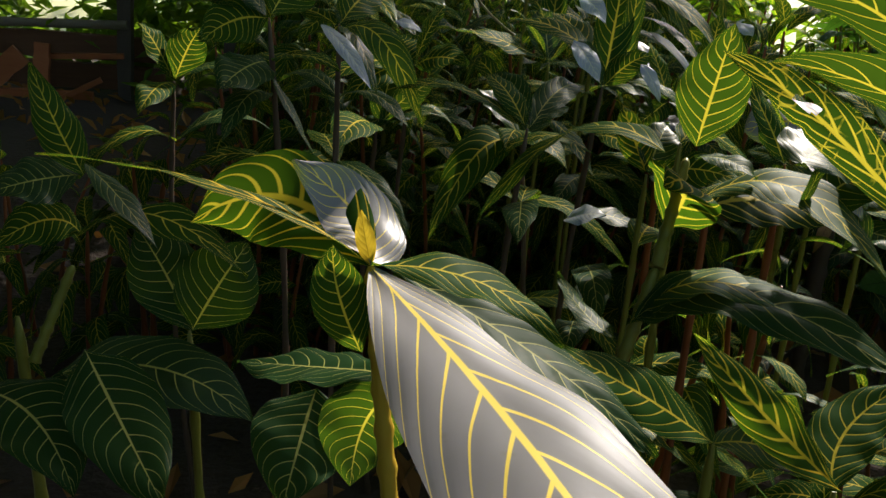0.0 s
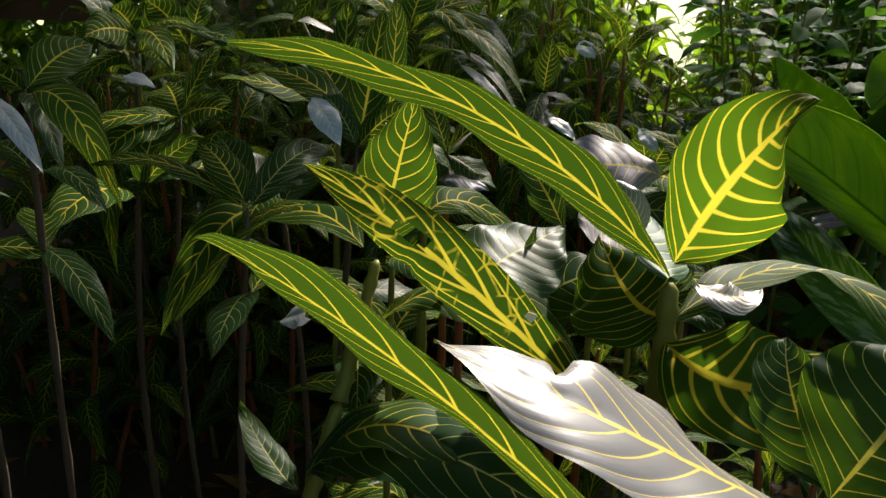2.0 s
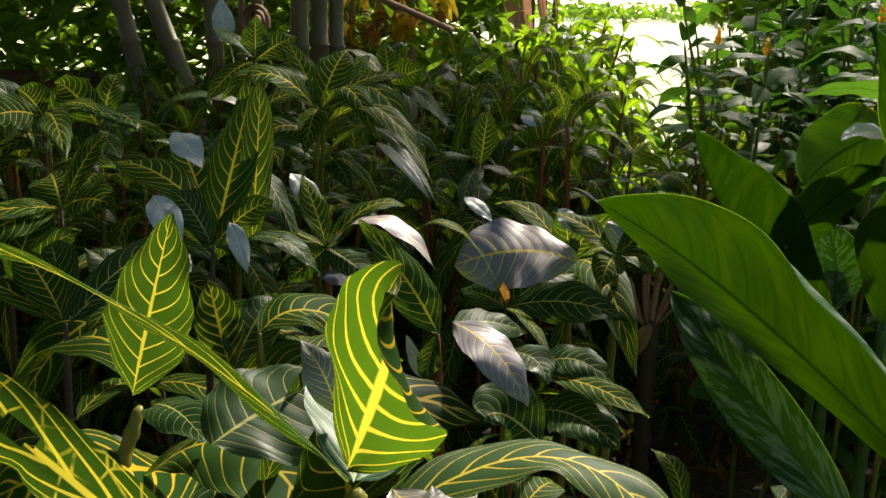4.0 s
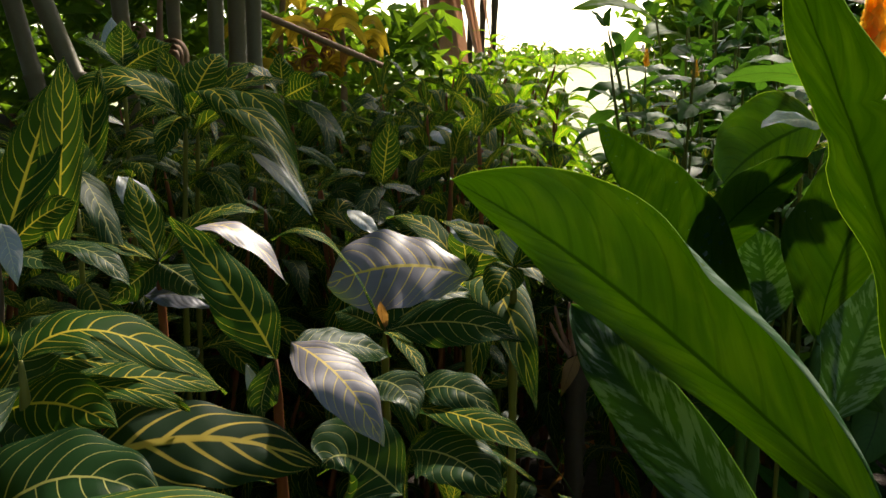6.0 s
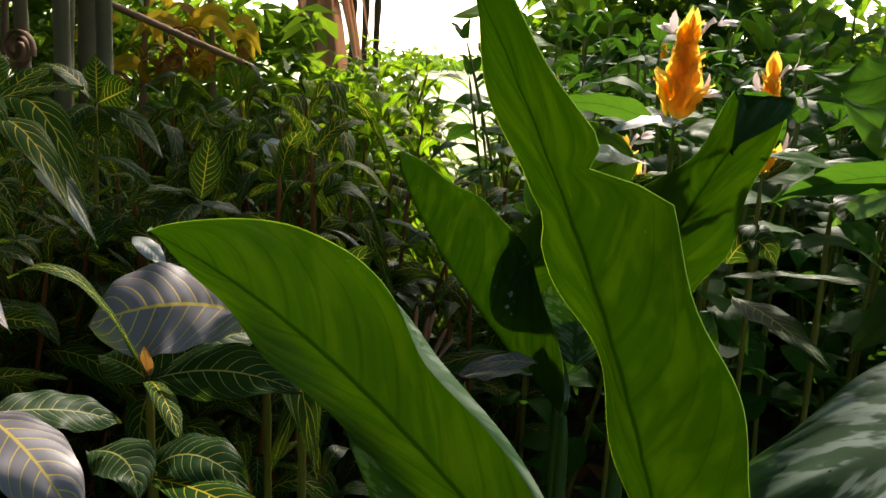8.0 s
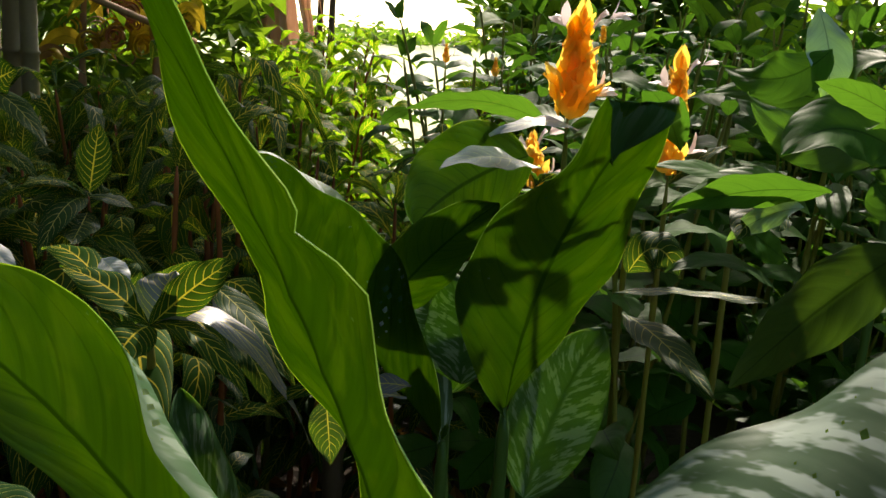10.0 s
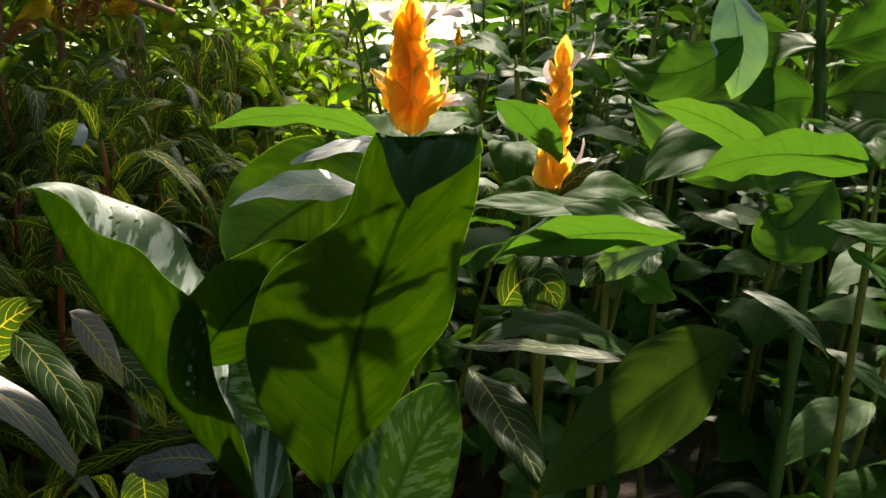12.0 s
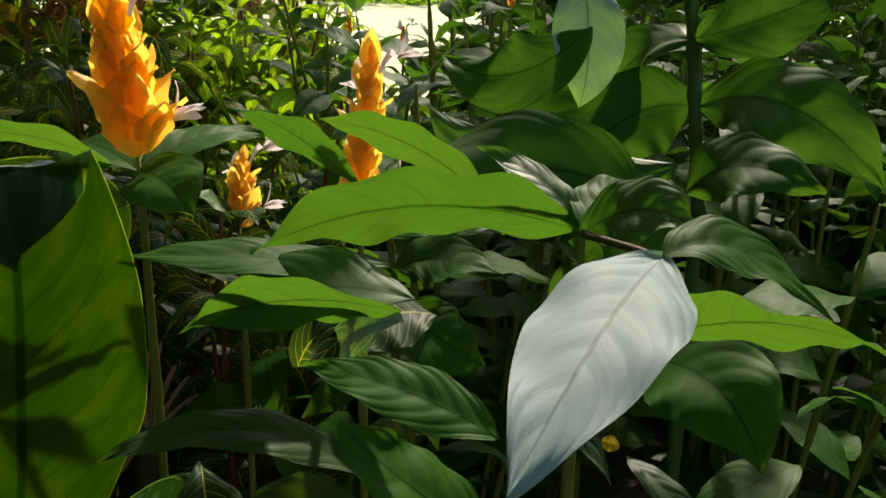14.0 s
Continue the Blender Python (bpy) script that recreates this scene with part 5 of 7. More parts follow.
leaf(h1, "zebra", (0.65, 1.466, 0.71), (0.603, 1.516, 0.773), (0.556, 1.566, 0.776), 0.042, (-0.018, -0.185, 0.983))

h2 = thing("zebra_shrub", "shrub with dull green leaves and a reddish bud", "shrub", "yellow-veined shrubs in the bed")
stem(h2, (0.556, 1.327, 0), (0.536, 1.297, 0.7), 0.005, 0.004, "stem_green", 0.0, 6)
leaf(h2, "old", (0.536, 1.297, 0.7), (0.588, 1.332, 0.724), (0.64, 1.367, 0.723), 0.063, (-0.064, -0.646, 0.761))
leaf(h2, "old", (0.536, 1.297, 0.7), (0.512, 1.327, 0.707), (0.487, 1.357, 0.706), 0.042, (-0.011, -0.76, 0.65))
leaf(h2, "old", (0.536, 1.297, 0.7), (0.603, 1.266, 0.717), (0.669, 1.236, 0.704), 0.059, (-0.078, -0.632, 0.771))
leaf(h2, "zebra", (0.536, 1.297, 0.7), (0.481, 1.289, 0.794), (0.425, 1.282, 0.799), 0.025, (0.189, -0.121, 0.974))
leaf(h2, "zebra", (0.536, 1.297, 0.7), (0.552, 1.241, 0.703), (0.568, 1.186, 0.683), 0.025, (0.329, -0.215, 0.92))
leaf(h2, "dry_leaf", (0.536, 1.297, 0.7), (0.534, 1.3, 0.716), (0.532, 1.303, 0.731), 0.012, (-0.037, -0.901, 0.433))

h3 = thing("zebra_shrub", "shrub with pale glossy hanging leaves near the ground", "shrub", "yellow-veined shrubs in the bed")
stem(h3, (0.458, 1.113, 0), (0.438, 1.083, 0.741), 0.006, 0.004, "stem_red", 0.0, 6)
leaf(h3, "lilac_sheen", (0.45, 1.074, 0.757), (0.488, 1.034, 0.739), (0.516, 1.021, 0.693), 0.05, (0.158, -0.507, 0.847), fold=0.05)
leaf(h3, "old", (0.452, 1.083, 0.753), (0.494, 1.106, 0.745), (0.529, 1.118, 0.729), 0.042, (0.083, -0.391, 0.917))
leaf(h3, "deep", (0.438, 1.083, 0.741), (0.408, 1.087, 0.792), (0.363, 1.085, 0.852), 0.05, (0.446, -0.727, 0.521))
leaf(h3, "old", (0.438, 1.083, 0.741), (0.428, 1.069, 0.715), (0.43, 1.066, 0.701), 0.025, (0.469, -0.681, 0.563))
leaf(h3, "old", (0.507, 1.118, 0.709), (0.533, 1.094, 0.712), (0.544, 1.068, 0.694), 0.042, (-0.015, -0.369, 0.929))
leaf(h3, "old", (0.549, 1.137, 0.685), (0.581, 1.125, 0.699), (0.619, 1.095, 0.682), 0.05, (-0.045, -0.364, 0.93))
leaf(h3, "zebra", (0.549, 1.127, 0.682), (0.594, 1.079, 0.687), (0.633, 1.03, 0.677), 0.038, (-0.034, -0.239, 0.971))
leaf(h3, "old", (0.529, 1.003, 0.663), (0.494, 1.013, 0.689), (0.472, 0.996, 0.69), 0.076, (-0.002, -0.632, 0.775))
leaf(h3, "old", (0.541, 1.083, 0.662), (0.574, 1.058, 0.665), (0.601, 1.01, 0.655), 0.067, (-0.041, -0.347, 0.937))

h4 = thing("zebra_shrub", "shrub with a broad dark leaf netted with yellow veins", "shrub", "yellow-veined shrubs in the bed")
leaf(h4, "looped", (0.317, 0.972, 0.708), (0.393, 0.993, 0.716), (0.47, 0.997, 0.691), 0.08, (0.088, -0.466, 0.881), fold=0.0)
leaf(h4, "zebra", (0.281, 0.995, 0.773), (0.327, 1.032, 0.78), (0.404, 1.056, 0.725), 0.055, (0.065, -0.374, 0.925))
leaf(h4, "zebra", (0.299, 1.008, 0.745), (0.345, 1.044, 0.743), (0.399, 1.076, 0.72), 0.034, (0.072, -0.454, 0.888))
leaf(h4, "old", (0.294, 0.695, 0.818), (0.323, 0.725, 0.827), (0.36, 0.754, 0.836), 0.071, (0.138, -0.371, 0.918), fold=0.0)
leaf(h4, "old", (0.331, 0.743, 0.763), (0.369, 0.746, 0.801), (0.414, 0.74, 0.792), 0.067, (0.064, -0.282, 0.957))
leaf(h4, "old", (0.314, 0.726, 0.773), (0.326, 0.731, 0.807), (0.337, 0.737, 0.842), 0.018, (0.616, -0.605, 0.504))
stem(h4, (0.337, 1.002, 0), (0.317, 0.972, 0.708), 0.006, 0.004, "stem_red", 0.0, 6)
stem(h4, (0.301, 1.025, 0), (0.281, 0.995, 0.773), 0.006, 0.004, "stem_green", 0.0, 6)

h5 = thing("zebra_shrub", "shrub with long arching leaves and grey undersides", "shrub", "yellow-veined shrubs in the bed")
stem(h5, (0.345, 1.273, 0), (0.325, 1.243, 0.786), 0.006, 0.004, "stem_red", 0.0, 6)
leaf(h5, "lilac_sheen", (0.325, 1.243, 0.786), (0.384, 1.223, 0.823), (0.443, 1.202, 0.773), 0.05, (0.007, -0.048, 0.999))
leaf(h5, "zebra", (0.325, 1.243, 0.786), (0.271, 1.244, 0.808), (0.218, 1.244, 0.809), 0.042, (0, 0, 1))
leaf(h5, "old", (0.325, 1.243, 0.786), (0.354, 1.225, 0.772), (0.383, 1.207, 0.752), 0.046, (0.047, -0.26, 0.964))
leaf(h5, "old", (0.325, 1.243, 0.786), (0.304, 1.233, 0.77), (0.283, 1.223, 0.753), 0.042, (0.116, -0.48, 0.87))
leaf(h5, "zebra", (0.325, 1.243, 0.786), (0.369, 1.266, 0.827), (0.414, 1.288, 0.825), 0.034, (0.028, -0.185, 0.982))
leaf(h5, "zebra", (0.325, 1.243, 0.786), (0.31, 1.263, 0.828), (0.295, 1.283, 0.862), 0.034, (0.519, -0.759, 0.393))
leaf(h5, "old", (0.242, 1.292, 0.866), (0.27, 1.262, 0.839), (0.302, 1.222, 0.765), 0.038, (0.581, -0.325, 0.746))
leaf(h5, "old", (0.251, 1.158, 0.817), (0.29, 1.151, 0.814), (0.322, 1.14, 0.785), 0.034, (0.143, -0.189, 0.971))
leaf(h5, "zebra", (0.247, 1.205, 0.789), (0.255, 1.214, 0.897), (0.258, 1.227, 0.97), 0.038, (0.511, -0.819, 0.262))

p1 = thing("zebra_shrub", "dark green shrub with yellow-veined leaves in the bed", "shrub", "yellow-veined shrubs in the bed")
stem(p1, (0.315, 1.802, 0), (0.295, 1.772, 0.887), 0.0048, 0.0033, "stem_green", 0.0208, 6)
leaf(p1, "zebra", (0.297, 1.775, 0.797), (0.278, 1.84, 0.825), (0.259, 1.906, 0.805), 0.039, (-0.06, -0.219, 0.974))
leaf(p1, "old", (0.297, 1.775, 0.797), (0.329, 1.718, 0.828), (0.361, 1.661, 0.795), 0.049, (-0.134, -0.207, 0.969))
leaf(p1, "zebra", (0.299, 1.777, 0.717), (0.289, 1.836, 0.712), (0.278, 1.896, 0.671), 0.05, (0.25, -0.25, 0.935))
leaf(p1, "zebra", (0.299, 1.777, 0.717), (0.326, 1.715, 0.742), (0.353, 1.652, 0.717), 0.034, (0.103, -0.236, 0.966))
leaf(p1, "old", (0.3, 1.779, 0.637), (0.351, 1.738, 0.656), (0.401, 1.696, 0.614), 0.05, (0.168, -0.238, 0.956))
leaf(p1, "zebra", (0.3, 1.779, 0.637), (0.256, 1.821, 0.647), (0.212, 1.863, 0.598), 0.045, (0.22, -0.241, 0.945))
leaf(p1, "zebra", (0.302, 1.782, 0.557), (0.347, 1.73, 0.542), (0.391, 1.678, 0.5), 0.036, (-0.142, -0.189, 0.972))
leaf(p1, "zebra", (0.302, 1.782, 0.557), (0.277, 1.851, 0.563), (0.253, 1.921, 0.53), 0.039, (0.179, -0.234, 0.956))
leaf(p1, "zebra", (0.289, 1.766, 0.888), (0.233, 1.709, 0.941), (0.177, 1.651, 0.912), 0.076, (0.102, -0.494, 0.863))
leaf(p1, "zebra", (0.292, 1.777, 0.892), (0.26, 1.821, 0.946), (0.228, 1.866, 0.999), 0.05, (0.153, -0.899, 0.411))
leaf(p1, "zebra", (0.303, 1.763, 0.883), (0.376, 1.676, 0.932), (0.449, 1.59, 0.816), 0.063, (0.206, -0.439, 0.874))
leaf(p1, "zebra", (0.299, 1.778, 0.891), (0.334, 1.834, 0.951), (0.37, 1.89, 0.974), 0.05, (0.023, -0.194, 0.981))
leaf(p1, "zebra", (0.29, 1.768, 0.837), (0.242, 1.728, 0.868), (0.194, 1.688, 0.848), 0.059, (0.111, -0.564, 0.818))
leaf(p1, "old", (0.304, 1.76, 0.824), (0.386, 1.644, 0.873), (0.468, 1.528, 0.778), 0.034, (0.198, -0.123, 0.972))
leaf(p1, "old", (0.298, 1.766, 0.815), (0.32, 1.708, 0.809), (0.343, 1.651, 0.777), 0.05, (0.091, -0.656, 0.749))
leaf(p1, "zebra", (0.303, 1.768, 0.885), (0.374, 1.735, 0.903), (0.445, 1.702, 0.858), 0.05, (0.034, -0.361, 0.932))
leaf(p1, "old", (0.29, 1.774, 0.889), (0.242, 1.791, 0.926), (0.193, 1.808, 0.936), 0.042, (0.082, -0.434, 0.897))

p2 = thing("zebra_shrub", "dark green shrub with yellow-veined leaves in the bed", "shrub", "yellow-veined shrubs in the bed")
stem(p2, (0.426, 2.11, 0), (0.406, 2.08, 0.919), 0.0048, 0.0033, "stem_green", 0.0158, 6)
leaf(p2, "zebra", (0.408, 2.083, 0.829), (0.367, 2.121, 0.845), (0.327, 2.159, 0.833), 0.049, (-0.246, -0.193, 0.95))
leaf(p2, "old", (0.408, 2.083, 0.829), (0.455, 2.02, 0.826), (0.503, 1.958, 0.793), 0.035, (0.09, -0.247, 0.965))
leaf(p2, "zebra", (0.409, 2.085, 0.749), (0.336, 2.115, 0.765), (0.262, 2.145, 0.702), 0.035, (0.141, -0.246, 0.959))
leaf(p2, "zebra", (0.409, 2.085, 0.749), (0.488, 2.071, 0.78), (0.566, 2.056, 0.752), 0.037, (-0.088, -0.221, 0.971))
leaf(p2, "zebra", (0.411, 2.087, 0.669), (0.473, 2.08, 0.698), (0.534, 2.073, 0.68), 0.041, (0.043, -0.235, 0.971))
leaf(p2, "old", (0.411, 2.087, 0.669), (0.357, 2.117, 0.661), (0.303, 2.147, 0.627), 0.041, (-0.198, -0.194, 0.961))
leaf(p2, "zebra", (0.413, 2.09, 0.589), (0.492, 2.064, 0.585), (0.571, 2.039, 0.535), 0.048, (0.153, -0.242, 0.958))
leaf(p2, "zebra", (0.413, 2.09, 0.589), (0.336, 2.103, 0.6), (0.259, 2.116, 0.532), 0.037, (-0.061, -0.212, 0.975))
leaf(p2, "zebra", (0.409, 2.077, 0.92), (0.438, 2.051, 0.935), (0.467, 2.025, 0.95), 0.067, (0.035, -0.954, 0.298))
leaf(p2, "zebra", (0.406, 2.083, 0.923), (0.402, 2.116, 0.961), (0.398, 2.148, 0.999), 0.05, (0.056, -0.98, 0.193))
leaf(p2, "zebra", (0.407, 2.074, 0.907), (0.414, 2.02, 0.888), (0.421, 1.965, 0.87), 0.046, (0.052, -0.971, 0.235))
leaf(p2, "zebra", (0.401, 2.081, 0.921), (0.356, 2.093, 0.97), (0.312, 2.106, 0.976), 0.05, (0.017, -0.195, 0.981))
leaf(p2, "old", (0.412, 2.073, 0.915), (0.465, 2.009, 0.899), (0.519, 1.944, 0.84), 0.042, (0.007, -0.325, 0.946))
leaf(p2, "old", (0.403, 2.075, 0.915), (0.377, 2.024, 0.901), (0.351, 1.973, 0.855), 0.042, (0.025, -0.325, 0.945))

p3 = thing("zebra_shrub", "dark green shrub with yellow-veined leaves in the bed", "shrub", "yellow-veined shrubs in the bed")
stem(p3, (0.193, 1.898, 0), (0.173, 1.868, 0.964), 0.0048, 0.0033, "stem_green", 0.0026, 6)
leaf(p3, "zebra", (0.175, 1.87, 0.874), (0.232, 1.916, 0.905), (0.29, 1.962, 0.876), 0.048, (-0.086, -0.217, 0.972))
leaf(p3, "old", (0.175, 1.87, 0.874), (0.095, 1.851, 0.905), (0.016, 1.832, 0.886), 0.038, (0.136, -0.239, 0.962))
leaf(p3, "zebra", (0.176, 1.873, 0.794), (0.153, 1.934, 0.8), (0.13, 1.995, 0.738), 0.034, (-0.179, -0.193, 0.965))
leaf(p3, "zebra", (0.176, 1.873, 0.794), (0.201, 1.81, 0.825), (0.226, 1.747, 0.791), 0.043, (0.149, -0.241, 0.959))
leaf(p3, "zebra", (0.178, 1.875, 0.714), (0.128, 1.85, 0.722), (0.077, 1.824, 0.707), 0.042, (-0.195, -0.184, 0.963))
leaf(p3, "zebra", (0.178, 1.875, 0.714), (0.236, 1.888, 0.712), (0.294, 1.9, 0.681), 0.035, (0.199, -0.244, 0.949))
leaf(p3, "old", (0.18, 1.878, 0.634), (0.195, 1.819, 0.632), (0.21, 1.761, 0.599), 0.045, (0.169, -0.233, 0.958))
leaf(p3, "zebra", (0.18, 1.878, 0.634), (0.154, 1.944, 0.658), (0.128, 2.011, 0.62), 0.035, (0.105, -0.228, 0.968))
leaf(p3, "old", (0.173, 1.868, 0.968), (0.173, 1.875, 1.002), (0.173, 1.881, 1.037), 0.05, (0.378, -0.912, 0.157))
leaf(p3, "old", (0.169, 1.871, 0.967), (0.13, 1.906, 1), (0.092, 1.941, 1.011), 0.042, (0.233, -0.213, 0.949))
leaf(p3, "zebra", (0.176, 1.87, 0.966), (0.208, 1.893, 0.99), (0.24, 1.917, 1.005), 0.05, (0.181, -0.917, 0.355))
leaf(p3, "zebra", (0.169, 1.865, 0.961), (0.133, 1.84, 0.941), (0.096, 1.815, 0.894), 0.05, (0.082, -0.318, 0.945))

p4 = thing("zebra_shrub", "dark green shrub with yellow-veined leaves in the bed", "shrub", "yellow-veined shrubs in the bed")
stem(p4, (0.594, 1.953, 0), (0.574, 1.923, 0.776), 0.0048, 0.0033, "stem_red", -0.0035, 6)
leaf(p4, "zebra", (0.576, 1.926, 0.686), (0.56, 1.985, 0.687), (0.545, 2.044, 0.667), 0.05, (-0.04, -0.225, 0.974))
leaf(p4, "old", (0.576, 1.926, 0.686), (0.577, 1.86, 0.686), (0.579, 1.793, 0.645), 0.04, (-0.177, -0.201, 0.964))
leaf(p4, "zebra", (0.578, 1.929, 0.606), (0.579, 1.99, 0.622), (0.58, 2.051, 0.61), 0.05, (0.121, -0.242, 0.963))
leaf(p4, "zebra", (0.578, 1.929, 0.606), (0.593, 1.847, 0.615), (0.608, 1.765, 0.565), 0.045, (-0.043, -0.217, 0.975))
leaf(p4, "zebra", (0.579, 1.931, 0.526), (0.637, 1.918, 0.535), (0.695, 1.904, 0.506), 0.037, (0.053, -0.228, 0.972))
leaf(p4, "zebra", (0.579, 1.931, 0.526), (0.501, 1.935, 0.562), (0.422, 1.94, 0.531), 0.05, (-0.17, -0.193, 0.966))
leaf(p4, "zebra", (0.581, 1.933, 0.446), (0.628, 1.892, 0.457), (0.675, 1.85, 0.431), 0.034, (-0.124, -0.196, 0.973))
leaf(p4, "zebra", (0.581, 1.933, 0.446), (0.548, 1.978, 0.461), (0.515, 2.022, 0.444), 0.05, (-0.225, -0.179, 0.958))
leaf(p4, "zebra", (0.575, 1.924, 0.782), (0.582, 1.933, 0.833), (0.589, 1.942, 0.883), 0.05, (-0.053, -0.961, 0.271))
leaf(p4, "old", (0.573, 1.918, 0.755), (0.567, 1.866, 0.741), (0.56, 1.813, 0.728), 0.05, (-0.041, -0.874, 0.484))
leaf(p4, "old", (0.577, 1.923, 0.776), (0.608, 1.916, 0.774), (0.639, 1.91, 0.76), 0.034, (0.242, -0.302, 0.922))
leaf(p4, "zebra", (0.57, 1.919, 0.778), (0.535, 1.878, 0.804), (0.5, 1.837, 0.804), 0.05, (-0.007, -0.277, 0.961))
leaf(p4, "old", (0.572, 1.916, 0.774), (0.548, 1.841, 0.771), (0.524, 1.766, 0.718), 0.042, (0.177, -0.212, 0.961))
leaf(p4, "zebra", (0.569, 1.919, 0.777), (0.517, 1.878, 0.797), (0.465, 1.838, 0.777), 0.05, (-0.003, -0.276, 0.961))

p5 = thing("zebra_shrub", "dark green shrub with yellow-veined leaves in the bed", "shrub", "yellow-veined shrubs in the bed")
stem(p5, (0.78, 2.335, 0), (0.76, 2.305, 0.768), 0.0048, 0.0033, "stem_red", 0.0193, 6)
leaf(p5, "zebra", (0.762, 2.307, 0.678), (0.804, 2.368, 0.676), (0.846, 2.429, 0.65), 0.039, (-0.208, -0.2, 0.957))
leaf(p5, "old", (0.762, 2.307, 0.678), (0.728, 2.259, 0.71), (0.693, 2.211, 0.684), 0.038, (-0.149, -0.211, 0.966))
leaf(p5, "zebra", (0.763, 2.31, 0.598), (0.702, 2.253, 0.621), (0.64, 2.196, 0.587), 0.05, (0.131, -0.246, 0.96))
leaf(p5, "zebra", (0.763, 2.31, 0.598), (0.804, 2.378, 0.607), (0.844, 2.447, 0.574), 0.046, (-0.213, -0.196, 0.957))
leaf(p5, "zebra", (0.765, 2.312, 0.518), (0.749, 2.236, 0.519), (0.732, 2.159, 0.478), 0.035, (0.126, -0.241, 0.962))
leaf(p5, "old", (0.765, 2.312, 0.518), (0.799, 2.385, 0.538), (0.834, 2.458, 0.484), 0.044, (-0.055, -0.219, 0.974))
leaf(p5, "old", (0.767, 2.315, 0.438), (0.835, 2.318, 0.432), (0.903, 2.322, 0.4), 0.048, (-0.112, -0.205, 0.972))
leaf(p5, "zebra", (0.767, 2.315, 0.438), (0.692, 2.301, 0.471), (0.617, 2.287, 0.446), 0.045, (-0.006, -0.222, 0.975))
leaf(p5, "old", (0.758, 2.303, 0.772), (0.744, 2.287, 0.806), (0.73, 2.272, 0.841), 0.059, (-0.105, -0.794, 0.599))
leaf(p5, "old", (0.756, 2.306, 0.77), (0.723, 2.315, 0.802), (0.689, 2.324, 0.813), 0.05, (-0.038, -0.318, 0.947))
leaf(p5, "zebra", (0.765, 2.309, 0.769), (0.813, 2.353, 0.799), (0.861, 2.398, 0.797), 0.05, (-0.052, -0.316, 0.947))
leaf(p5, "old", (0.761, 2.299, 0.767), (0.776, 2.246, 0.77), (0.791, 2.193, 0.746), 0.05, (-0.054, -0.352, 0.934))
leaf(p5, "old", (0.755, 2.3, 0.766), (0.711, 2.255, 0.765), (0.668, 2.209, 0.731), 0.05, (-0.037, -0.315, 0.948))
leaf(p5, "old", (0.766, 2.303, 0.766), (0.828, 2.291, 0.767), (0.89, 2.278, 0.736), 0.05, (-0.055, -0.313, 0.948))

g1 = thing("mottled_plant", "broad-leaved plant, plain green beneath and silver-mottled above, one leaf torn", "foliage plant")
leaf(g1, "broad", (0.752, 0.795, 0.735), (0.658, 0.93, 0.825), (0.557, 0.984, 0.891), 0.12, (0.5, 0.75, -0.05), fold=0.05, sides=(1, .35), roll=(-1, 0.7, 0.62, 140))
leaf(g1, "broad_sheen", (0.93, 1.27, 0.66), (0.822, 1.345, 0.80), (0.769, 1.354, 0.91), 0.17, (0.68, 0.18, 0.71), fold=0.05, vee=(48, 34), sides=(0.95, 1.75))
leaf(g1, "broad", (0.788, 0.80, 0.75), (0.748, 0.812, 0.885), (0.677, 0.816, 1.032), 0.142, (0.94, 0.28, 0.17), fold=(0.05, 0.1), sides=(1, .3), torn=(0.69, -1, .6), notch=((0.70, -1, 0.5), (0.65, 1, 0.3)))
leaf(g1, "broad", (1.042, 1.389, 0.912), (0.969, 1.371, 0.884), (0.912, 1.346, 0.845), 0.115, (0.355, 0.919, 0.17), fold=0.15)
leaf(g1, "broad", (0.882, 1.334, 0.763), (0.921, 1.306, 0.826), (0.974, 1.283, 0.88), 0.075, (0.182, 0.838, 0.514))
leaf(g1, "broad", (0.98, 1.245, 0.69), (1.003, 1.21, 0.855), (1.035, 1.075, 1.03), 0.165, (-0.15, 0.88, 0.46), fold=0.08, outline="waisted", sides=(0.72, 1), waist=(0.74, 1, 0.28), hook=(0.87, -172, -4, 8))
stem(g1, (0.997, 1.275, 0), (0.98, 1.245, 0.70), 0.009, 0.006, "petiole", 0.0, 6)
leaf(g1, "broad_sheen", (1.06, 0.69, 0.872), (0.935, 0.75, 0.859), (0.84, 0.85, 0.767), 0.165, (-0.36, -0.32, 0.87), fold=0.05)
leaf(g1, "broad", (0.765, 0.90, 0.64), (0.72, 1.041, 0.709), (0.701, 1.184, 0.753), 0.062, (-0.75, -0.35, 0.55))
leaf(g1, "broad", (0.965, 1.331, 0.691), (0.965, 1.342, 0.747), (0.953, 1.353, 0.799), 0.07, (-0.399, -0.796, 0.455))
leaf(g1, "broad", (0.96, 1.342, 0.678), (0.951, 1.36, 0.735), (0.926, 1.409, 0.771), 0.09, (-0.091, -0.824, 0.559))
leaf(g1, "broad", (1.01, 1.254, 0.604), (1.045, 1.267, 0.694), (1.085, 1.273, 0.764), 0.085, (-0.311, -0.771, 0.556))
stem(g1, (0.785, 0.845, 0), (0.782, 0.80, 0.752), 0.009, 0.007, "petiole", 0.0, 6)
stem(g1, (1.09, 0.73, 0), (1.062, 0.69, 0.872), 0.009, 0.006, "petiole", 0.0, 6)
stem(g1, (0.80, 0.87, 0), (0.766, 0.898, 0.64), 0.007, 0.006, "petiole", 0.0, 6)
stem(g1, (0.975, 1.374, 0), (0.955, 1.344, 0.678), 0.007, 0.006, "petiole", 0.0, 6)
stem(g1, (0.95, 1.30, 0), (0.932, 1.27, 0.66), 0.008, 0.006, "petiole", 0.0, 6)

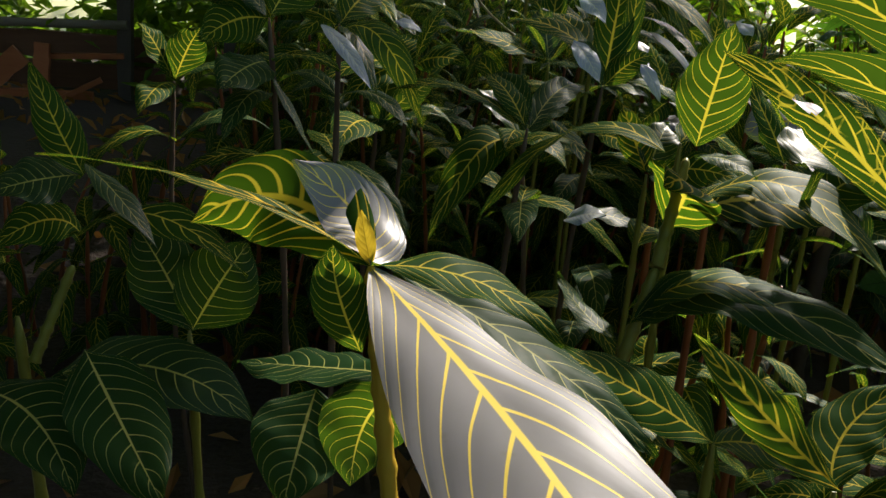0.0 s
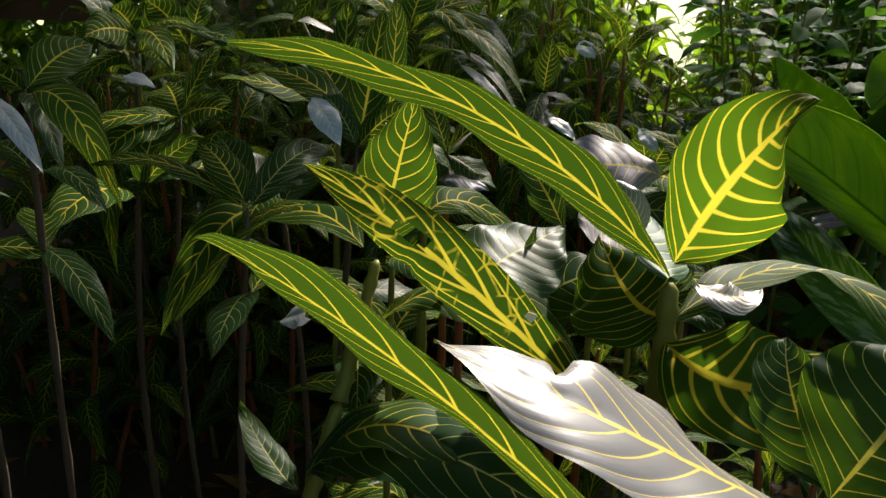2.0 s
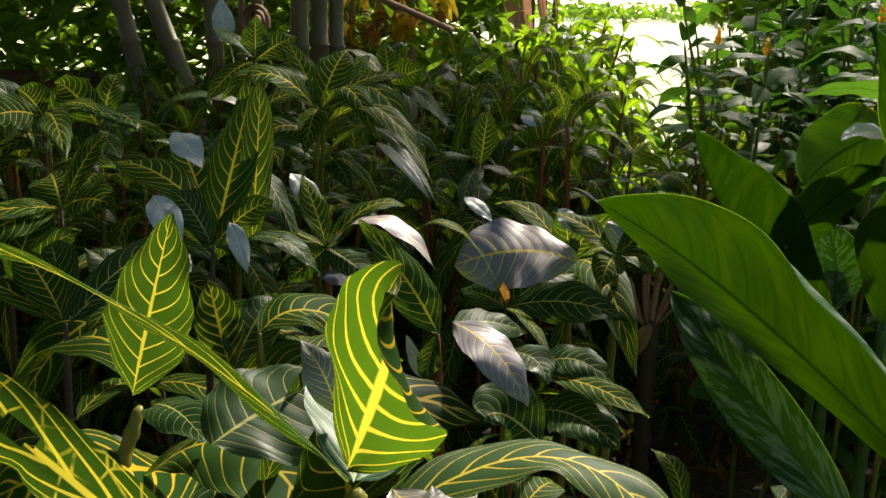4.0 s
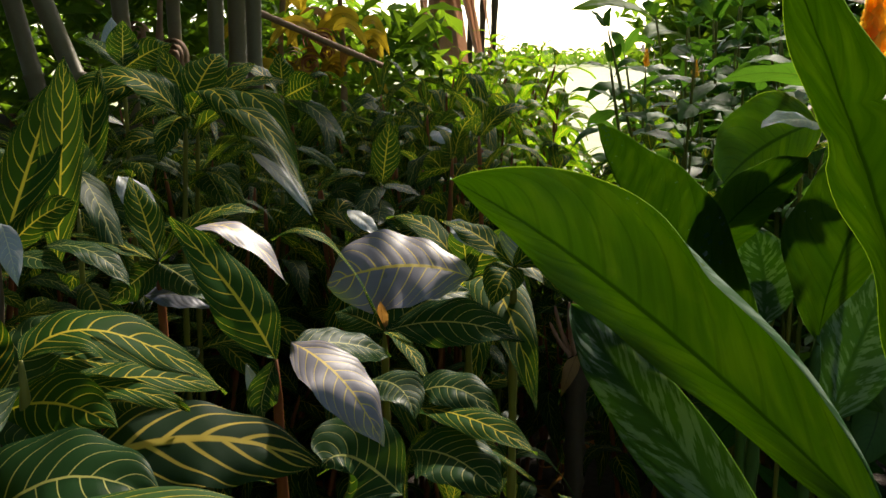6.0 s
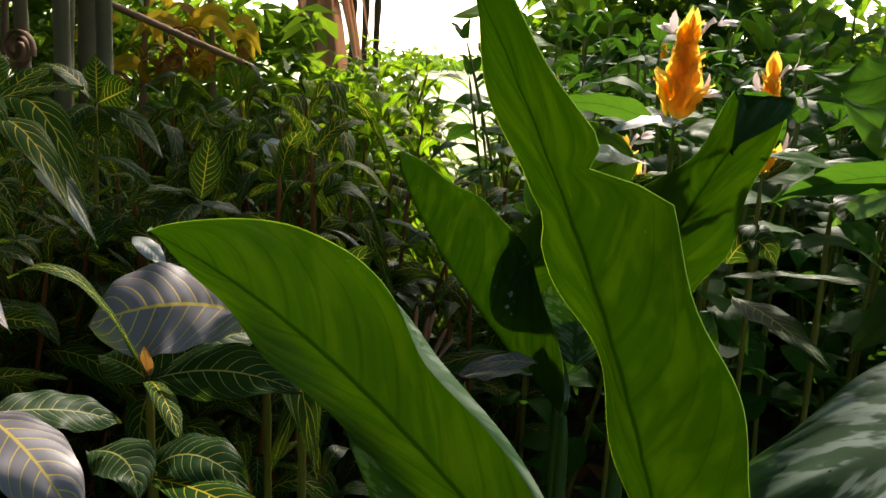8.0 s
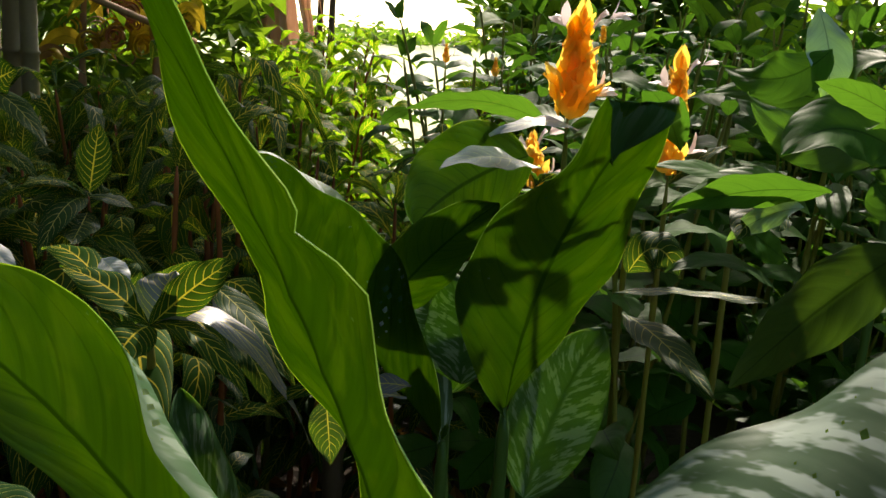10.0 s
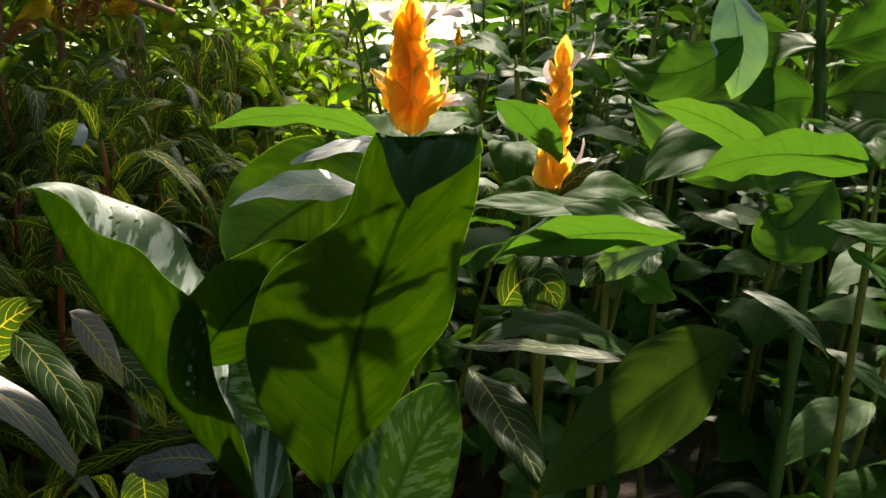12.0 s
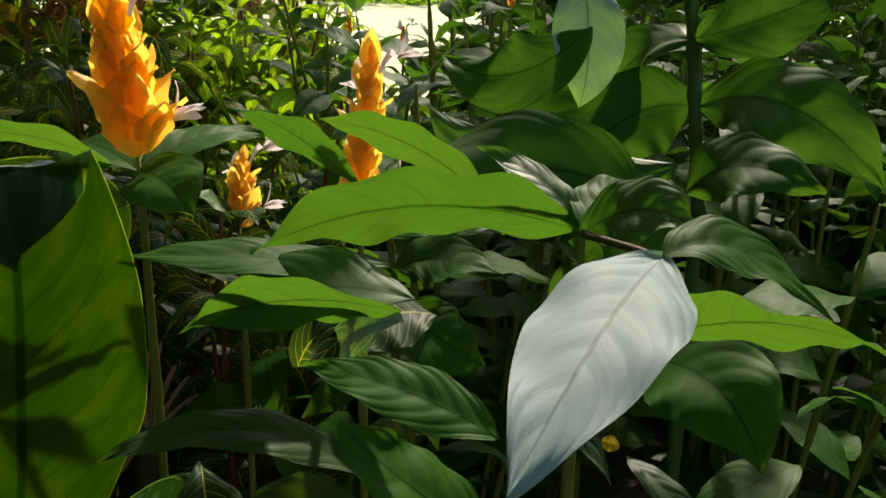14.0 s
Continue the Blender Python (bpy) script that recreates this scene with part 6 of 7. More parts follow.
f1 = thing("shrimp_plant", "shrimp plant with plain green leaves and an orange flower spike", "flowering shrub", "shrimp plants in the bed")
stem(f1, (1.075, 1.361, 0), (1.055, 1.331, 0.956), 0.004, 0.0028, "stem_green", 0.0, 6)
spike(f1, (1.055, 1.331, 0.956), (1.046, 1.293, 1.066), 0.021, 8, 3, plump=1.0)
leaf(f1, "shrimp", (1.04, 1.335, 0.946), (0.975, 1.35, 0.966), (0.9, 1.349, 0.956), 0.046, (0.0, 0.5, 0.86))
leaf(f1, "shrimp", (1.055, 1.331, 0.944), (1.027, 1.369, 0.955), (1, 1.407, 0.948), 0.05, (-0.043, -0.437, 0.898))
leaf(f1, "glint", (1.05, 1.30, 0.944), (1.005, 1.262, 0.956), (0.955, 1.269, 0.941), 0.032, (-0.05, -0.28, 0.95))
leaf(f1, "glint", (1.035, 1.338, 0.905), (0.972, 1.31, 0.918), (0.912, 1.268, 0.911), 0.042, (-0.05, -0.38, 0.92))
leaf(f1, "shrimp", (1.055, 1.331, 0.944), (1.096, 1.374, 0.961), (1.137, 1.416, 0.955), 0.03, (-0.117, -0.606, 0.786))
leaf(f1, "shrimp", (1.055, 1.331, 0.944), (1.072, 1.296, 0.944), (1.089, 1.261, 0.929), 0.05, (-0.12, -0.669, 0.733))

f2 = thing("shrimp_plant", "shrimp plant with orange spike and a white flower", "flowering shrub", "shrimp plants in the bed")
stem(f2, (1.223, 1.417, 0), (1.203, 1.387, 0.896), 0.004, 0.0028, "stem_green", 0.0, 6)
spike(f2, (1.203, 1.387, 0.896), (1.213, 1.402, 1.036), 0.015, 9, 5, gap=(0.2, 0.3), plump=0.72)
leaf(f2, "shrimp", (1.198, 1.36, 0.925), (1.148, 1.315, 0.97), (1.109, 1.286, 0.988), 0.04, (0.45, 0.62, 0.65))
leaf(f2, "old", (1.203, 1.387, 0.886), (1.231, 1.374, 0.917), (1.259, 1.361, 0.932), 0.03, (-0.096, -0.253, 0.963))
leaf(f2, "shrimp", (1.203, 1.387, 0.886), (1.179, 1.403, 0.892), (1.155, 1.419, 0.886), 0.04, (-0.154, -0.523, 0.838))
leaf(f2, "shrimp", (1.203, 1.387, 0.886), (1.259, 1.397, 0.896), (1.316, 1.407, 0.882), 0.05, (-0.205, -0.506, 0.838))

f3 = thing("shrimp_plant", "small shrimp plant with short orange spike and white flower", "flowering shrub", "shrimp plants in the bed")
stem(f3, (1.139, 1.581, 0), (1.119, 1.551, 0.857), 0.004, 0.0028, "stem_green", 0.0, 6)
spike(f3, (1.119, 1.551, 0.857), (1.126, 1.591, 0.925), 0.014, 6, 4, plump=1.05)
leaf(f3, "shrimp", (1.119, 1.551, 0.857), (1.102, 1.533, 0.881), (1.085, 1.515, 0.891), 0.03, (0.002, -0.566, 0.824))
leaf(f3, "old", (1.119, 1.551, 0.857), (1.125, 1.499, 0.882), (1.131, 1.448, 0.881), 0.03, (-0.008, -0.301, 0.953))

k1 = thing("shrimp_plant", "shrimp plant with plain pointed leaves, one pale in the light", "flowering shrub", "shrimp plants in the bed")
stem(k1, (1.225, 1.012, 0), (1.205, 0.982, 0.983), 0.003, 0.002, "stem_green", 0.0, 6)
stem(k1, (1.205, 0.982, 0.983), (1.21, 0.943, 0.986), 0.0011, 0.0011, "stem_brown", 0.0, 1)
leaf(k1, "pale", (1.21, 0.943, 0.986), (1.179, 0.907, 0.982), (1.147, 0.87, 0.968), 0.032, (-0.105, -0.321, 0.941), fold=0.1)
leaf(k1, "shrimp", (1.206, 0.992, 0.982), (1.158, 1.0, 0.988), (1.112, 1.004, 0.975), 0.05, (-0.1, 0.6, 0.8))
leaf(k1, "shrimp", (1.206, 0.986, 0.982), (1.198, 1.0, 0.995), (1.182, 1.015, 1.004), 0.014, (0.3, -0.8, 0.5))
leaf(k1, "shrimp", (1.204, 1.06, 0.972), (1.178, 1.085, 0.993), (1.142, 1.097, 1.003), 0.03, (0.3, 0.62, 0.72))
leaf(k1, "shrimp", (1.205, 0.982, 0.983), (1.22, 0.996, 0.991), (1.234, 1.009, 0.991), 0.022, (-0.267, -0.575, 0.773))
leaf(k1, "shrimp", (1.205, 0.982, 0.983), (1.216, 0.971, 0.992), (1.226, 0.957, 0.99), 0.025, (-0.295, -0.589, 0.753))
leaf(k1, "shrimp", (1.21, 0.943, 0.986), (1.232, 0.944, 0.987), (1.254, 0.934, 0.97), 0.022, (-0.044, -0.385, 0.922))
leaf(k1, "shrimp", (1.25, 1.022, 0.934), (1.268, 0.98, 0.953), (1.279, 0.935, 0.957), 0.045, (0.35, 0.5, 0.79))
leaf(k1, "shrimp", (1.255, 1.038, 0.919), (1.266, 1.004, 0.923), (1.27, 0.976, 0.903), 0.045, (-0.332, -0.544, 0.771))
leaf(k1, "shrimp", (1.153, 0.892, 0.967), (1.136, 0.902, 0.974), (1.119, 0.912, 0.976), 0.015, (-0.085, -0.415, 0.906))
leaf(k1, "shrimp", (1.155, 0.895, 0.942), (1.137, 0.893, 0.958), (1.124, 0.9, 0.969), 0.022, (0.236, -0.42, 0.876))

k2 = thing("shrimp_plant", "leafy green shrimp plant without flowers", "flowering shrub", "shrimp plants in the bed")
stem(k2, (1.226, 1.295, 0), (1.206, 1.265, 0.878), 0.004, 0.003, "stem_green", 0.0, 6)
leaf(k2, "shrimp", (1.176, 1.102, 0.921), (1.131, 1.15, 0.913), (1.088, 1.197, 0.887), 0.046, (0.1, 0.75, 0.65))
leaf(k2, "shrimp", (1.191, 1.203, 0.913), (1.119, 1.182, 0.926), (1.057, 1.178, 0.93), 0.03, (-0.016, -0.374, 0.927))
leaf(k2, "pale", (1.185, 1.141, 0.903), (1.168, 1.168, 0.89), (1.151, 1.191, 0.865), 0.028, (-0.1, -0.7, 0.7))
leaf(k2, "shrimp", (1.216, 1.315, 0.878), (1.245, 1.31, 0.886), (1.279, 1.279, 0.882), 0.05, (-0.118, -0.452, 0.884))
leaf(k2, "shrimp_shaded", (1.168, 1.131, 0.83), (1.11, 1.125, 0.862), (1.05, 1.119, 0.855), 0.03, (-0.005, -0.3, 0.95))
leaf(k2, "shrimp", (1.206, 1.263, 0.871), (1.232, 1.251, 0.852), (1.261, 1.249, 0.832), 0.05, (-0.148, -0.585, 0.797))
leaf(k2, "old", (1.216, 1.2, 0.885), (1.179, 1.189, 0.888), (1.145, 1.171, 0.87), 0.05, (-0.183, -0.439, 0.88))
leaf(k2, "shrimp", (1.191, 1.139, 0.914), (1.134, 1.165, 0.914), (1.081, 1.192, 0.885), 0.05, (-0.155, -0.446, 0.882))
leaf(k2, "old", (1.088, 1.242, 0.786), (1.093, 1.173, 0.778), (1.098, 1.104, 0.756), 0.041, (0.01, -0.644, 0.765))
leaf(k2, "old", (1.154, 1.362, 0.795), (1.173, 1.344, 0.825), (1.197, 1.33, 0.796), 0.06, (-0.174, -0.555, 0.814))
leaf(k2, "shrimp_shaded", (1.14, 0.983, 0.903), (1.106, 1.016, 0.853), (1.071, 1.05, 0.788), 0.06, (-0.438, -0.449, 0.779))
leaf(k2, "old", (1.184, 1.168, 0.815), (1.127, 1.204, 0.816), (1.071, 1.238, 0.807), 0.03, (0, 0, 1))

k3 = thing("shrimp_plant", "tall shrimp plant with large smooth green leaves", "flowering shrub", "shrimp plants in the bed")
stem(k3, (1.444, 1.33, 0.908), (1.424, 1.338, 1.082), 0.005, 0.004, "petiole", 0.0, 6)
stem(k3, (1.464, 1.36, 0), (1.444, 1.33, 0.908), 0.006, 0.005, "petiole", 0.0, 6)
leaf(k3, "shrimp", (1.446, 1.366, 0.97), (1.358, 1.415, 0.99), (1.266, 1.436, 0.984), 0.053, (-0.267, -0.693, 0.67))
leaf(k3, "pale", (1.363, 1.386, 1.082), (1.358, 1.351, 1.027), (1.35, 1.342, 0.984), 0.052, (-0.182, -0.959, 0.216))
leaf(k3, "shrimp", (1.444, 1.35, 0.984), (1.396, 1.359, 0.975), (1.35, 1.359, 0.929), 0.075, (-0.377, -0.781, 0.498))
leaf(k3, "shrimp", (1.436, 1.331, 0.986), (1.476, 1.28, 0.991), (1.522, 1.234, 0.941), 0.08, (-0.4, -0.572, 0.716))
leaf(k3, "shrimp", (1.425, 1.325, 1.033), (1.463, 1.298, 1.049), (1.515, 1.291, 1.072), 0.06, (-0.448, -0.686, 0.573))
leaf(k3, "shrimp", (1.432, 1.344, 1.032), (1.414, 1.388, 1.018), (1.392, 1.403, 0.974), 0.06, (-0.284, -0.577, 0.766))
leaf(k3, "shrimp", (1.36, 1.352, 1.039), (1.303, 1.358, 1.005), (1.269, 1.413, 1.016), 0.06, (-0.353, -0.723, 0.594))
leaf(k3, "shrimp", (1.36, 1.217, 0.933), (1.268, 1.207, 0.964), (1.183, 1.18, 0.939), 0.075, (-0.383, -0.668, 0.639))
leaf(k3, "shrimp", (1.385, 1.259, 0.956), (1.295, 1.28, 0.945), (1.233, 1.308, 0.99), 0.06, (-0.412, -0.743, 0.527))
leaf(k3, "shrimp", (1.339, 1.182, 0.94), (1.293, 1.164, 0.91), (1.279, 1.172, 0.924), 0.06, (-0.47, -0.704, 0.533))
leaf(k3, "shrimp", (1.389, 1.254, 0.939), (1.414, 1.231, 0.96), (1.449, 1.198, 0.948), 0.06, (-0.354, -0.442, 0.825))
stem(k3, (1.448, 1.341, 0.924), (1.452, 1.374, 1.051), 0.004, 0.004, "petiole", 0.0, 6)

h6 = thing("zebra_shrub", "shrub with yellow stems and a long pale arching leaf", "shrub", "yellow-veined shrubs in the bed")
stem(h6, (0.695, 1.353, 0), (0.675, 1.323, 0.76), 0.005, 0.004, "stem_green", 0.0, 6)
leaf(h6, "zebra", (0.675, 1.323, 0.76), (0.712, 1.32, 0.795), (0.748, 1.317, 0.821), 0.042, (0.048, -0.632, 0.773))
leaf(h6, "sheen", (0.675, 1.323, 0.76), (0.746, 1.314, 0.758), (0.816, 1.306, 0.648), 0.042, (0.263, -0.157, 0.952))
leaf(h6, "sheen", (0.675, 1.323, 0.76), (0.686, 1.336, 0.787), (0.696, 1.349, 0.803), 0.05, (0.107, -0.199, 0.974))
leaf(h6, "zebra", (0.675, 1.323, 0.76), (0.716, 1.288, 0.759), (0.757, 1.254, 0.711), 0.034, (0.182, -0.213, 0.96))
leaf(h6, "zebra", (0.675, 1.323, 0.76), (0.637, 1.34, 0.792), (0.599, 1.357, 0.805), 0.042, (0.065, -0.38, 0.923))
leaf(h6, "zebra", (0.675, 1.323, 0.76), (0.658, 1.297, 0.755), (0.642, 1.271, 0.73), 0.042, (0.056, -0.366, 0.929))
leaf(h6, "old", (0.73, 1.437, 0.766), (0.766, 1.398, 0.741), (0.807, 1.35, 0.685), 0.038, (0.232, -0.522, 0.821))
leaf(h6, "old", (0.837, 1.356, 0.672), (0.839, 1.348, 0.645), (0.841, 1.339, 0.609), 0.038, (-0.07, -0.77, 0.634))
leaf(h6, "zebra", (0.888, 1.319, 0.712), (0.826, 1.314, 0.705), (0.76, 1.296, 0.684), 0.025, (-0.013, -0.167, 0.986))
leaf(h6, "lilac_sheen", (0.835, 1.311, 0.689), (0.865, 1.292, 0.70), (0.896, 1.272, 0.703), 0.035, (-0.012, -0.087, 0.996))

leaf(h6, "zebra", (0.65, 1.575, 0.672), (0.694, 1.545, 0.733), (0.744, 1.512, 0.77), 0.05, (0.25, -0.75, 0.6))

leaf(h6, "lilac_sheen", (0.74, 1.69, 0.70), (0.765, 1.715, 0.655), (0.79, 1.73, 0.585), 0.042, (0.3, -0.75, 0.6))
leaf(h6, "old", (0.746, 1.821, 0.60), (0.80, 1.82, 0.56), (0.832, 1.841, 0.472), 0.05, (0.3, -0.75, 0.6))
leaf(h6, "lilac_sheen", (0.897, 1.264, 0.716), (0.862, 1.28, 0.714), (0.828, 1.294, 0.698), 0.03, (0.0, -0.3, 0.95))

tuft = thing("dry_stalk_tuft", "fan of dry orange-brown leaf stalks on a cut stump", "dry stalks")
stem(tuft, (0.985, 2.10, 0), (0.978, 2.09, 0.425), 0.018, 0.021, "stem_brown", 0.0, 6, "stump")
for dx, dy, top, r0 in ((-0.062, -0.01, 0.488, 0.0045), (-0.045, 0.02, 0.512, 0.005), (-0.024, -0.012, 0.528, 0.0055), (-0.006, 0.012, 0.56, 0.005), (0.012, -0.01, 0.545, 0.0055), (0.030, 0.014, 0.552, 0.0045), (0.050, -0.006, 0.52, 0.005), (0.068, 0.01, 0.494, 0.0045), (0.082, 0.0, 0.468, 0.004)):
    stem(tuft, (0.978 + dx * 0.25, 2.09 + dy * 0.3, 0.415), (0.978 + dx, 2.09 + dy, top), r0, r0 * 0.7, "frond", 0.004, 3, "stalk")
leaf(tuft, "dry_leaf", (0.97, 2.07, 0.42), (0.95, 2.04, 0.40), (0.93, 2.03, 0.35), 0.03, (-0.3, -0.7, 0.6))

far0 = thing("shrimp_plant", "slender shrimp plant with a small orange flower spike", "flowering shrub", "shrimp plants in the bed")
stem(far0, (1.42, 3, 0), (1.42, 3, 1), 0.005, 0.003, "stem_green")
spike(far0, (1.42, 3, 1), (1.42, 3, 1.055), 0.010, 5, 2, plump=0.95)
leaf(far0, "shrimp", (1.42, 3, 0.98), (1.484, 3.027, 1), (1.549, 3.055, 0.97), 0.055, (0, -0.3, 1))
leaf(far0, "shrimp", (1.42, 3, 0.98), (1.393, 3.064, 1), (1.366, 3.129, 0.97), 0.055, (0, -0.3, 1))
leaf(far0, "shrimp", (1.42, 3, 0.91), (1.355, 2.973, 0.93), (1.291, 2.946, 0.9), 0.055, (0, -0.3, 1))
leaf(far0, "shrimp", (1.42, 3, 0.91), (1.447, 2.935, 0.93), (1.474, 2.871, 0.9), 0.055, (0, -0.3, 1))
leaf(far0, "shrimp", (1.42, 3, 0.84), (1.485, 3.027, 0.86), (1.549, 3.054, 0.83), 0.055, (0, -0.3, 1))
leaf(far0, "shrimp", (1.42, 3, 0.84), (1.393, 3.065, 0.86), (1.366, 3.129, 0.83), 0.055, (0, -0.3, 1))

far1 = thing("shrimp_plant", "slender shrimp plant with a small orange flower spike", "flowering shrub", "shrimp plants in the bed")
stem(far1, (1.54, 2.92, 0), (1.54, 2.92, 0.97), 0.005, 0.003, "stem_green")
spike(far1, (1.54, 2.92, 0.97), (1.54, 2.92, 1.025), 0.010, 5, 3, plump=0.95)
leaf(far1, "shrimp", (1.54, 2.92, 0.95), (1.552, 2.989, 0.97), (1.564, 3.058, 0.94), 0.055, (0, -0.3, 1))
leaf(far1, "shrimp", (1.54, 2.92, 0.95), (1.471, 2.932, 0.97), (1.402, 2.944, 0.94), 0.055, (0, -0.3, 1))
leaf(far1, "shrimp", (1.54, 2.92, 0.88), (1.528, 2.851, 0.9), (1.516, 2.782, 0.87), 0.055, (0, -0.3, 1))
leaf(far1, "shrimp", (1.54, 2.92, 0.88), (1.609, 2.908, 0.9), (1.678, 2.896, 0.87), 0.055, (0, -0.3, 1))
leaf(far1, "shrimp", (1.54, 2.92, 0.81), (1.552, 2.989, 0.83), (1.564, 3.058, 0.8), 0.055, (0, -0.3, 1))
leaf(far1, "shrimp", (1.54, 2.92, 0.81), (1.471, 2.932, 0.83), (1.402, 2.944, 0.8), 0.055, (0, -0.3, 1))

far2 = thing("shrimp_plant", "slender shrimp plant with a small orange flower spike", "flowering shrub", "shrimp plants in the bed")
stem(far2, (1.71, 2.62, 0), (1.71, 2.62, 1.07), 0.005, 0.003, "stem_green")
spike(far2, (1.71, 2.62, 1.07), (1.71, 2.62, 1.125), 0.010, 5, 4, plump=0.95)
leaf(far2, "shrimp", (1.71, 2.62, 1.05), (1.658, 2.667, 1.07), (1.607, 2.715, 1.04), 0.055, (0, -0.3, 1))
leaf(far2, "shrimp", (1.71, 2.62, 1.05), (1.663, 2.568, 1.07), (1.615, 2.517, 1.04), 0.055, (0, -0.3, 1))
leaf(far2, "shrimp", (1.71, 2.62, 0.98), (1.762, 2.573, 1), (1.813, 2.525, 0.97), 0.055, (0, -0.3, 1))
leaf(far2, "shrimp", (1.71, 2.62, 0.98), (1.757, 2.672, 1), (1.805, 2.723, 0.97), 0.055, (0, -0.3, 1))
leaf(far2, "shrimp", (1.71, 2.62, 0.91), (1.659, 2.667, 0.93), (1.607, 2.715, 0.9), 0.055, (0, -0.3, 1))
leaf(far2, "shrimp", (1.71, 2.62, 0.91), (1.663, 2.569, 0.93), (1.615, 2.517, 0.9), 0.055, (0, -0.3, 1))
leaf(k1, "shrimp_shaded", (1.232, 1.122, 0.881), (1.251, 1.094, 0.872), (1.261, 1.065, 0.852), 0.016, (-0.02, -0.36, 0.933))
leaf(k1, "shrimp_shaded", (1.285, 1.099, 0.845), (1.296, 1.073, 0.837), (1.316, 1.051, 0.813), 0.016, (-0.051, -0.327, 0.944))
# small orange bud, built as a tiny leaf
leaf(k1, "gold_leaf", (1.274, 1.104, 0.852), (1.278, 1.102, 0.851), (1.282, 1.101, 0.85), 0.008, (-0.372, -0.623, 0.688))
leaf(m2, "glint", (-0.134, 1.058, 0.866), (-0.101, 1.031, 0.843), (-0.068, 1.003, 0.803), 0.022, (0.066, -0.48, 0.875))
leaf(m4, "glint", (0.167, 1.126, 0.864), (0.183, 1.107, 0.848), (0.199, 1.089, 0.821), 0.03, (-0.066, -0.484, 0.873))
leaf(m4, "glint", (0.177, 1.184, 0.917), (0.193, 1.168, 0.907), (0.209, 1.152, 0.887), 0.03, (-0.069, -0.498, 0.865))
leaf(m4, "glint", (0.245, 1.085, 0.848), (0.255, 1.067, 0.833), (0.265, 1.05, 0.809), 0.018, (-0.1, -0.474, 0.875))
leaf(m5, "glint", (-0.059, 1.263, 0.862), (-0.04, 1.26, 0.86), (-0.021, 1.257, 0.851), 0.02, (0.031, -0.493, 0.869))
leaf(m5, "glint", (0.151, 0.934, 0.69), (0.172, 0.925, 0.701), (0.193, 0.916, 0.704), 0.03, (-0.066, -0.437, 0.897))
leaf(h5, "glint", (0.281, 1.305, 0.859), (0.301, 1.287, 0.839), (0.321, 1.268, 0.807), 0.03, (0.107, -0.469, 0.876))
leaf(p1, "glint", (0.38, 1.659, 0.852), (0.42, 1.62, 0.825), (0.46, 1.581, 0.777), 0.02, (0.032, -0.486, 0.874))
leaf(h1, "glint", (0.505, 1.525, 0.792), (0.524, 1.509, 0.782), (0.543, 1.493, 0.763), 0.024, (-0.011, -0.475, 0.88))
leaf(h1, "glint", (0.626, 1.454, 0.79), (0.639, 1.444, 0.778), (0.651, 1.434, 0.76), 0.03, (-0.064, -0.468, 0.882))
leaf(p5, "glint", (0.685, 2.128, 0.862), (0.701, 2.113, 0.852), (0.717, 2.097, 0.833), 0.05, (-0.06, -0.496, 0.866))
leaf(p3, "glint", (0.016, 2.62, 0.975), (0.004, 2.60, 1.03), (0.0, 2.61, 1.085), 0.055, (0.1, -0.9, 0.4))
stem(p3, (0.173, 1.89, 0.80), (0.016, 2.62, 0.978), 0.003, 0.002, "stem_green", 0.03, 4)
leaf(h5, "blue_sheen", (0.312, 1.240, 0.756), (0.346, 1.237, 0.756), (0.378, 1.239, 0.743), 0.03, (0.1, -0.6, 0.8))
leaf(h5, "blue_sheen", (0.312, 1.240, 0.757), (0.298, 1.238, 0.761), (0.284, 1.232, 0.750), 0.034, (-0.1, -0.6, 0.8))
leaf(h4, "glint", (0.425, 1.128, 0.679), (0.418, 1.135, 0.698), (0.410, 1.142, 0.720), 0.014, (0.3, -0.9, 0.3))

# ---- things behind the shrubs ----
def culm(parent, x, y, r0, lean_x, lean_y, height=5.0):
    bm = bmesh.new()
    pts, rad = [], []
    z, k = -0.05, 0
    while z < height:
        for dz, f in ((0.0, 1.0), (0.008, 1.20), (0.016, 0.97), (0.15, 0.95), (0.29, 1.0)):
            pts.append((x + lean_x * (z + dz), y + lean_y * (z + dz), z + dz))
            rad.append(r0 * f * (1 - 0.04 * (z + dz)))
        z += 0.33
        k += 1
    tube(bm, pts, rad, 12)
    return part("culm", bm, M["bamboo"], parent)


clump = thing("bamboo_clump", "clump of greyish green bamboo culms with ringed joints", "bamboo")
for x, y, r0, lx, ly in ((0.11, 3.78, 0.030, -0.005, 0.0), (0.16, 3.98, 0.037, 0.0, 0.01), (0.24, 3.80, 0.030, -0.004, 0.0), (-0.02, 3.68, 0.036, -0.36, 0.0), (-0.20, 4.08, 0.034, -0.07, 0.0), (-0.30, 3.70, 0.034, -0.22, 0.02), (0.02, 4.25, 0.03, 0.03, 0.0), (-0.10, 4.4, 0.03, -0.03, 0.0)):
    culm(clump, x, y, r0, lx, ly)
pole = thing("bamboo_pole", "fallen bamboo pole leaning across the clump", "bamboo pole")
bm = bmesh.new()
tube(bm, [Vector((0.12, 4.35, 1.26)).lerp(Vector((0.78, 5.05, 1.02)), k / 24) for k in range(25)], [0.016, 0.0145] * 12 + [0.016], 9)
part("shaft", bm, M["dry"], pole)


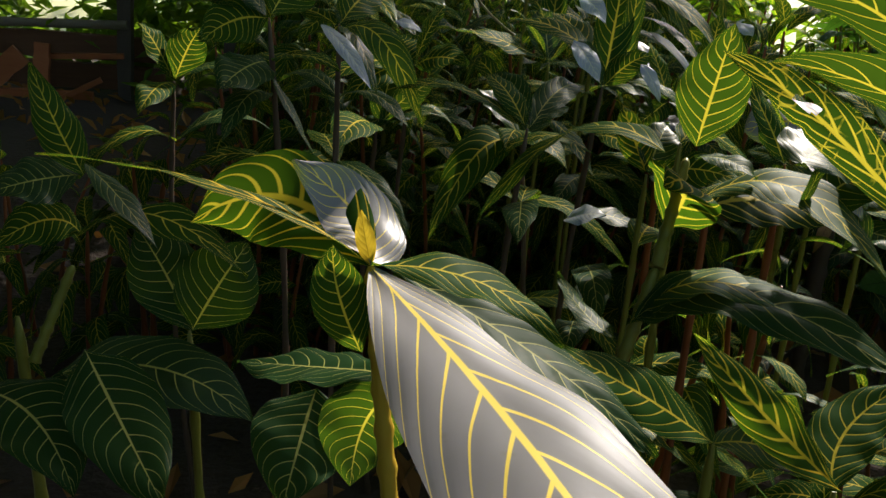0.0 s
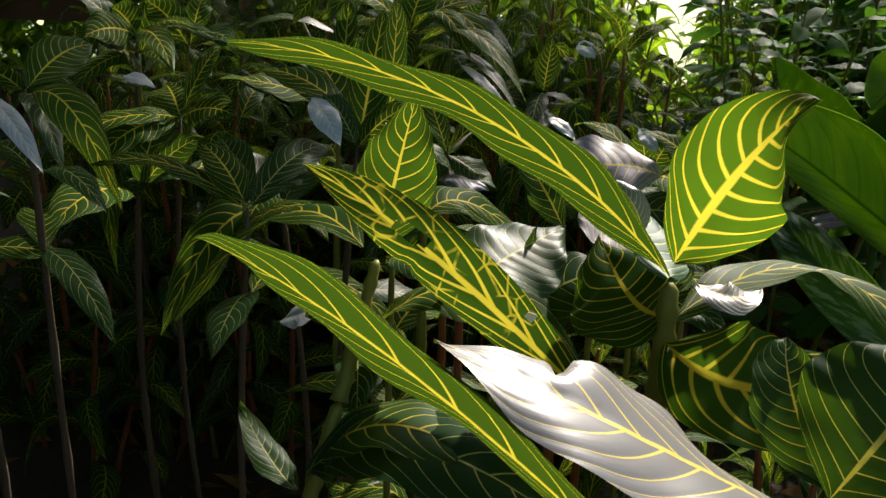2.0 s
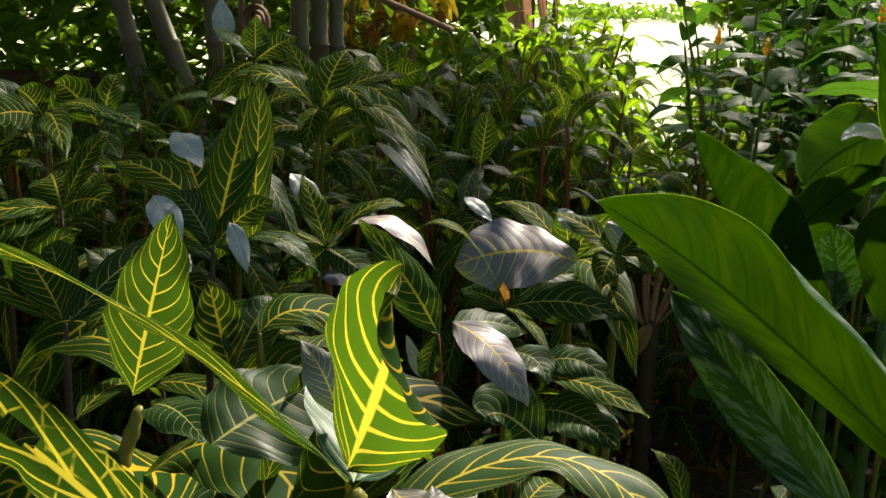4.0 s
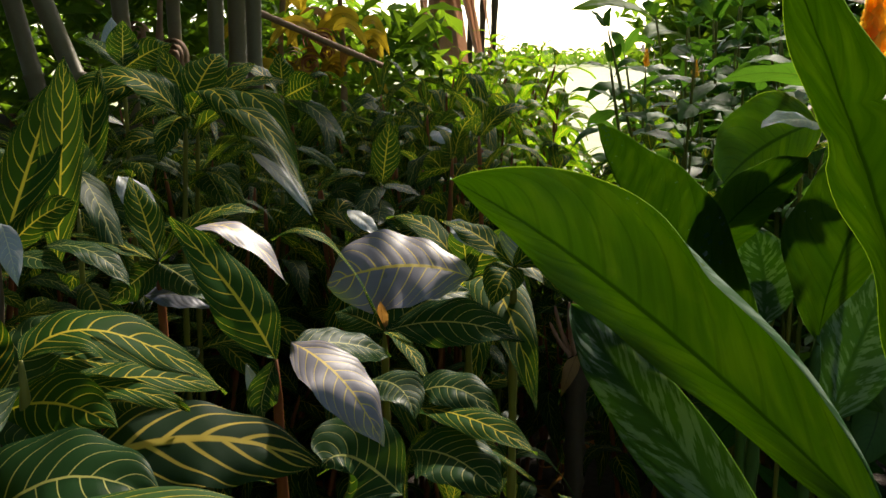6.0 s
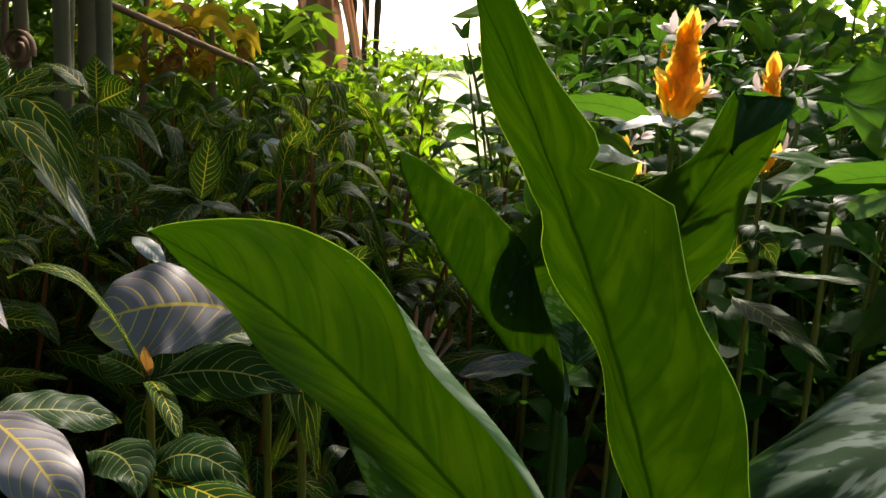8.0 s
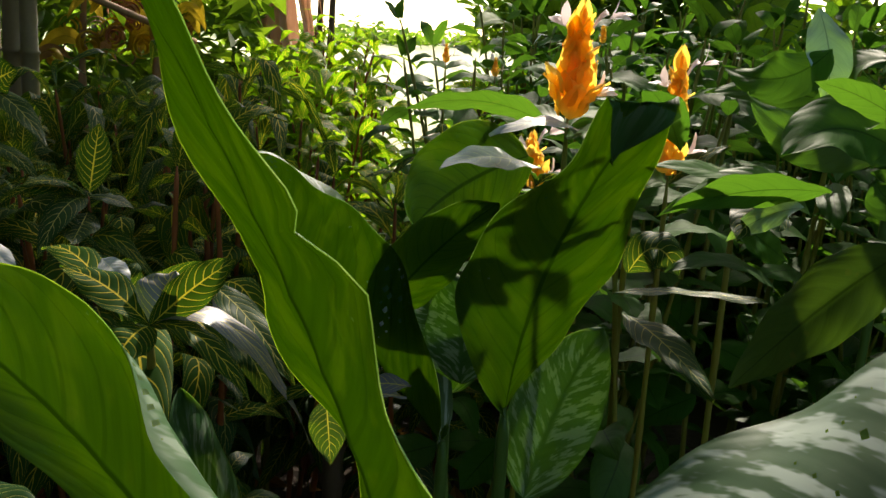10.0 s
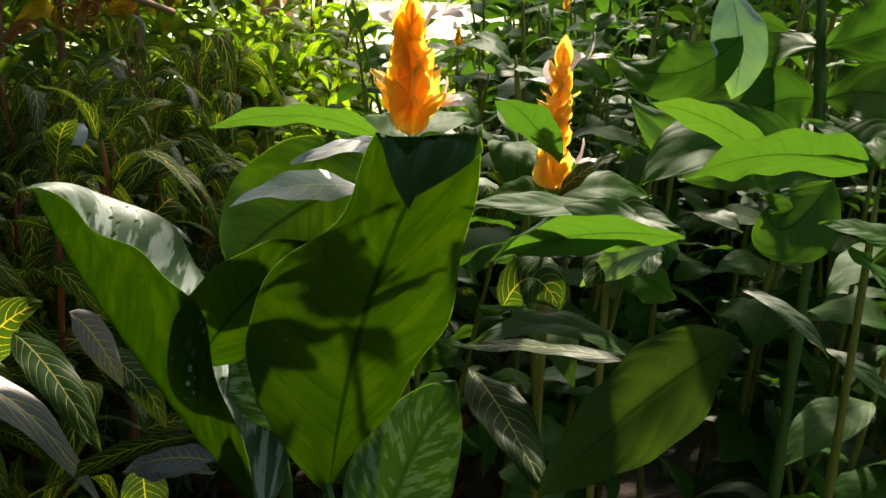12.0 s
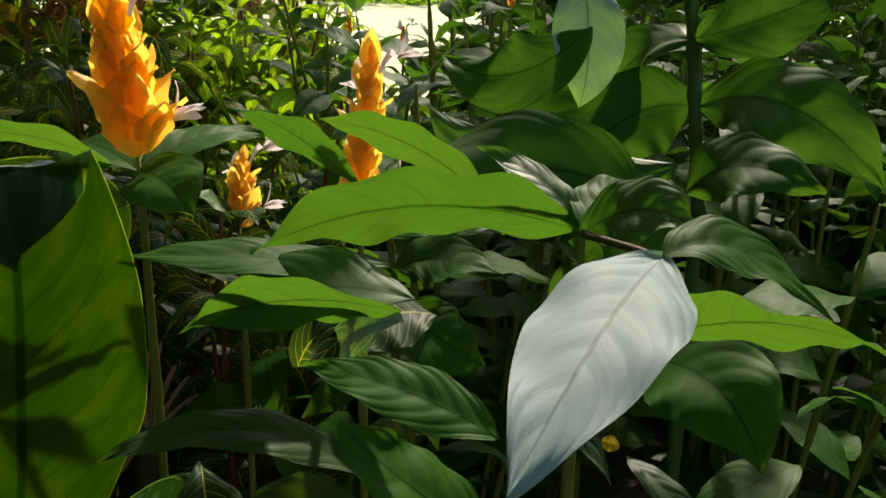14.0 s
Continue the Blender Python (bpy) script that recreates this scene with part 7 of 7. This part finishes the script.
def coil(parent, at, radius, turns, width, material, seed):
    """A strip of dry sheath rolled into a spiral."""
    r = random.Random(seed)
    bm = bmesh.new()
    m = pose(*at, r.uniform(-20, 20), r.uniform(-20, 20), r.uniform(-40, 40))
    n = int(turns * 18)
    prev = None
    for i in range(n + 1):
        a = 6.2832 * turns * i / n
        q = radius * (1 - 0.7 * i / n)
        p0, p1 = m @ Vector((q * math.cos(a), -width / 2, q * math.sin(a))), m @ Vector((q * math.cos(a), width / 2, q * math.sin(a)))
        p2, p3 = m @ Vector(((q - 0.003) * math.cos(a), width / 2, (q - 0.003) * math.sin(a))), m @ Vector(((q - 0.003) * math.cos(a), -width / 2, (q - 0.003) * math.sin(a)))
        cur = [bm.verts.new(p) for p in (p0, p1, p2, p3)]
        if prev:
            for k in range(4):
                bm.faces.new((prev[k], prev[(k + 1) % 4], cur[(k + 1) % 4], cur[k])).smooth = True
        prev = cur
    return part("curl", bm, M[material], parent)


dry = thing("dry_plant", "withered plant with orange-brown curled sheaths and yellow leaves", "dry plant")
r = random.Random(8)
for x, y, h_, bow in ((0.30, 5.35, 1.6, 0.05), (0.55, 5.5, 1.7, -0.05), (0.05, 5.2, 1.5, 0.04), (-0.2, 4.5, 1.35, 0.03)):
    stem(dry, (x, y, 0), (x, y, h_), 0.022, 0.012, "dry", bow)
for i in range(9):
    coil(dry, (r.uniform(0.1, 0.6), r.uniform(5.1, 5.4), r.uniform(0.9, 1.25)), r.uniform(0.04, 0.08), r.uniform(1.2, 2.6), r.uniform(0.015, 0.03), r.choice(("dry", "gold_leaf", "timber")), i)
coil(dry, (-0.14, 4.35, 1.03), 0.085, 2.6, 0.03, "dry", 40)
coil(dry, (-0.32, 4.55, 1.13), 0.06, 2.2, 0.03, "dry", 41)
for x, y, z, s_ in ((0.42, 5.22, 1.02, 0.10), (0.30, 5.25, 0.97, 0.08), (0.54, 5.25, 0.98, 0.07)):
    coil(dry, (x, y, z), s_, 2.4, 0.03, "gold_leaf", int(s_ * 900))
for i in range(46):
    x, y, z = r.uniform(0.15, 0.75), r.uniform(5.1, 5.6), r.uniform(0.9, 1.65)
    a = r.uniform(0, 6.28)
    ln = r.uniform(0.12, 0.28)
    leaf(dry, r.choice(("gold_leaf", "gold_leaf", "dry_leaf")), (x, y, z), (x + math.cos(a) * ln * 0.5, y + math.sin(a) * ln * 0.3, z + 0.03), (x + math.cos(a) * ln, y + math.sin(a) * ln * 0.5, z - ln * 0.5), r.uniform(0.05, 0.1), (0.2 * math.cos(a), -0.8, 0.6))

palm = thing("palm_trunk", "palm stem with hanging reddish dry fronds", "palm")
stem(palm, (1.33, 6.5, 0), (1.30, 6.5, 3.5), 0.07, 0.06, "trunk", 0.02)
for i in range(16):
    a = r.uniform(0, 6.28)
    x, y = 1.30 + 0.08 * math.cos(a), 6.45 + 0.08 * math.sin(a)
    z = r.uniform(1.45, 2.1)
    bm = bmesh.new()
    c_, f_, l_ = bent((x, y, z), (x + 0.12 * math.cos(a), y + 0.12 * math.sin(a), z - 0.35), (x + 0.14 * math.cos(a) + 0.1, y + 0.1 * math.sin(a), z - r.uniform(0.8, 1.1)), (math.cos(a), math.sin(a), 0.2))
    blade(bm, c_, f_, l_, r.uniform(0.04, 0.08), "strap", 12, 4, i)
    part("dry_frond", bm, M["frond"], palm)
trees = thing("sapling_group", "three slender upright sapling stems", "saplings")
for x, y in ((1.69, 8.0), (1.81, 8.1), (1.89, 8.0)):
    stem(trees, (x, y, 0), (x + 0.1, y, 4.2), 0.028, 0.02, "stem_brown", 0.02, 8)


def banana(x, y, leaves, seed, label):
    r = random.Random(seed)
    b = thing("banana_plant", label, "banana plant", "banana plants beyond the bed")
    stem(b, (x, y, 0), (x, y, 1.0), 0.06, 0.04, "petiole", 0.0, 4)
    for az, el, ln, w in leaves:
        d = Vector((math.cos(radians(az)) * math.cos(radians(el)), math.sin(radians(az)) * math.cos(radians(el)), math.sin(radians(el))))
        p0 = Vector((x, y, 0.95))
        p1 = p0 + d * ln
        leaf(b, "far", p0, p0 + d * ln * 0.5 + Vector((0, 0, 0.12 * ln)), p1 - Vector((0, 0, 0.15 * ln)), w, (0.1, -0.3, 1), outline="broad")
    return b


banana(3.0, 6.2, ((170, 35, 1.1, 0.34), (150, 60, 1.1, 0.3), (20, 40, 1.0, 0.3), (220, 25, 0.9, 0.3), (280, 45, 0.9, 0.3), (100, 70, 1.2, 0.3)), 1, "banana plant with broad dark leaves beside the clearing")
banana(3.9, 5.2, ((190, 40, 1.0, 0.32), (120, 50, 1.1, 0.3), (250, 30, 1.0, 0.3), (40, 50, 1.0, 0.3), (310, 40, 0.9, 0.28)), 2, "banana plant with broad dark leaves among the shrubs")

fence = thing("bamboo_rail_fence", "low fence of a bamboo rail over rough timber", "fence")
bm = bmesh.new()
tube(bm, [Vector((-4.0, 5.27, 0.34)).lerp(Vector((-1.78, 5.31, 0.435)), k / 12) for k in range(13)], [0.028, 0.025] * 6 + [0.028], 10)
part("rail", bm, M["grey_timber"], fence)


def board(parent, a, b, w, t, material, name="board"):
    """A rough sawn board from a to b."""
    a, b = Vector(a), Vector(b)
    d = (b - a).normalized()
    s = d.cross(Vector((0, 1, 0.2))).normalized()
    n = s.cross(d)
    bm = bmesh.new()
    rows = []
    for k in range(7):
        p = a.lerp(b, k / 6)
        j = 1 + 0.08 * math.sin(k * 2.3 + a.x * 9)
        rows.append([bm.verts.new(p + s * (w / 2 * j * e) + n * (t / 2 * f)) for e, f in ((-1, -1), (1, -1), (1, 1), (-1, 1))])
    for u, v in zip(rows, rows[1:]):
        for k in range(4):
            bm.faces.new((u[k], u[(k + 1) % 4], v[(k + 1) % 4], v[k]))
    bm.faces.new(rows[0][::-1])
    bm.faces.new(rows[-1])
    bmesh.ops.recalc_face_normals(bm, faces=bm.faces)
    return part(name, bm, M[material], parent)


for x in (-3.6, -2.7, -1.82, -1.20):
    board(fence, (x, 5.36, -0.05), (x + 0.02, 5.36, 0.75), 0.08, 0.06, "trunk", "post")
board(fence, (-3.7, 5.42, 0.675), (-1.12, 5.42, 0.69), 0.12, 0.05, "brown_timber", "beam")
for z in (0.27, 0.10):
    board(fence, (-3.7, 5.42, z), (-1.6, 5.42, z + 0.02), 0.15, 0.03, "brown_timber")
offcut = thing("timber_offcuts", "orange-brown timber offcuts lying on the soil by the fence", "timber")
for a, b, w in (((-2.25, 5.2, 0.0), (-2.235, 5.22, 0.31), 0.085), ((-2.62, 5.18, 0.0), (-2.36, 5.22, 0.24), 0.12), ((-2.55, 5.15, 0.02), (-1.95, 5.2, 0.03), 0.05)):
    board(offcut, a, b, w, 0.03, "timber")
for a, b, w in (((-2.22, 5.24, 0.235), (-1.79, 5.26, 0.265), 0.03), ((-2.1, 5.12, 0.02), (-1.9, 5.2, 0.13), 0.03)):
    board(offcut, a, b, w, 0.02, "timber", "batten")
scatter_leaves("leaf_litter", 1100, lambda r: (lambda x, y: (x, y, 0.03) if abs(x) < 0.7 + 0.5 * y else None)(r.uniform(-3.2, 2.6), r.uniform(0.9, 5.6)), (0.03, 0.065), 77, M["dry_leaf"], "pinkish brown dry leaves strewn on the soil", "leaf litter")

# ---- hedge behind: many shrubs of a kind ----
rng = random.Random(21)


def bed(protos, spots, lo, hi):
    for i, (x, y) in enumerate(spots):
        way = (x - 0.53) / (y - 0.44)
        low = 0.90 - 0.27 * min(1, (y - 1.7) / 1.3) if y > 1.7 and 0.24 < way < 0.355 else 1 + (0.10 if 0.1 < way < 0.3 else 0.05) * max(0, y - 2.6)
        m = pose(x, y, 0, rng.uniform(-6, 6), rng.uniform(-6, 6), rng.uniform(0, 360)) @ Matrix.Scale(rng.uniform(lo, hi) * low, 4)
        if i < len(protos):
            protos[i].matrix_basis = m
        else:
            copy_thing(protos[i % len(protos)], m)


def zebra_protos(n, height, stems, pairs, bare, size=1.0, up=24, far=False, sun_copy=False):
    return [bush("zebra_shrub", rng, height * rng.uniform(0.92, 1.05), (SUN_LEAVES if sun_copy else FAR_ZEBRA) if far else ZEBRA, pairs, "shrub", "dark green shrub with yellow-veined leaves in the bed", "yellow-veined shrubs in the bed", "stem_red", size, stems, 0.12, up, bare, joined=far) for i in range(n)]


def shrimp_protos(n, height, stems, pairs, bare, size=1.0, up=16, far=False, low=False):
    return [bush("shrimp_plant", rng, height * rng.uniform(0.92, 1.05), FAR_SHRIMP if far else LOW_SHRIMP if low else SHRIMP, pairs, "shrub", "green shrimp plant with pointed leaves in the bed", "shrimp plants in the bed", "stem_green", size, stems, 0.13, up, bare, joined=far) for i in range(n)]


def free(x, y):
    """Keeps the dark hollow round the dry stump open."""
    return not (0.78 < x < 1.15 and 1.55 < y < 2.3)


def spots(x0, x1, y0, y1, step, keep, jitter=0.4):
    got = []
    for iy in range(int((y1 - y0) / step) + 1):
        for ix in range(int((x1 - x0) / step) + 1):
            x, y = x0 + step * ix + rng.uniform(-jitter, jitter) * step, y0 + step * iy + rng.uniform(-jitter, jitter) * step
            if keep(x, y) and free(x, y):
                got.append((x, y))
    return got


def zebra_side(x, y):
    return x < 0.95 + 0.30 * (y - 1) and x > -0.55 - 0.30 * (y - 1) and not (y > 4.1 and x < 0.9) and x > -0.42


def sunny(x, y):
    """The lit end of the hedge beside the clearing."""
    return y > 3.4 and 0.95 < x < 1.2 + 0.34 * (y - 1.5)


bed(zebra_protos(6, 0.80, 3, 9, 0.15, 1.0, up=14), spots(-1.3, 1.5, 1.95, 2.75, 0.22, zebra_side), 0.88, 1.08)
bed(zebra_protos(3, 0.46, 2, 5, 0.1), spots(-0.95, 0.95, 0.75, 2.1, 0.31, lambda x, y: x < 0.85 and x > -0.55 - 0.3 * y and (x > 0.3 or y > 1.5)), 0.8, 1.15)
bed(zebra_protos(8, 0.78, 3, 10, 0.2, 1.0, up=14, far=True), spots(-1.8, 2.2, 2.9, 5.8, 0.24, lambda x, y: zebra_side(x, y) and not sunny(x, y)), 0.9, 1.08)
bed(zebra_protos(5, 0.78, 4, 12, 0.04, 1.0, up=20, far=True, sun_copy=True), spots(0.9, 2.7, 3.4, 5.8, 0.22, sunny), 0.9, 1.08)
bed(shrimp_protos(3, 0.86, 2, 7, 0.2, 0.9), spots(0.9, 1.4, 1.75, 2.75, 0.29, lambda x, y: x > 0.80 + 0.34 * (y - 1.5)), 0.92, 1.1)
bed(shrimp_protos(5, 1.0, 2, 8, 0.2, 0.9), spots(1.45, 3.0, 1.65, 2.75, 0.26, lambda x, y: True), 0.92, 1.15)
bed(shrimp_protos(3, 0.55, 2, 5, 0.15, low=True), spots(0.6, 2.3, 1.1, 2.4, 0.32, lambda x, y: x > 0.6 and y > 1.6), 0.8, 1.15)
bed(shrimp_protos(7, 0.88, 4, 9, 0.04, 0.9, far=True), spots(1.2, 4.4, 2.9, 5.8, 0.25, lambda x, y: x > 0.80 + 0.34 * (y - 1.5) and not sunny(x, y)), 0.92, 1.25)
